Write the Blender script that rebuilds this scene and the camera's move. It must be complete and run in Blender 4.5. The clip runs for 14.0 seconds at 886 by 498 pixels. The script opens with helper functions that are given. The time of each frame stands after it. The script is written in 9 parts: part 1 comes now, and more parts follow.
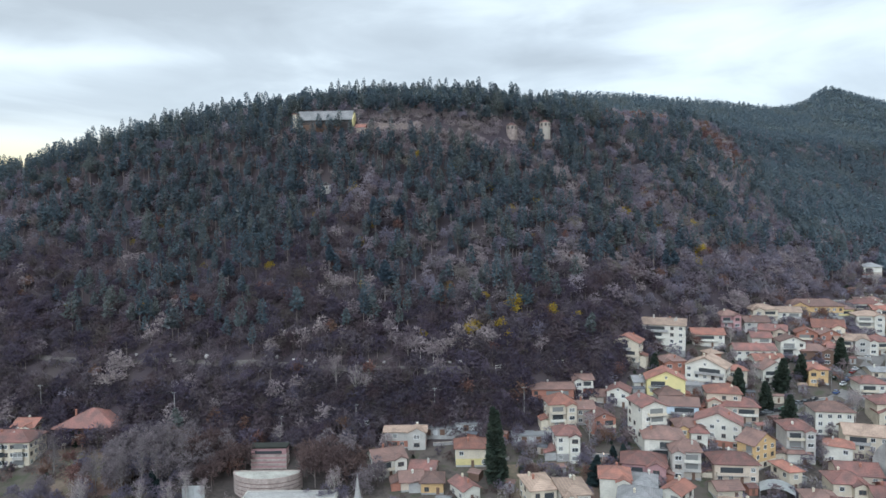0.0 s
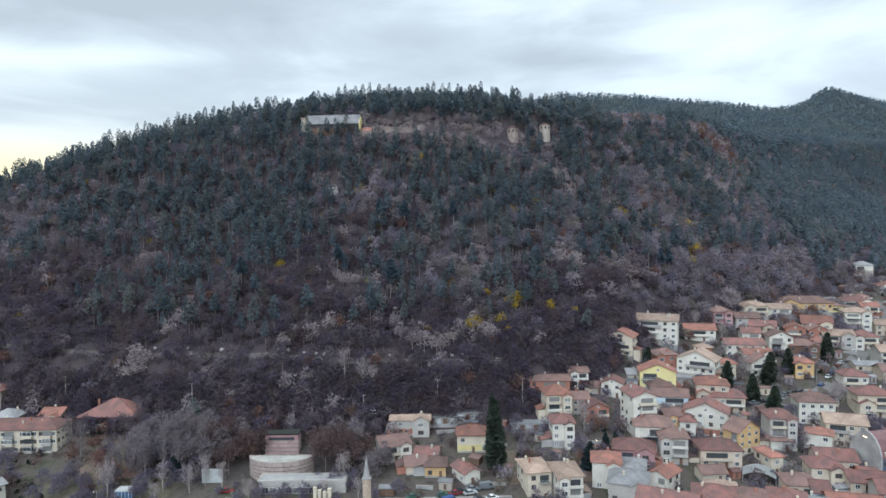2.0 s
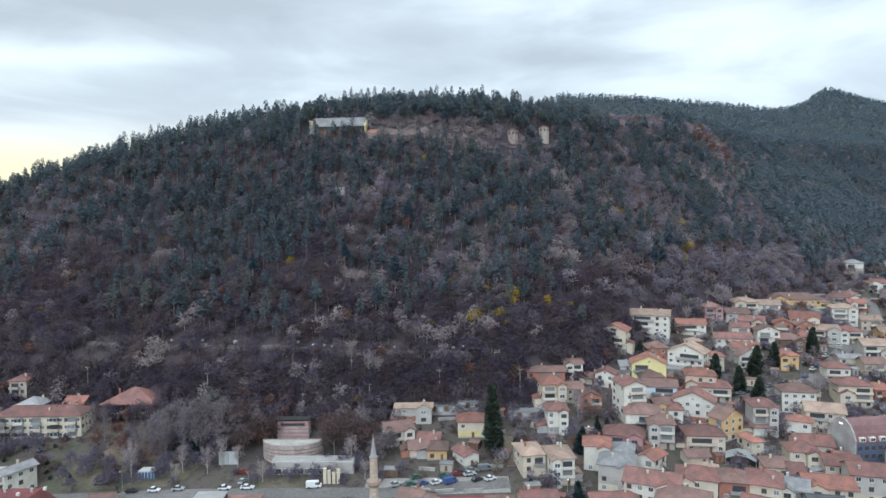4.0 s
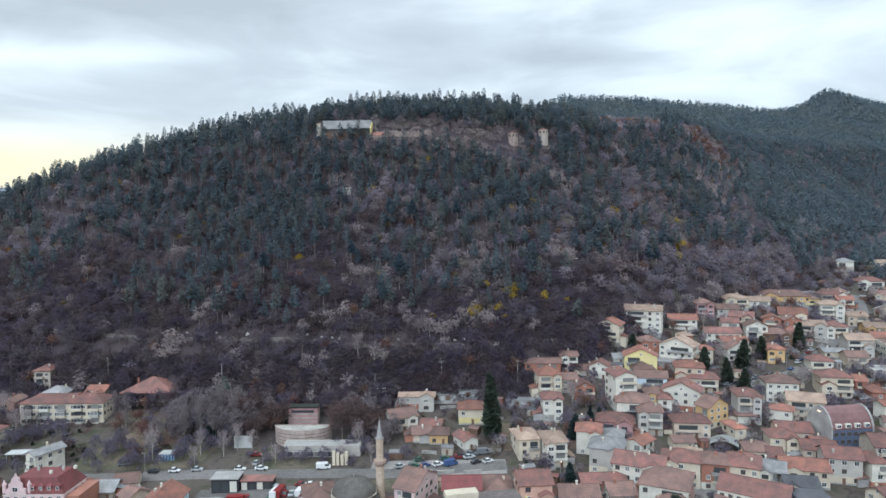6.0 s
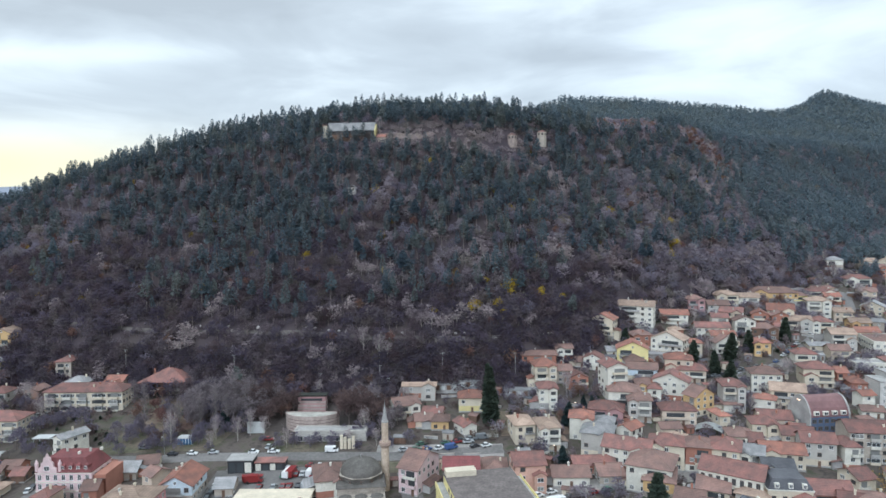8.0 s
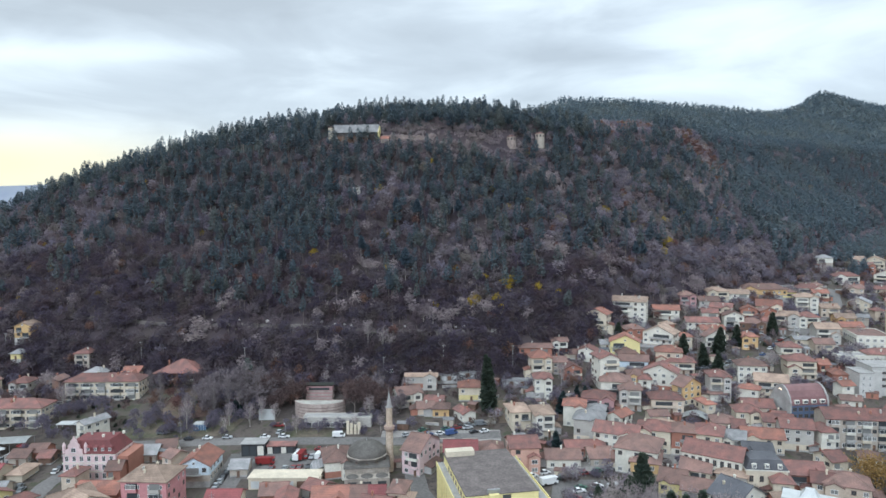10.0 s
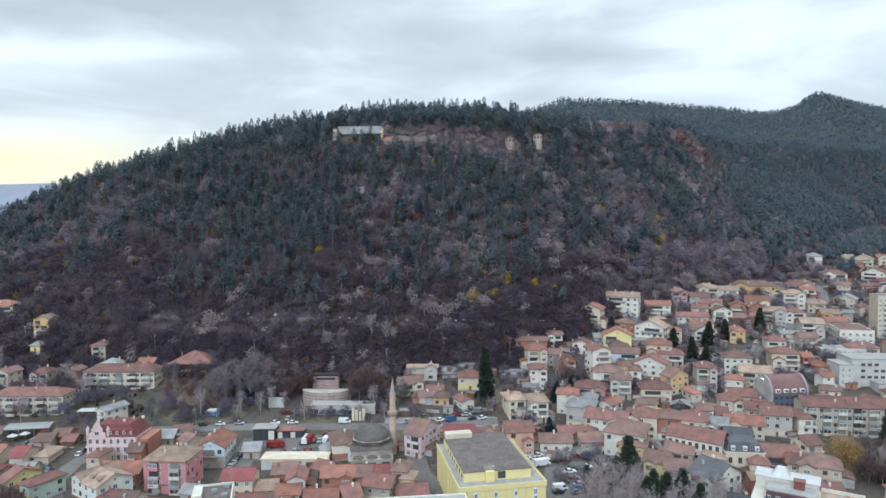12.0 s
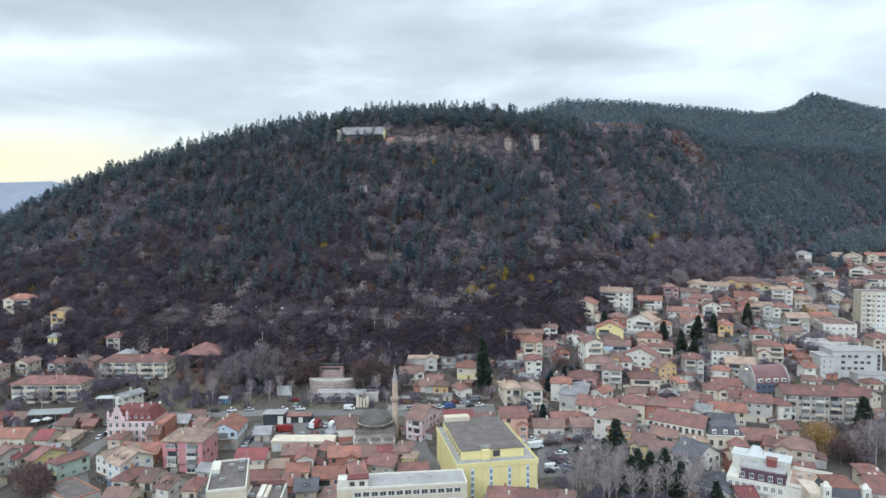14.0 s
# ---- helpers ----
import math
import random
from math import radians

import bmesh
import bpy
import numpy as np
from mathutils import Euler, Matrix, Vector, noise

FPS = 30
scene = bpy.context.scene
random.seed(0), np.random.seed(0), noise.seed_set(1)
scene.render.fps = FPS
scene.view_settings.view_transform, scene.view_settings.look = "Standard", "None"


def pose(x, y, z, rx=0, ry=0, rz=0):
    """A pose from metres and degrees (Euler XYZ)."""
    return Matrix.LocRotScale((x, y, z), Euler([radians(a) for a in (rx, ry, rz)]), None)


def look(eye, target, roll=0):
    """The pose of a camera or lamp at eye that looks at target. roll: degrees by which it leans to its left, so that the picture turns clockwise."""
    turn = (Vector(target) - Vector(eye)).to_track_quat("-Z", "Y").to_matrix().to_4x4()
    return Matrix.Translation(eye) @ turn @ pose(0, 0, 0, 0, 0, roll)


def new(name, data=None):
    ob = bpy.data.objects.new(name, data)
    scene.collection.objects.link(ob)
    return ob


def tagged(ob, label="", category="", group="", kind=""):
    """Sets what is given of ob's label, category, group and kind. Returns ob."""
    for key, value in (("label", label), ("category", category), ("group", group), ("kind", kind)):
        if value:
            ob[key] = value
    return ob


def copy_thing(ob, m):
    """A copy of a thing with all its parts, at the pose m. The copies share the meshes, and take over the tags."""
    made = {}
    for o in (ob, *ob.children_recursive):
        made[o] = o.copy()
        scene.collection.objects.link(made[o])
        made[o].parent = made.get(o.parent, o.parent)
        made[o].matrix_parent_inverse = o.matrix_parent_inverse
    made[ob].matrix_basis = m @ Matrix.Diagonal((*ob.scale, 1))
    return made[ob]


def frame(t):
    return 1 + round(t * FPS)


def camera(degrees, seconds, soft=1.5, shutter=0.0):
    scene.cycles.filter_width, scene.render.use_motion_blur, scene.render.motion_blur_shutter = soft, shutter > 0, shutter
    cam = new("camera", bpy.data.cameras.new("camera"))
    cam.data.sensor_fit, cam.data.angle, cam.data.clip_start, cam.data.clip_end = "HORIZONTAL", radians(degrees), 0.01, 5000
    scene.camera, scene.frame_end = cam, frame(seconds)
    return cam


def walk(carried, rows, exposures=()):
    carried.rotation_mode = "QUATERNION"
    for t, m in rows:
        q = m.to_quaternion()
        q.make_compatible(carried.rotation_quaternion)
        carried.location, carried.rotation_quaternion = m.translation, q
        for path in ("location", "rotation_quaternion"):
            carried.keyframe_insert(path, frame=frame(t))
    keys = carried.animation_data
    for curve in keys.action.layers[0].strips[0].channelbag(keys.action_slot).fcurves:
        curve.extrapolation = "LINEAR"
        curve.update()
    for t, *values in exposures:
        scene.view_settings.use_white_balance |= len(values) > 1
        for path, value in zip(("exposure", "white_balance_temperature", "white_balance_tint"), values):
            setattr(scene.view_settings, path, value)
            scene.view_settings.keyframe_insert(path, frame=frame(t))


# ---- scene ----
cam = camera(68.2, 14.0, soft=1.55)
METRES, EYE, TILT, LEAN, TURN = 105.0, 91.0, -2.6, 0.7, 0.0
ROWS = [
    (0.0, 0.0, 0.0, 0.0, 0.0, 0.0, -0.0),
    (0.5, 0.0012, -0.0319, -0.0007, 0.1, -0.01, 0.01),
    (1.0, 0.0023, -0.0648, -0.0012, 0.18, -0.01, 0.01),
    (1.5, 0.0038, -0.0986, -0.001, 0.28, -0.05, 0.02),
    (2.0, 0.0059, -0.1327, -0.002, 0.37, -0.06, 0.01),
    (2.5, 0.0074, -0.1671, -0.0029, 0.44, -0.08, -0.01),
    (3.0, 0.0089, -0.2019, -0.0041, 0.51, -0.1, -0.02),
    (5.5, 0.0214, -0.3799, -0.011, 0.94, -0.25, -0.15),
    (6.0, 0.0227, -0.4157, -0.0128, 1.0, -0.25, -0.17),
    (6.5, 0.0247, -0.4516, -0.0154, 1.06, -0.26, -0.18),
    (7.0, 0.0255, -0.4878, -0.016, 1.09, -0.31, -0.21),
    (7.5, 0.0275, -0.524, -0.0178, 1.15, -0.33, -0.22),
    (8.0, 0.0288, -0.5605, -0.0196, 1.19, -0.33, -0.25),
    (10.5, 0.0369, -0.74, -0.0293, 1.36, -0.43, -0.33),
    (11.0, 0.0386, -0.7767, -0.0309, 1.38, -0.46, -0.35),
    (11.5, 0.0397, -0.8136, -0.033, 1.41, -0.48, -0.38),
    (12.0, 0.0415, -0.8504, -0.035, 1.43, -0.5, -0.41),
    (12.5, 0.0431, -0.887, -0.0371, 1.44, -0.52, -0.43),
    (13.0, 0.0448, -0.924, -0.0392, 1.45, -0.53, -0.46),
    (13.5, 0.0472, -0.9604, -0.0415, 1.47, -0.56, -0.48),
    (14.0, 0.0491, -0.9973, -0.0462, 1.5, -0.6, -0.53),
]
walk(cam, [(t, pose(0, 0, EYE, TILT, LEAN, TURN) @ pose(METRES * x, METRES * y, METRES * z, 90 + pitch, roll, yaw)) for t, x, y, z, yaw, pitch, roll in ROWS], exposures=[(0.0, 0.36, 5120, 7), (14.0, 0.36, 5120, 7)])

# ---- world, sun ----
SUN_EL, SUN_AZ = radians(24), radians(215)


def make_world():
    w = bpy.data.worlds.new("sky")
    scene.world = w
    w.use_nodes = True
    n, l = w.node_tree.nodes, w.node_tree.links
    n.clear()
    out = n.new("ShaderNodeOutputWorld")
    sky = n.new("ShaderNodeTexSky")
    sky.sky_type, sky.sun_disc = "NISHITA", False
    sky.sun_elevation, sky.sun_rotation = SUN_EL, SUN_AZ
    clear = n.new("ShaderNodeBackground")
    clear.inputs["Strength"].default_value = 0.10
    l.new(sky.outputs[0], clear.inputs["Color"])
    # cloud deck: noise drawn out along the horizon, so that the clouds lie in level banks
    co = n.new("ShaderNodeTexCoord")
    sep = n.new("ShaderNodeSeparateXYZ")
    l.new(co.outputs["Generated"], sep.inputs[0])

    def calc(op, a, b=None):
        m = n.new("ShaderNodeMath")
        m.operation = op
        for k, v in enumerate((a, b)):
            if v is None:
                continue
            if isinstance(v, (int, float)):
                m.inputs[k].default_value = v
            else:
                l.new(v, m.inputs[k])
        return m.outputs[0]

    comb = n.new("ShaderNodeCombineXYZ")
    l.new(calc("MULTIPLY", calc("ARCTAN2", sep.outputs["X"], sep.outputs["Y"]), 2.6), comb.inputs[0])
    l.new(calc("MULTIPLY", calc("ARCSINE", sep.outputs["Z"]), 8.5), comb.inputs[1])
    comb.inputs[2].default_value = 3.7
    big = n.new("ShaderNodeTexNoise")
    big.inputs["Scale"].default_value, big.inputs["Detail"].default_value = 1.5, 7.0
    big.inputs["Roughness"].default_value, big.inputs["Distortion"].default_value = 0.5, 0.35
    l.new(comb.outputs[0], big.inputs["Vector"])
    tone = n.new("ShaderNodeValToRGB")
    r = tone.color_ramp
    r.elements[0].position, r.elements[0].color = 0.30, (0.555, 0.523, 0.452, 1)
    r.elements[1].position, r.elements[1].color = 0.70, (1.02, 0.95, 0.765, 1)
    e = r.elements.new(0.44)
    e.color = (0.67, 0.634, 0.548, 1)
    e = r.elements.new(0.55)
    e.color = (0.845, 0.80, 0.68, 1)
    # banks in the cloud: (across, up, width, height, lighter or darker)
    ahead = calc("MAXIMUM", calc("ABSOLUTE", sep.outputs["Y"]), 0.05)
    across, rise = calc("DIVIDE", sep.outputs["X"], ahead), calc("DIVIDE", sep.outputs["Z"], ahead)

    def bank(u, v, a, b):
        p = calc("POWER", calc("DIVIDE", calc("ABSOLUTE", calc("SUBTRACT", across, u)), a), 2.0)
        q = calc("POWER", calc("DIVIDE", calc("ABSOLUTE", calc("SUBTRACT", rise, v)), b), 2.0)
        return calc("EXPONENT", calc("MULTIPLY", calc("ADD", p, q), -1.0))

    level = calc("ADD", calc("MULTIPLY", big.outputs["Fac"], 0.72), 0.115)
    for u, v, a, b, amount in ((-0.06, 0.262, 0.32, 0.05, -0.17), (-0.50, 0.325, 0.44, 0.035, -0.14), (-0.58, 0.252, 0.26, 0.016, 0.16), (0.48, 0.30, 0.34, 0.09, 0.20),
                               (0.34, 0.195, 0.30, 0.022, 0.13), (0.70, 0.245, 0.12, 0.02, -0.06), (-0.55, 0.19, 0.30, 0.022, -0.07), (0.16, 0.232, 0.16, 0.018, -0.12), (0.62, 0.20, 0.16, 0.02, -0.05)):
        level = calc("ADD", level, calc("MULTIPLY", bank(u, v, a, b), amount))
    l.new(level, tone.inputs[0])
    # low warm gap in the clouds where the sun goes down
    glow = calc("MINIMUM", calc("ADD", calc("MULTIPLY", bank(-0.78, 0.085, 0.30, 0.045), 1.1), calc("ADD", calc("MULTIPLY", bank(0.385, 0.342, 0.07, 0.016), 0.5), calc("MULTIPLY", bank(0.49, 0.342, 0.04, 0.016), 0.5))), 1.0)
    warm = n.new("ShaderNodeMixRGB")
    l.new(glow, warm.inputs[0])
    l.new(tone.outputs[0], warm.inputs[1])
    warm.inputs[2].default_value = (1.2, 0.92, 0.46, 1)
    # brighter cloud overhead and behind, where the deck is thin
    lift = calc("ADD", 1.0, calc("MULTIPLY", calc("MAXIMUM", calc("SUBTRACT", sep.outputs["Z"], 0.36), 0.0), 2.3))
    deck = n.new("ShaderNodeBackground")
    l.new(warm.outputs[0], deck.inputs["Color"])
    l.new(calc("MULTIPLY", lift, 0.97), deck.inputs["Strength"])
    mix = n.new("ShaderNodeMixShader")
    mix.inputs[0].default_value = 0.90
    l.new(clear.outputs[0], mix.inputs[1])
    l.new(deck.outputs[0], mix.inputs[2])
    l.new(mix.outputs[0], out.inputs[0])


make_world()
sun = new("sun", bpy.data.lights.new("sun", "SUN"))
sun.data.energy, sun.data.angle, sun.data.color = 1.25, radians(25), (1.0, 0.96, 0.90)
# the brighter part of the cloud stands behind the camera and to its left
sun.matrix_world = look((-150, -260, 300), (0, 200, 0))

# ---- materials ----
def surface(name, rgb, rough=0.85, var=0.25, scale=0.35, fine=4.0, bump=0.15, metal=0.0, spread=0.0, rows=0.0, island=0.0, world=False, tint=None):
    """A weathered surface: stains at one scale, grain at another, relief; spread: how far alike objects differ;
    rows: courses per metre down a roof; island: how far loose pieces in one mesh differ; tint: second colour of the stains."""
    m = bpy.data.materials.new(name)
    m.use_nodes = True
    n, l = m.node_tree.nodes, m.node_tree.links
    b = n["Principled BSDF"]
    b.inputs["Roughness"].default_value, b.inputs["Metallic"].default_value = rough, metal
    co = n.new("ShaderNodeTexCoord")
    if world:
        where = n.new("ShaderNodeNewGeometry").outputs["Position"]
    else:
        where = co.outputs["Object"]
    last = None
    tint = tint or [c * (1 - var) for c in rgb]
    noise_a = n.new("ShaderNodeTexNoise")
    noise_a.inputs["Scale"].default_value, noise_a.inputs["Detail"].default_value = scale, 6
    noise_b = n.new("ShaderNodeTexNoise")
    noise_b.inputs["Scale"].default_value, noise_b.inputs["Detail"].default_value = fine, 4
    l.new(where, noise_b.inputs["Vector"])
    if spread and not world:
        info = n.new("ShaderNodeObjectInfo")
        shift = n.new("ShaderNodeVectorMath")
        shift.operation = "MULTIPLY_ADD"
        l.new(info.outputs["Random"], shift.inputs[0])
        shift.inputs[1].default_value = (40, 70, 90)
        l.new(where, shift.inputs[2])
        l.new(shift.outputs[0], noise_a.inputs["Vector"])
    else:
        l.new(where, noise_a.inputs["Vector"])
    ramp = n.new("ShaderNodeMapRange")
    ramp.inputs["From Min"].default_value, ramp.inputs["From Max"].default_value = 0.36, 0.64
    l.new(noise_a.outputs["Fac"], ramp.inputs["Value"])
    mix = n.new("ShaderNodeMixRGB")
    l.new(ramp.outputs[0], mix.inputs[0])
    mix.inputs[1].default_value, mix.inputs[2].default_value = (*tint, 1), (*rgb, 1)
    last = mix.outputs[0]

    def times(factor, low, high, fac_min=0.0, fac_max=1.0):
        nonlocal last
        mr = n.new("ShaderNodeMapRange")
        mr.inputs["From Min"].default_value, mr.inputs["From Max"].default_value = fac_min, fac_max
        mr.inputs["To Min"].default_value, mr.inputs["To Max"].default_value = low, high
        l.new(factor, mr.inputs["Value"])
        v = n.new("ShaderNodeVectorMath")
        v.operation = "SCALE"
        l.new(last, v.inputs[0])
        l.new(mr.outputs[0], v.inputs["Scale"])
        last = v.outputs[0]

    times(noise_b.outputs["Fac"], 1 - var * 0.8, 1 + var * 0.8, 0.3, 0.7)
    if spread:
        times(n.new("ShaderNodeObjectInfo").outputs["Random"], 1 - spread, 1 + spread)
    if island:
        times(n.new("ShaderNodeNewGeometry").outputs["Random Per Island"], 1 - island, 1 + island)
    height = noise_b.outputs["Fac"]
    if rows:
        wave = n.new("ShaderNodeTexWave")
        wave.bands_direction = "Z"
        wave.inputs["Scale"].default_value = rows
        wave.inputs["Distortion"].default_value, wave.inputs["Detail"].default_value = 1.2, 1
        l.new(where, wave.inputs["Vector"])
        times(wave.outputs["Fac"], 0.86, 1.08)
        height = wave.outputs["Fac"]
    l.new(last, b.inputs["Base Color"])
    if bump:
        bp = n.new("ShaderNodeBump")
        bp.inputs["Strength"].default_value, bp.inputs["Distance"].default_value = bump, 0.05
        l.new(height, bp.inputs["Height"])
        l.new(bp.outputs[0], b.inputs["Normal"])
    return m


def two_tone(name, a, b_, c, scale=0.03, rough=0.95, island=0.3, thin=0.5, tones=None):
    """Foliage and litter: patches of three colours over the land, each clump a little lighter or darker."""
    m = bpy.data.materials.new(name)
    m.use_nodes = True
    n, l = m.node_tree.nodes, m.node_tree.links
    b = n["Principled BSDF"]
    b.inputs["Roughness"].default_value = rough
    b.inputs["Specular IOR Level"].default_value = 0.15
    geo = n.new("ShaderNodeNewGeometry")
    ns = n.new("ShaderNodeTexNoise")
    ns.inputs["Scale"].default_value, ns.inputs["Detail"].default_value = scale, 5
    ns.inputs["Roughness"].default_value = 0.7
    l.new(geo.outputs["Position"], ns.inputs["Vector"])
    rp = n.new("ShaderNodeValToRGB")
    e = rp.color_ramp.elements
    e[0].position, e[0].color = 0.36, (*a, 1)
    e[1].position, e[1].color = 0.64, (*c, 1)
    e.new(0.5).color = (*b_, 1)
    if tones:
        at = n.new("ShaderNodeAttribute")
        at.attribute_name = "tree_tone"
        rp2 = n.new("ShaderNodeValToRGB")
        rp2.color_ramp.elements[0].color, rp2.color_ramp.elements[1].color = (*tones[0], 1), (*tones[-1], 1)
        for k, cc in enumerate(tones[1:-1]):
            rp2.color_ramp.elements.new((k + 1) / (len(tones) - 1)).color = (*cc, 1)
        l.new(at.outputs["Fac"], rp2.inputs[0])
    l.new(ns.outputs["Fac"], rp.inputs[0])
    mr = n.new("ShaderNodeMapRange")
    mr.inputs["To Min"].default_value, mr.inputs["To Max"].default_value = 1 - island, 1 + island
    l.new(geo.outputs["Random Per Island"], mr.inputs["Value"])
    v = n.new("ShaderNodeVectorMath")
    v.operation = "SCALE"
    if tones:
        half = n.new("ShaderNodeMixRGB")
        half.inputs[0].default_value = 0.78
        l.new(rp.outputs[0], half.inputs[1])
        l.new(rp2.outputs[0], half.inputs[2])
        l.new(half.outputs[0], v.inputs[0])
    else:
        l.new(rp.outputs[0], v.inputs[0])
    l.new(mr.outputs[0], v.inputs["Scale"])
    l.new(v.outputs[0], b.inputs["Base Color"])
    if thin:
        # light passes through thin leaves and twigs
        tr = n.new("ShaderNodeBsdfTranslucent")
        l.new(v.outputs[0], tr.inputs["Color"])
        mx = n.new("ShaderNodeMixShader")
        mx.inputs[0].default_value = thin
        l.new(b.outputs[0], mx.inputs[1])
        l.new(tr.outputs[0], mx.inputs[2])
        l.new(mx.outputs[0], n["Material Output"].inputs["Surface"])
    return m


def glass(name, rgb=(0.03, 0.035, 0.04), rough=0.08):
    m = bpy.data.materials.new(name)
    m.use_nodes = True
    b = m.node_tree.nodes["Principled BSDF"]
    b.inputs["Base Color"].default_value, b.inputs["Roughness"].default_value = (*rgb, 1), rough
    return m


def lamp_glow(name, rgb, strength):
    m = bpy.data.materials.new(name)
    m.use_nodes = True
    b = m.node_tree.nodes["Principled BSDF"]
    b.inputs["Emission Color"].default_value, b.inputs["Emission Strength"].default_value = (*rgb, 1), strength
    return m


TILE = dict(rough=0.8, var=0.3, scale=0.3, fine=3.0, bump=0.5, spread=0.26, rows=1.1)
ROOF = {
    "red": surface("clay_tile_red", (0.218, 0.101, 0.084), tint=(0.132, 0.076, 0.067), **TILE),
    "orange": surface("clay_tile_orange", (0.29, 0.127, 0.09), tint=(0.185, 0.094, 0.073), **TILE),
    "brown": surface("clay_tile_old", (0.205, 0.122, 0.10), tint=(0.14, 0.09, 0.077), **TILE),
    "tan": surface("clay_tile_pale", (0.335, 0.245, 0.185), tint=(0.23, 0.165, 0.125), **TILE),
    "maroon": surface("sheet_roof_maroon", (0.20, 0.06, 0.06), tint=(0.15, 0.05, 0.05), **TILE),
    "grey": surface("roof_grey", (0.27, 0.26, 0.26), tint=(0.19, 0.19, 0.19), **TILE),
    "dark": surface("roof_dark", (0.10, 0.10, 0.11), tint=(0.07, 0.07, 0.08), **TILE),
}
PLASTER = dict(rough=0.9, var=0.15, scale=0.3, fine=2.2, bump=0.08, spread=0.06)
WALL = {
    "white": surface("plaster_white", (0.65, 0.622, 0.54), **PLASTER),
    "cream": surface("plaster_cream", (0.60, 0.53, 0.41), **PLASTER),
    "grey": surface("plaster_grey", (0.45, 0.425, 0.385), **PLASTER),
    "beige": surface("plaster_beige", (0.56, 0.47, 0.37), **PLASTER),
    "ochre": surface("plaster_ochre", (0.58, 0.40, 0.19), **PLASTER),
    "yellow": surface("plaster_yellow", (0.66, 0.57, 0.27), **PLASTER),
    "lemon": surface("plaster_lemon", (0.69, 0.605, 0.285), rough=0.9, var=0.07, scale=0.2, fine=2.0, bump=0.05),
    "pink": surface("plaster_pink", (0.66, 0.51, 0.51), **PLASTER),
    "salmon": surface("plaster_salmon", (0.60, 0.38, 0.30), **PLASTER),
    "rose": surface("plaster_rose", (0.50, 0.24, 0.245), **PLASTER),
    "brick": surface("wall_brick", (0.36, 0.17, 0.12), **PLASTER),
    "mauve": surface("plaster_mauve", (0.40, 0.24, 0.24), **PLASTER),
    "stone": surface("wall_stone", (0.42, 0.37, 0.31), **PLASTER),
    "blue": surface("plaster_blue", (0.58, 0.66, 0.72), **PLASTER),
    "navy": surface("cladding_blue", (0.09, 0.12, 0.19), **PLASTER),
    "green": surface("plaster_green", (0.48, 0.57, 0.49), **PLASTER),
    "plum": surface("cladding_plum", (0.095, 0.055, 0.068), **PLASTER),
    "clinic": surface("render_pale_grey", (0.50, 0.485, 0.46), **PLASTER),
    "concrete": surface("concrete", (0.40, 0.39, 0.37), tint=(0.28, 0.27, 0.26), **PLASTER),
    "wood": surface("dark_wood", (0.16, 0.10, 0.07), **PLASTER),
}
M_FRAME = surface("window_frame_white", (0.74, 0.74, 0.72), rough=0.6, var=0.1, bump=0)
M_FRAME_DARK = surface("window_frame_brown", (0.16, 0.11, 0.08), rough=0.6, var=0.1, bump=0)
M_GLASS = glass("window_glass", (0.06, 0.065, 0.07), 0.12)
M_GLASS_CURTAIN = glass("window_glass_curtain", (0.22, 0.22, 0.21), 0.15)
M_GLASS_BLUE = glass("window_glass_blue", (0.08, 0.15, 0.26), 0.1)
M_METAL = surface("galvanised_metal", (0.45, 0.46, 0.47), rough=0.45, var=0.15, metal=0.7, bump=0.05)
M_SHEET = surface("white_sheet_metal", (0.52, 0.53, 0.52), rough=0.5, var=0.15, bump=0.05)
M_ASPHALT = surface("asphalt", (0.165, 0.155, 0.148), rough=0.9, var=0.25, scale=0.08, fine=1.0, bump=0.1, world=True)
M_PAVING = surface("paving", (0.30, 0.28, 0.26), rough=0.9, var=0.25, scale=0.1, fine=1.2, bump=0.1, world=True)
M_GRAVEL = surface("gravel", (0.165, 0.145, 0.135), rough=0.95, var=0.35, scale=0.12, fine=0.9, bump=0.3, world=True)
M_BITUMEN = surface("bitumen_roof", (0.158, 0.134, 0.125), rough=0.9, var=0.3, scale=0.25, fine=1.5, bump=0.1)
M_BITUMEN_PALE = surface("bitumen_roof_pale", (0.345, 0.335, 0.32), rough=0.85, var=0.2, scale=0.25, fine=1.5, bump=0.1)
M_GRASS = surface("winter_grass", (0.070, 0.076, 0.04), rough=0.95, var=0.35, scale=0.12, fine=0.8, bump=0.3, world=True, tint=(0.13, 0.105, 0.078))
M_SOIL = surface("bare_soil", (0.15, 0.095, 0.078), rough=0.95, var=0.35, scale=0.06, fine=0.7, bump=0.3, world=True, tint=(0.12, 0.11, 0.07))
# litter and grass, coloured dark to read as shade between the trees
M_GROUND = two_tone("shade_dark_litter_and_grass", (0.044, 0.036, 0.042), (0.056, 0.045, 0.050), (0.062, 0.051, 0.050), 0.05, thin=0)
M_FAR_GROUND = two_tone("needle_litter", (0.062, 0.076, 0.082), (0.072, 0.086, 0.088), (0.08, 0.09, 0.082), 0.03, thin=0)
# blue haze of the distance is put into the wooded slope's colour
M_MOUNTAIN = two_tone("haze_blue_wooded_slope", (0.17, 0.195, 0.25), (0.20, 0.22, 0.275), (0.22, 0.24, 0.28), 0.004, thin=0)
M_TOWN = two_tone("town_ground", (0.046, 0.040, 0.037), (0.092, 0.077, 0.068), (0.056, 0.060, 0.038), 0.17, thin=0)
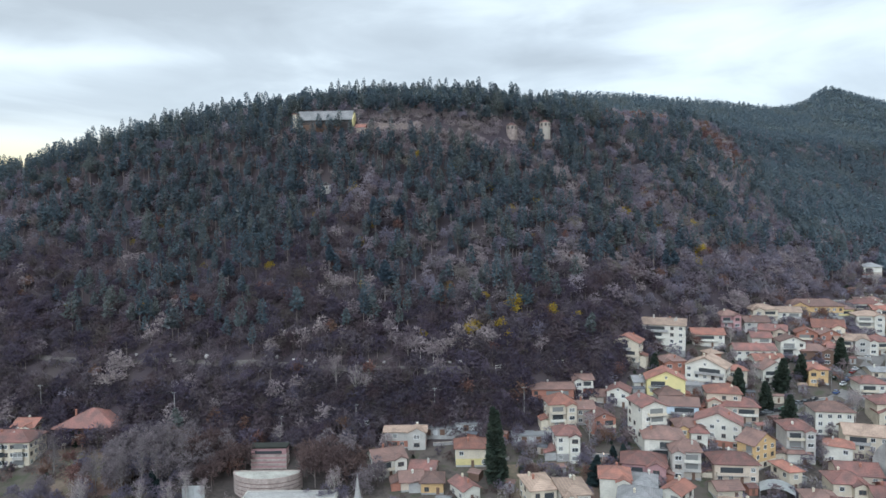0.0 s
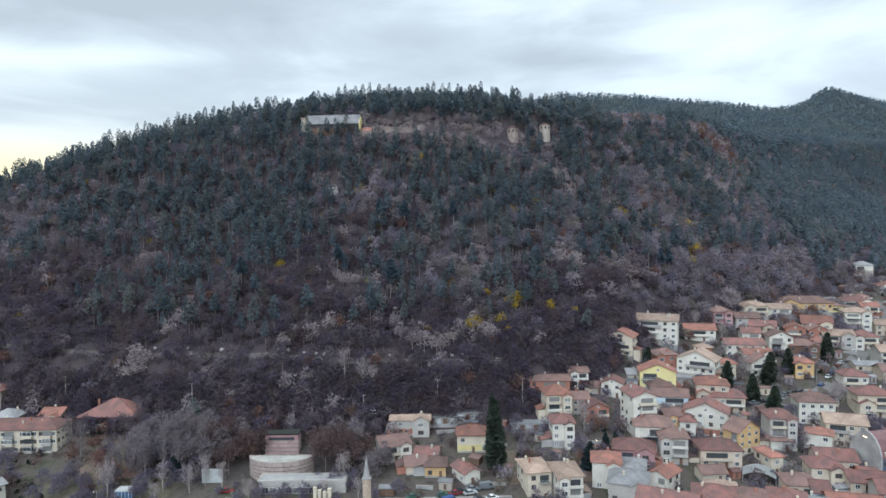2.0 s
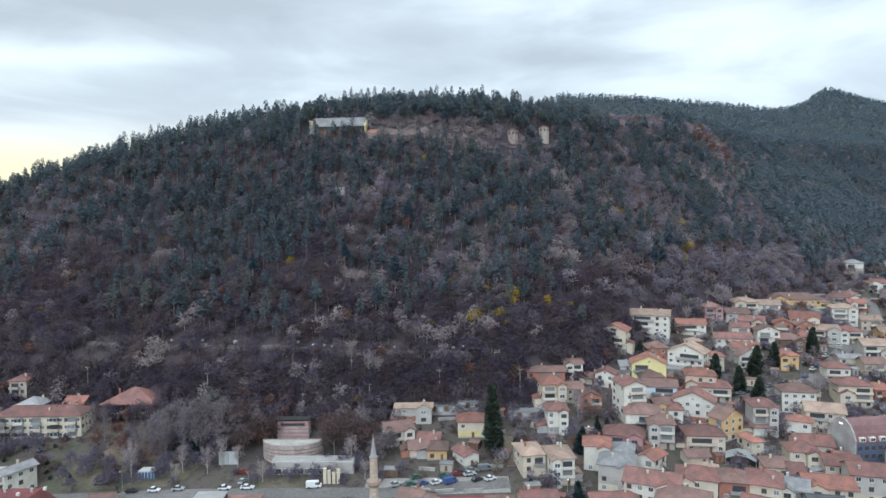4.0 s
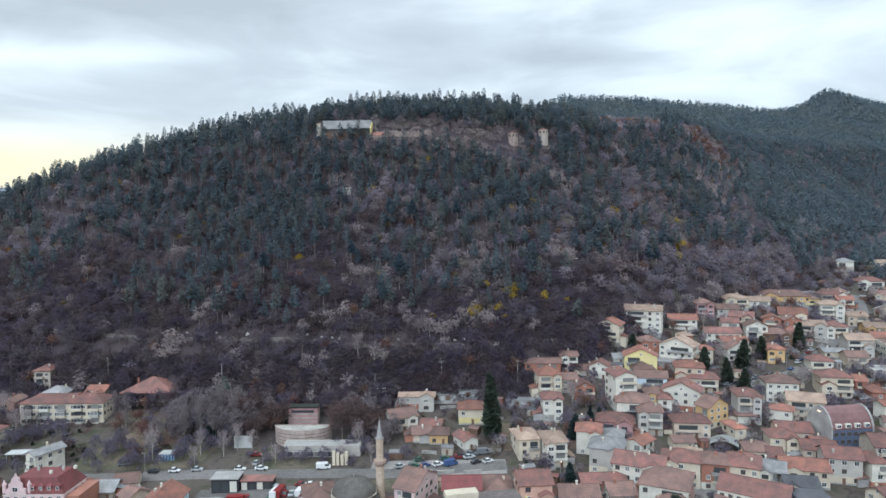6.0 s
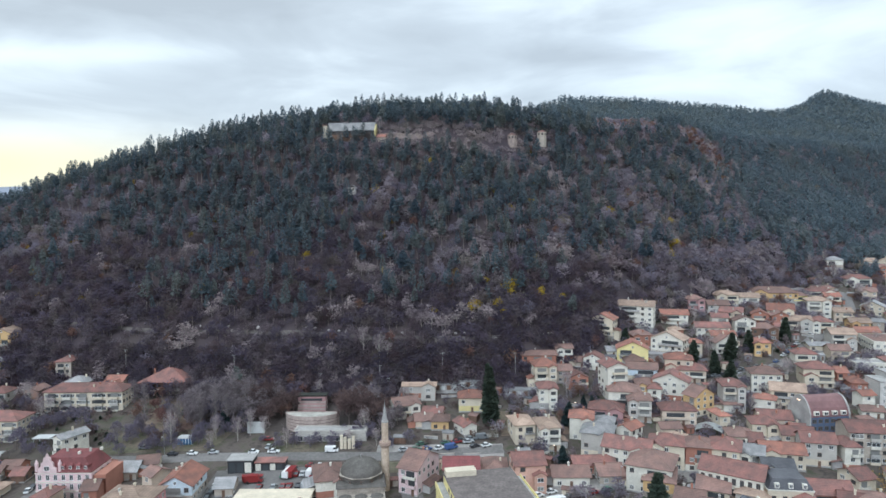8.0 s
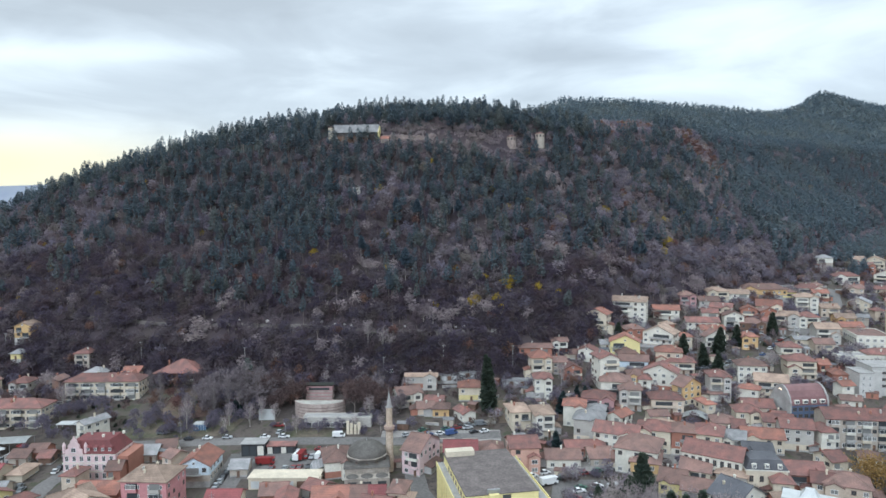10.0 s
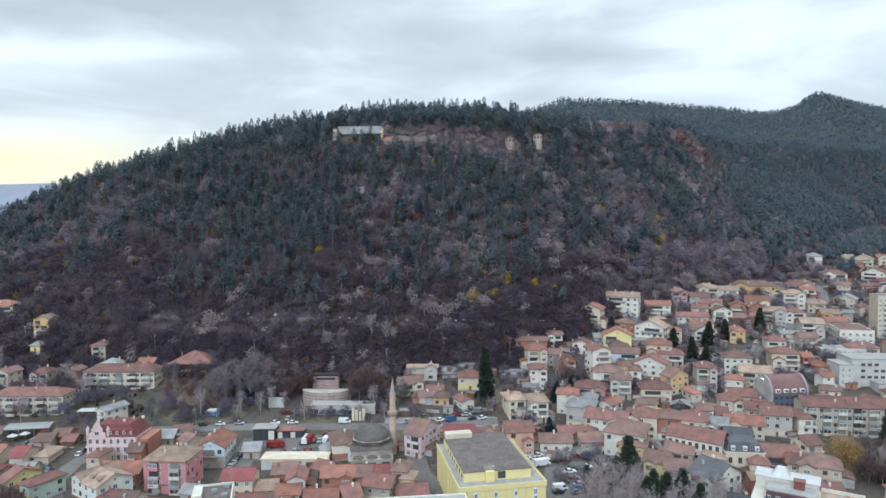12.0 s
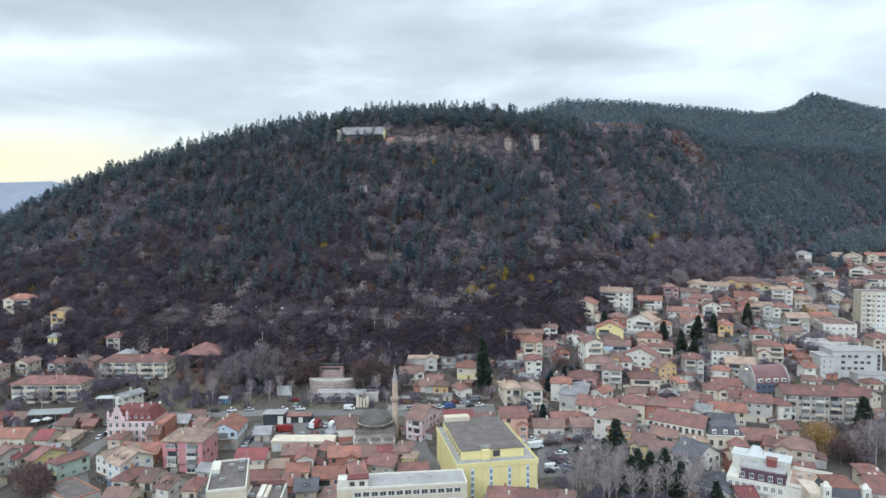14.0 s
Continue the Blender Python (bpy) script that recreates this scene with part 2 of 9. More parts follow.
M_LITTER = surface("park_leaf_litter", (0.075, 0.058, 0.052), rough=0.95, var=0.35, scale=0.08, fine=0.8, bump=0.3, world=True, tint=(0.05, 0.042, 0.038))
M_BARK = surface("bark", (0.24, 0.20, 0.18), rough=0.95, var=0.3, scale=1.0, fine=5, bump=0.4)
M_BIRCH = surface("pale_bark", (0.50, 0.46, 0.42), rough=0.9, var=0.3, scale=1.0, fine=5, bump=0.2)
# haze over the hill is put into these needles: paler and bluer
M_PINE = two_tone("hazed_pine_needles", (0.115, 0.150, 0.179), (0.141, 0.176, 0.197), (0.172, 0.197, 0.190), 0.10, island=0.3,
                 tones=[(0.100, 0.134, 0.173), (0.147, 0.180, 0.197), (0.118, 0.153, 0.179), (0.195, 0.206, 0.186), (0.138, 0.164, 0.198)])
M_PINE_GREEN = two_tone("conifer_needles", (0.053, 0.073, 0.057), (0.072, 0.092, 0.069), (0.094, 0.111, 0.079), 0.3, island=0.45)
# part of the hill's blue haze is put into the twig colour
M_TWIG = two_tone("bare_twigs", (0.191, 0.170, 0.220), (0.241, 0.211, 0.254), (0.285, 0.246, 0.268), 0.085, island=0.18,
                 tones=[(0.161, 0.143, 0.189), (0.275, 0.251, 0.308), (0.186, 0.153, 0.174), (0.393, 0.349, 0.384), (0.213, 0.157, 0.154), (0.285, 0.257, 0.255), (0.191, 0.182, 0.236), (0.259, 0.235, 0.164)])
# dark scrub twigs; the dimmer light of the lower slope is in their colour
M_TWIG_DARK = two_tone("shade_toned_twigs", (0.101, 0.083, 0.119), (0.126, 0.102, 0.137), (0.166, 0.132, 0.154), 0.085, island=0.18,
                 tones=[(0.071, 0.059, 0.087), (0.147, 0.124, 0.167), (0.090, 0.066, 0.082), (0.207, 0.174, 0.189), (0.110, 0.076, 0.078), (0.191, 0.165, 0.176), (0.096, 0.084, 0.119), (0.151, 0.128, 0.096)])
M_TWIG_PALE = two_tone("pale_bare_twigs", (0.316, 0.269, 0.290), (0.369, 0.314, 0.322), (0.413, 0.354, 0.341), 0.05, island=0.3)
M_RUSSET = two_tone("russet_leaves", (0.172, 0.101, 0.097), (0.211, 0.124, 0.108), (0.228, 0.152, 0.113), 0.06, island=0.35)
M_YELLOW = two_tone("yellow_leaves", (0.42, 0.30, 0.05), (0.50, 0.37, 0.06), (0.58, 0.44, 0.09), 0.2, island=0.3)
M_TYRE = surface("tyre_rubber", (0.025, 0.025, 0.025), rough=0.9, var=0.1, bump=0)
CAR_PAINT = {k: surface("car_paint_" + k, c, rough=0.3, var=0.05, bump=0) for k, c in dict(
    white=(0.72, 0.72, 0.71), silver=(0.42, 0.43, 0.44), black=(0.03, 0.03, 0.035), blue=(0.06, 0.10, 0.24),
    red=(0.20, 0.025, 0.025), grey=(0.16, 0.17, 0.18), green=(0.06, 0.13, 0.09), yellow=(0.65, 0.45, 0.05)).items()}
M_LAMP = lamp_glow("street_lamp_glow", (1.0, 0.62, 0.30), 2.4)

# ---- the lie of the land ----
FOOT = [(-900, 225, 3), (-420, 246, 6), (-240, 252, 9), (-190, 251, 9), (-145, 248, 8), (-80, 236, 10), (20, 238, 11), (58, 256, 19), (84, 282, 29), (104, 304, 34), (150, 330, 38),
        (205, 366, 39), (267, 420, 50), (330, 490, 60), (430, 600, 66), (560, 672, 74), (700, 745, 86), (1500, 1000, 110)]
CREST = [(-900, 420, 20), (-520, 400, 30), (-430, 395, 49), (-350, 395, 75), (-307, 395, 98), (-267, 395, 114), (-199, 397, 135), (-120, 402, 153), (-60, 412, 163),
         (30, 415, 163), (90, 450, 159), (130, 495, 165), (166, 540, 171), (212, 575, 172), (291, 620, 163), (416, 720, 168), (586, 800, 162), (741, 850, 151), (1500, 1200, 150)]
RIDGE = [(-2600, 2600, 205), (-1700, 2600, 222), (-900, 2400, 165), (-300, 1300, 170), (-100, 950, 200), (150, 850, 253), (320, 900, 239), (487, 950, 242), (560, 1000, 257), (612, 1050, 281), (680, 1080, 272),
         (742, 1100, 270), (1100, 1200, 260), (2600, 1800, 300)]


def near_line(x, y, line):
    """Distance from points to a line of (x, y, z) corners, and the line's height there."""
    best, height = np.full(x.shape, 1e9), np.zeros(x.shape)
    for (ax, ay, az), (bx, by, bz) in zip(line, line[1:]):
        dx, dy = bx - ax, by - ay
        s = np.clip(((x - ax) * dx + (y - ay) * dy) / (dx * dx + dy * dy), 0, 1)
        d = np.hypot(x - ax - s * dx, y - ay - s * dy)
        closer = d < best
        best, height = np.where(closer, d, best), np.where(closer, az + s * (bz - az), height)
    return best, height


def ground_z(x, y):
    """Height of the ground: town plain, foot of the hill, its face and crest, and the ridge behind."""
    x, y = np.asarray(x, float), np.asarray(y, float)
    df, zf = near_line(x, y, FOOT)
    dc, zc = near_line(x, y, CREST)
    dr, zr = near_line(x, y, RIDGE)
    foot_y = np.interp(x, [p[0] for p in FOOT], [p[1] for p in FOOT])
    crest_y = np.interp(x, [p[0] for p in CREST], [p[1] for p in CREST])
    s = np.interp(df / (df + dc + 1e-6), [0, 0.1, 0.3, 0.62, 0.8, 1], [0, 0.15, 0.33, 0.645, 0.9, 1])
    face = zf + (zc - zf) * s + 2.2 * np.sin(x * 0.045 + y * 0.02) * np.sin(y * 0.05) * np.clip(df / 40, 0, 1) * np.clip(dc / 40, 0, 1)
    back = np.maximum(zc - 0.22 * dc, 60)
    plain = -3.5 + 0.0175 * np.clip(y, -200, 220) + 0.022 * np.clip(x + 40, -180, 0)
    u = np.clip(df / (95 + np.clip((x - 80) * 0.6, 0, 90)), 0, 1)
    town = plain + (zf - plain) * (1 - u) ** (1.6 - np.clip((x - 80) * 0.002, 0, 0.25))
    z = np.where(y > crest_y, back, np.where(y > foot_y, face, town))
    ridge = zr - 0.5 * dr + 10 * np.sin(x * 0.011 + 1) * np.sin(y * 0.013)
    return np.where(y > foot_y + 60, np.maximum(z, ridge), z)


def gz(x, y):
    return float(ground_z(np.array([x]), np.array([y]))[0])


# ---- building helpers ----
def part(name, bm, material, parent=None, label="", at=None):
    """Link a bmesh (or a ready mesh) as one mesh object, under a thing or a part where one is given."""
    if isinstance(bm, bmesh.types.BMesh):
        me = bpy.data.meshes.new(name)
        bm.to_mesh(me)
        bm.free()
    else:
        me = bm
    if not me.materials:
        for m in (material if isinstance(material, (list, tuple)) else (material,)):
            me.materials.append(m)
    ob = new(name, me)
    if parent is not None:
        ob.parent = parent
    if at is not None:
        ob.matrix_basis = at
    if label:
        ob["label"] = label
    return ob


def thing(name, m, label, category, group="", kind=""):
    ob = new(name)
    ob.matrix_basis = m
    ob.empty_display_size = 0.5
    return tagged(ob, label, category, group, kind)


def box(bm, x0, x1, y0, y1, z0, z1, mat=0):
    v = [bm.verts.new(p) for p in ((x0, y0, z0), (x1, y0, z0), (x1, y1, z0), (x0, y1, z0), (x0, y0, z1), (x1, y0, z1), (x1, y1, z1), (x0, y1, z1))]
    for q in ((3, 2, 1, 0), (4, 5, 6, 7), (0, 1, 5, 4), (1, 2, 6, 5), (2, 3, 7, 6), (3, 0, 4, 7)):
        bm.faces.new([v[k] for k in q]).material_index = mat


def prism(bm, ring, z0, z1, mat=0, top=1.0, cap=True):
    """An upright prism over a ring of (x, y) corners; top scales its upper end."""
    cx, cy = sum(p[0] for p in ring) / len(ring), sum(p[1] for p in ring) / len(ring)
    a = [bm.verts.new((x, y, z0)) for x, y in ring]
    b = [bm.verts.new((cx + (x - cx) * top, cy + (y - cy) * top, z1)) for x, y in ring]
    n = len(ring)
    for k in range(n):
        bm.faces.new((a[k], a[(k + 1) % n], b[(k + 1) % n], b[k])).material_index = mat
    if cap:
        bm.faces.new(b).material_index = mat
        bm.faces.new(a[::-1]).material_index = mat


def circle(r, n, x=0, y=0, start=0.0):
    return [(x + r * math.cos(start + 2 * math.pi * k / n), y + r * math.sin(start + 2 * math.pi * k / n)) for k in range(n)]


def tube(bm, p, q, r0, r1, n=5, mat=0):
    """A tapered limb from p to q."""
    p, q = Vector(p), Vector(q)
    turn = (q - p).to_track_quat("Z", "Y")
    a = [bm.verts.new(p + turn @ Vector((r0 * math.cos(k * 6.2832 / n), r0 * math.sin(k * 6.2832 / n), 0))) for k in range(n)]
    b = [bm.verts.new(q + turn @ Vector((r1 * math.cos(k * 6.2832 / n), r1 * math.sin(k * 6.2832 / n), 0))) for k in range(n)]
    for k in range(n):
        bm.faces.new((a[k], a[(k + 1) % n], b[(k + 1) % n], b[k])).material_index = mat
    bm.faces.new(b).material_index = mat


def mesh_of(name, verts, tris, mats, index=None):
    """A mesh of triangles straight from arrays."""
    me = bpy.data.meshes.new(name)
    me.vertices.add(len(verts))
    me.vertices.foreach_set("co", np.asarray(verts, np.float32).ravel())
    me.loops.add(len(tris) * 3)
    me.loops.foreach_set("vertex_index", np.asarray(tris, np.int32).ravel())
    me.polygons.add(len(tris))
    me.polygons.foreach_set("loop_start", np.arange(0, len(tris) * 3, 3, dtype=np.int32))
    for m in mats:
        me.materials.append(m)
    if index is not None:
        me.polygons.foreach_set("material_index", np.asarray(index, np.int32))
    me.update(calc_edges=True)
    me.validate()
    return me


# ---- ground ----
def make_ground():
    xs = np.concatenate([[-4600, -3600, -2800, -2200, -1700, -1300, -1000, -800], np.arange(-660, 900, 5.0), [960, 1040, 1140, 1300, 1500, 1800, 2200, 2800, 3600, 4600]])
    ys = np.concatenate([[-4600, -3000, -1800, -1000, -600, -400, -250, -120], np.arange(-60, 222, 6.0), np.arange(222, 330, 2.4), np.arange(332, 700, 6.0), np.arange(712, 1300, 18.0), [1340, 1400, 1500, 1650, 1800, 2000, 2200, 2400, 2600, 2900, 3400, 4000, 4600]])
    gx, gy = np.meshgrid(xs, ys)
    z = ground_z(gx, gy)
    rng = np.random.default_rng(4)
    z += rng.normal(0, 0.12, z.shape) * (gy > 235)
    nx, ny = len(xs), len(ys)
    v = np.stack([gx, gy, z], -1).reshape(-1, 3)
    i = (np.arange(ny - 1)[:, None] * nx + np.arange(nx - 1)[None]).ravel()
    tris = np.concatenate([np.stack([i, i + 1, i + nx + 1], 1), np.stack([i, i + nx + 1, i + nx], 1)])
    mid = v[tris].mean(1)
    foot = np.interp(mid[:, 0], [q[0] for q in FOOT], [q[1] for q in FOOT])
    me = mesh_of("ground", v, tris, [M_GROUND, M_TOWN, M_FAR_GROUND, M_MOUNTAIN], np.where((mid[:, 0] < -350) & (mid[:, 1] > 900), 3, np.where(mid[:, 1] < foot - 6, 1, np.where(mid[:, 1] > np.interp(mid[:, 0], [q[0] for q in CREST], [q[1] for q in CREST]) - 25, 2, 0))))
    me.shade_smooth()
    tagged(part("ground", me, M_GROUND), "winter hillside and valley floor of leaf litter and dry grass", "ground", kind="structure")


make_ground()


def strip(name, line, width, material, label, category, lift=0.06, step=5.0):
    """A road or path draped over the ground along a line of (x, y) corners."""
    pts = []
    for (ax, ay), (bx, by) in zip(line, line[1:]):
        n = max(1, int(math.hypot(bx - ax, by - ay) / step))
        pts += [(ax + (bx - ax) * k / n, ay + (by - ay) * k / n) for k in range(n)]
    pts.append(line[-1])
    bm = bmesh.new()
    rows = []
    for k, (x, y) in enumerate(pts):
        x0, y0 = pts[max(0, k - 1)]
        x1, y1 = pts[min(len(pts) - 1, k + 1)]
        d = math.hypot(x1 - x0, y1 - y0)
        nx, ny = -(y1 - y0) / d, (x1 - x0) / d
        row = []
        for s in (-0.5, -0.25, 0, 0.25, 0.5):
            px, py = x + nx * s * width, y + ny * s * width
            row.append(bm.verts.new((px, py, gz(px, py) + lift)))
        rows.append(row)
    for a, b in zip(rows, rows[1:]):
        for k in range(4):
            bm.faces.new((a[k], a[k + 1], b[k + 1], b[k]))
    bmesh.ops.recalc_face_normals(bm, faces=bm.faces)
    return tagged(part(name, bm, material), label, category, kind="structure")


def patch(name, corners, material, label, category, lift=0.05, cell=4.0):
    """A draped four-cornered area."""
    a, b, c, d = [Vector(p) for p in corners]
    nu = max(1, int(max((b - a).length, (c - d).length) / cell))
    nv = max(1, int(max((d - a).length, (c - b).length) / cell))
    bm = bmesh.new()
    g = []
    for j in range(nv + 1):
        row = []
        for i in range(nu + 1):
            p = a.lerp(b, i / nu).lerp(d.lerp(c, i / nu), j / nv)
            row.append(bm.verts.new((p.x, p.y, gz(p.x, p.y) + lift)))
        g.append(row)
    for j in range(nv):
        for i in range(nu):
            bm.faces.new((g[j][i], g[j][i + 1], g[j + 1][i + 1], g[j + 1][i]))
    bmesh.ops.recalc_face_normals(bm, faces=bm.faces)
    return tagged(part(name, bm, material), label, category, kind="structure")


# ---- trees ----
def tri_soup(verts, tris, idx, pts, m):
    n = len(verts)
    verts.extend(pts)
    tris.append((n, n + 1, n + 2))
    idx.append(m)


def limb(verts, tris, idx, p, q, r0, r1, m=0, n=4):
    p, q = np.array(p, float), np.array(q, float)
    d = q - p
    u = np.cross(d, (0.3, 0.9, 0.1) if abs(d[2]) > abs(d[0]) else (0, 0, 1.0))
    u /= np.linalg.norm(u)
    w = np.cross(d, u)
    w /= np.linalg.norm(w)
    b = len(verts)
    for c, r in ((p, r0), (q, r1)):
        for k in range(n):
            a = k * 6.2832 / n
            verts.append(c + r * (u * math.cos(a) + w * math.sin(a)))
    for k in range(n):
        j = (k + 1) % n
        tris.extend([(b + k, b + j, b + n + j), (b + k, b + n + j, b + n + k)])
        idx.extend([m, m])


def crown_tree(rng, h=8.5, r=3.2, twigs=260, width=0.5, low=0.3, puffs=9):
    """A leafless broadleaf seen from afar: trunk, limbs, and a rounded crown of twig sprays in several puffs."""
    verts, tris, idx = [], [], []
    limb(verts, tris, idx, (0, 0, -0.6), (0, 0, h * 0.6), h * 0.016, h * 0.008)
    hubs = [(np.array([0, 0, h * 0.78]), r * 0.55)]
    for k in range(puffs):
        a = k * 2.4 + rng.uniform(-0.3, 0.3)
        f = rng.uniform(low, 0.72)
        rad = r * rng.uniform(0.45, 0.7)
        hub = np.array([rad * math.cos(a), rad * math.sin(a), h * f])
        limb(verts, tris, idx, (0, 0, h * f * 0.6), hub, h * 0.006, h * 0.003, n=3)
        hubs.append((hub, r * rng.uniform(0.36, 0.52)))
    for k in range(twigs):
        hub, pr = hubs[k % len(hubs)]
        d = rng.normal(0, 1, 3) + (0, 0, 0.55)
        d /= np.linalg.norm(d)
        c = hub + d * pr * rng.uniform(0.45, 0.9) * (1, 1, 0.85)
        e = d + rng.normal(0, 0.38, 3)
        e /= np.linalg.norm(e)
        s = np.cross(e, rng.normal(0, 1, 3))
        s /= np.linalg.norm(s)
        ln = pr * rng.uniform(0.45, 0.85)
        tri_soup(verts, tris, idx, [c - s * width * 0.5, c + s * width * 0.5, c + e * ln], 1)
    return np.array(verts), np.array(tris), np.array(idx)


def slim_tree(rng, h=14.0, spread=2.2, limbs=16, twigs=420, width=0.07):
    """A leafless birch or poplar: pale stem, steep pale limbs that fork, and hanging fine twigs at their ends."""
    verts, tris, idx = [], [], []
    lean = rng.normal(0, 0.35, 2)
    mid = np.array([lean[0] * 0.5, lean[1] * 0.5, h * 0.5])
    top = np.array([lean[0], lean[1], h * 0.95])
    limb(verts, tris, idx, (0, 0, -0.6), mid, h * 0.015, h * 0.010, n=5)
    limb(verts, tris, idx, mid, top, h * 0.010, h * 0.003)
    tips = [top]
    for k in range(limbs):
        f = 0.22 + 0.62 * (k + rng.uniform(0, 1)) / limbs
        base = mid * (f / 0.5) if f < 0.5 else mid + (top - mid) * (f - 0.5) / 0.45
        a = k * 2.4 + rng.uniform(-0.5, 0.5)
        reach = spread * (1.15 - 0.75 * f) * rng.uniform(0.7, 1.15)
        tip = base + (reach * math.cos(a), reach * math.sin(a), reach * rng.uniform(1.1, 2.0))
        limb(verts, tris, idx, base, tip, h * 0.0055, h * 0.002, n=3)
        tips.append(tip)
        for j in range(3):
            p = base + (tip - base) * rng.uniform(0.35, 0.85)
            q = p + rng.normal(0, 0.42, 3) * spread * 0.5 + (0, 0, spread * 0.4)
            limb(verts, tris, idx, p, q, h * 0.0028, h * 0.0012, n=3)
            tips.append(q)
    for k in range(twigs):
        c = tips[k % len(tips)] + rng.normal(0, spread * 0.13, 3)
        d = rng.normal(0, 0.6, 3) + (0, 0, 0.5)
        d /= np.linalg.norm(d)
        s = np.cross(d, rng.normal(0, 1, 3))
        s /= np.linalg.norm(s)
        tri_soup(verts, tris, idx, [c - s * width, c + s * width, c + d * h * rng.uniform(0.06, 0.12)], 1)
    return np.array(verts), np.array(tris), np.array(idx)


def pine_tree(rng, h=14.0, r=2.6, start=0.35, clumps=75, droop=0.15, fine=1.0, sprays=3, round_top=0.6):
    """A pine: bare lower trunk with dead stubs, then uneven tiers of needle sprays that thin out to the top."""
    verts, tris, idx = [], [], []
    lean = rng.normal(0, 0.2, 2)
    limb(verts, tris, idx, (0, 0, -0.6), (lean[0], lean[1], h * 0.97), h * 0.013, h * 0.003, n=4)
    side = rng.normal(0, 0.22 * r, 2)
    for k in range(clumps):
        f = (k + rng.uniform(0, 1)) / clumps
        z = h * (start + (1 - start) * f ** 0.9)
        rad = r * (1 - f) ** round_top * (0.62 + 0.38 * min(1, f * 4)) * rng.uniform(0.3, 1.0) + 0.15
        a = k * 2.4 + rng.uniform(-0.5, 0.5)
        c = np.array([lean[0] * z / h + rad * math.cos(a) + side[0] * (1 - f), lean[1] * z / h + rad * math.sin(a) + side[1] * (1 - f), z - rad * droop])
        size = (0.55 + 0.75 * (1 - f)) * r / 2.6 * rng.uniform(0.6, 1.25) * fine
        out = np.array([math.cos(a), math.sin(a), 0.25])
        for j in range(sprays):
            d = out * rng.uniform(0.5, 1.2) + rng.normal(0, 0.55, 3)
            d /= np.linalg.norm(d)
            s = np.cross(d, (rng.normal(0, 0.5), rng.normal(0, 0.5), 1))
            s /= np.linalg.norm(s)
            tri_soup(verts, tris, idx, [c - s * size - d * size * 0.4, c + s * size - d * size * 0.2, c + d * size * 1.3], 1)
    return np.array(verts), np.array(tris), np.array(idx)


def leafy_tree(rng, h=6.0, r=2.2, leaves=220):
    """A small broadleaf that still has its leaves: clumps on a short trunk, with gaps."""
    verts, tris, idx = [], [], []
    limb(verts, tris, idx, (0, 0, -0.5), (0, 0, h * 0.6), h * 0.02, h * 0.008)
    hubs = [np.array([r * 0.55 * math.cos(a), r * 0.55 * math.sin(a), h * rng.uniform(0.4, 0.8)]) for a in rng.uniform(0, 6.28, 7)] + [np.array([0, 0, h * 0.8])]
    for hub in hubs:
        limb(verts, tris, idx, (0, 0, h * 0.3), hub, h * 0.008, h * 0.003, n=3)
    for k in range(leaves):
        c = hubs[k % len(hubs)] + rng.normal(0, r * 0.27, 3)
        d, s = rng.normal(0, 1, 3), rng.normal(0, 1, 3)
        d, s = d / np.linalg.norm(d) * 0.38, s / np.linalg.norm(s) * 0.32
        tri_soup(verts, tris, idx, [c - s, c + s, c + d * 1.5], 1)
    return np.array(verts), np.array(tris), np.array(idx)


def scatter(name, protos, where, size, mats, label, category, rng):
    """Many trees of one kind joined into one wood."""
    vs, ts, ms, base = [], [], [], 0
    for k, ((x, y), s) in enumerate(zip(where, size)):
        v, t, m = protos[k % len(protos)]
        a = rng.uniform(0, 6.2832)
        wide = s * rng.uniform(0.85, 1.2)
        c, sn = math.cos(a) * wide, math.sin(a) * wide
        w = np.empty_like(v)
        w[:, 0] = v[:, 0] * c - v[:, 1] * sn + x
        w[:, 1] = v[:, 0] * sn + v[:, 1] * c + y
        w[:, 2] = v[:, 2] * s
        vs.append(w)
        ts.append(t + base)
        ms.append(m)
        base += len(v)
    xy = np.array(where)
    z = ground_z(xy[:, 0], xy[:, 1])
    for w, h in zip(vs, z):
        w[:, 2] += h
    me = mesh_of(name, np.concatenate(vs), np.concatenate(ts), mats, np.concatenate(ms))
    # each tree of a wood has its own tone of bark and twig
    tone = np.repeat(rng.uniform(0, 1, len(vs)), [len(t) for t in ts])
    me.attributes.new("tree_tone", "FLOAT", "FACE").data.foreach_set("value", tone.astype(np.float32))
    return tagged(part(name, me, mats), label, category, kind="stuff")


def smooth_noise(x, y, s, seed):
    return np.array([noise.noise((a * s + seed, b * s - seed, seed * 0.37)) for a, b in zip(x, y)])


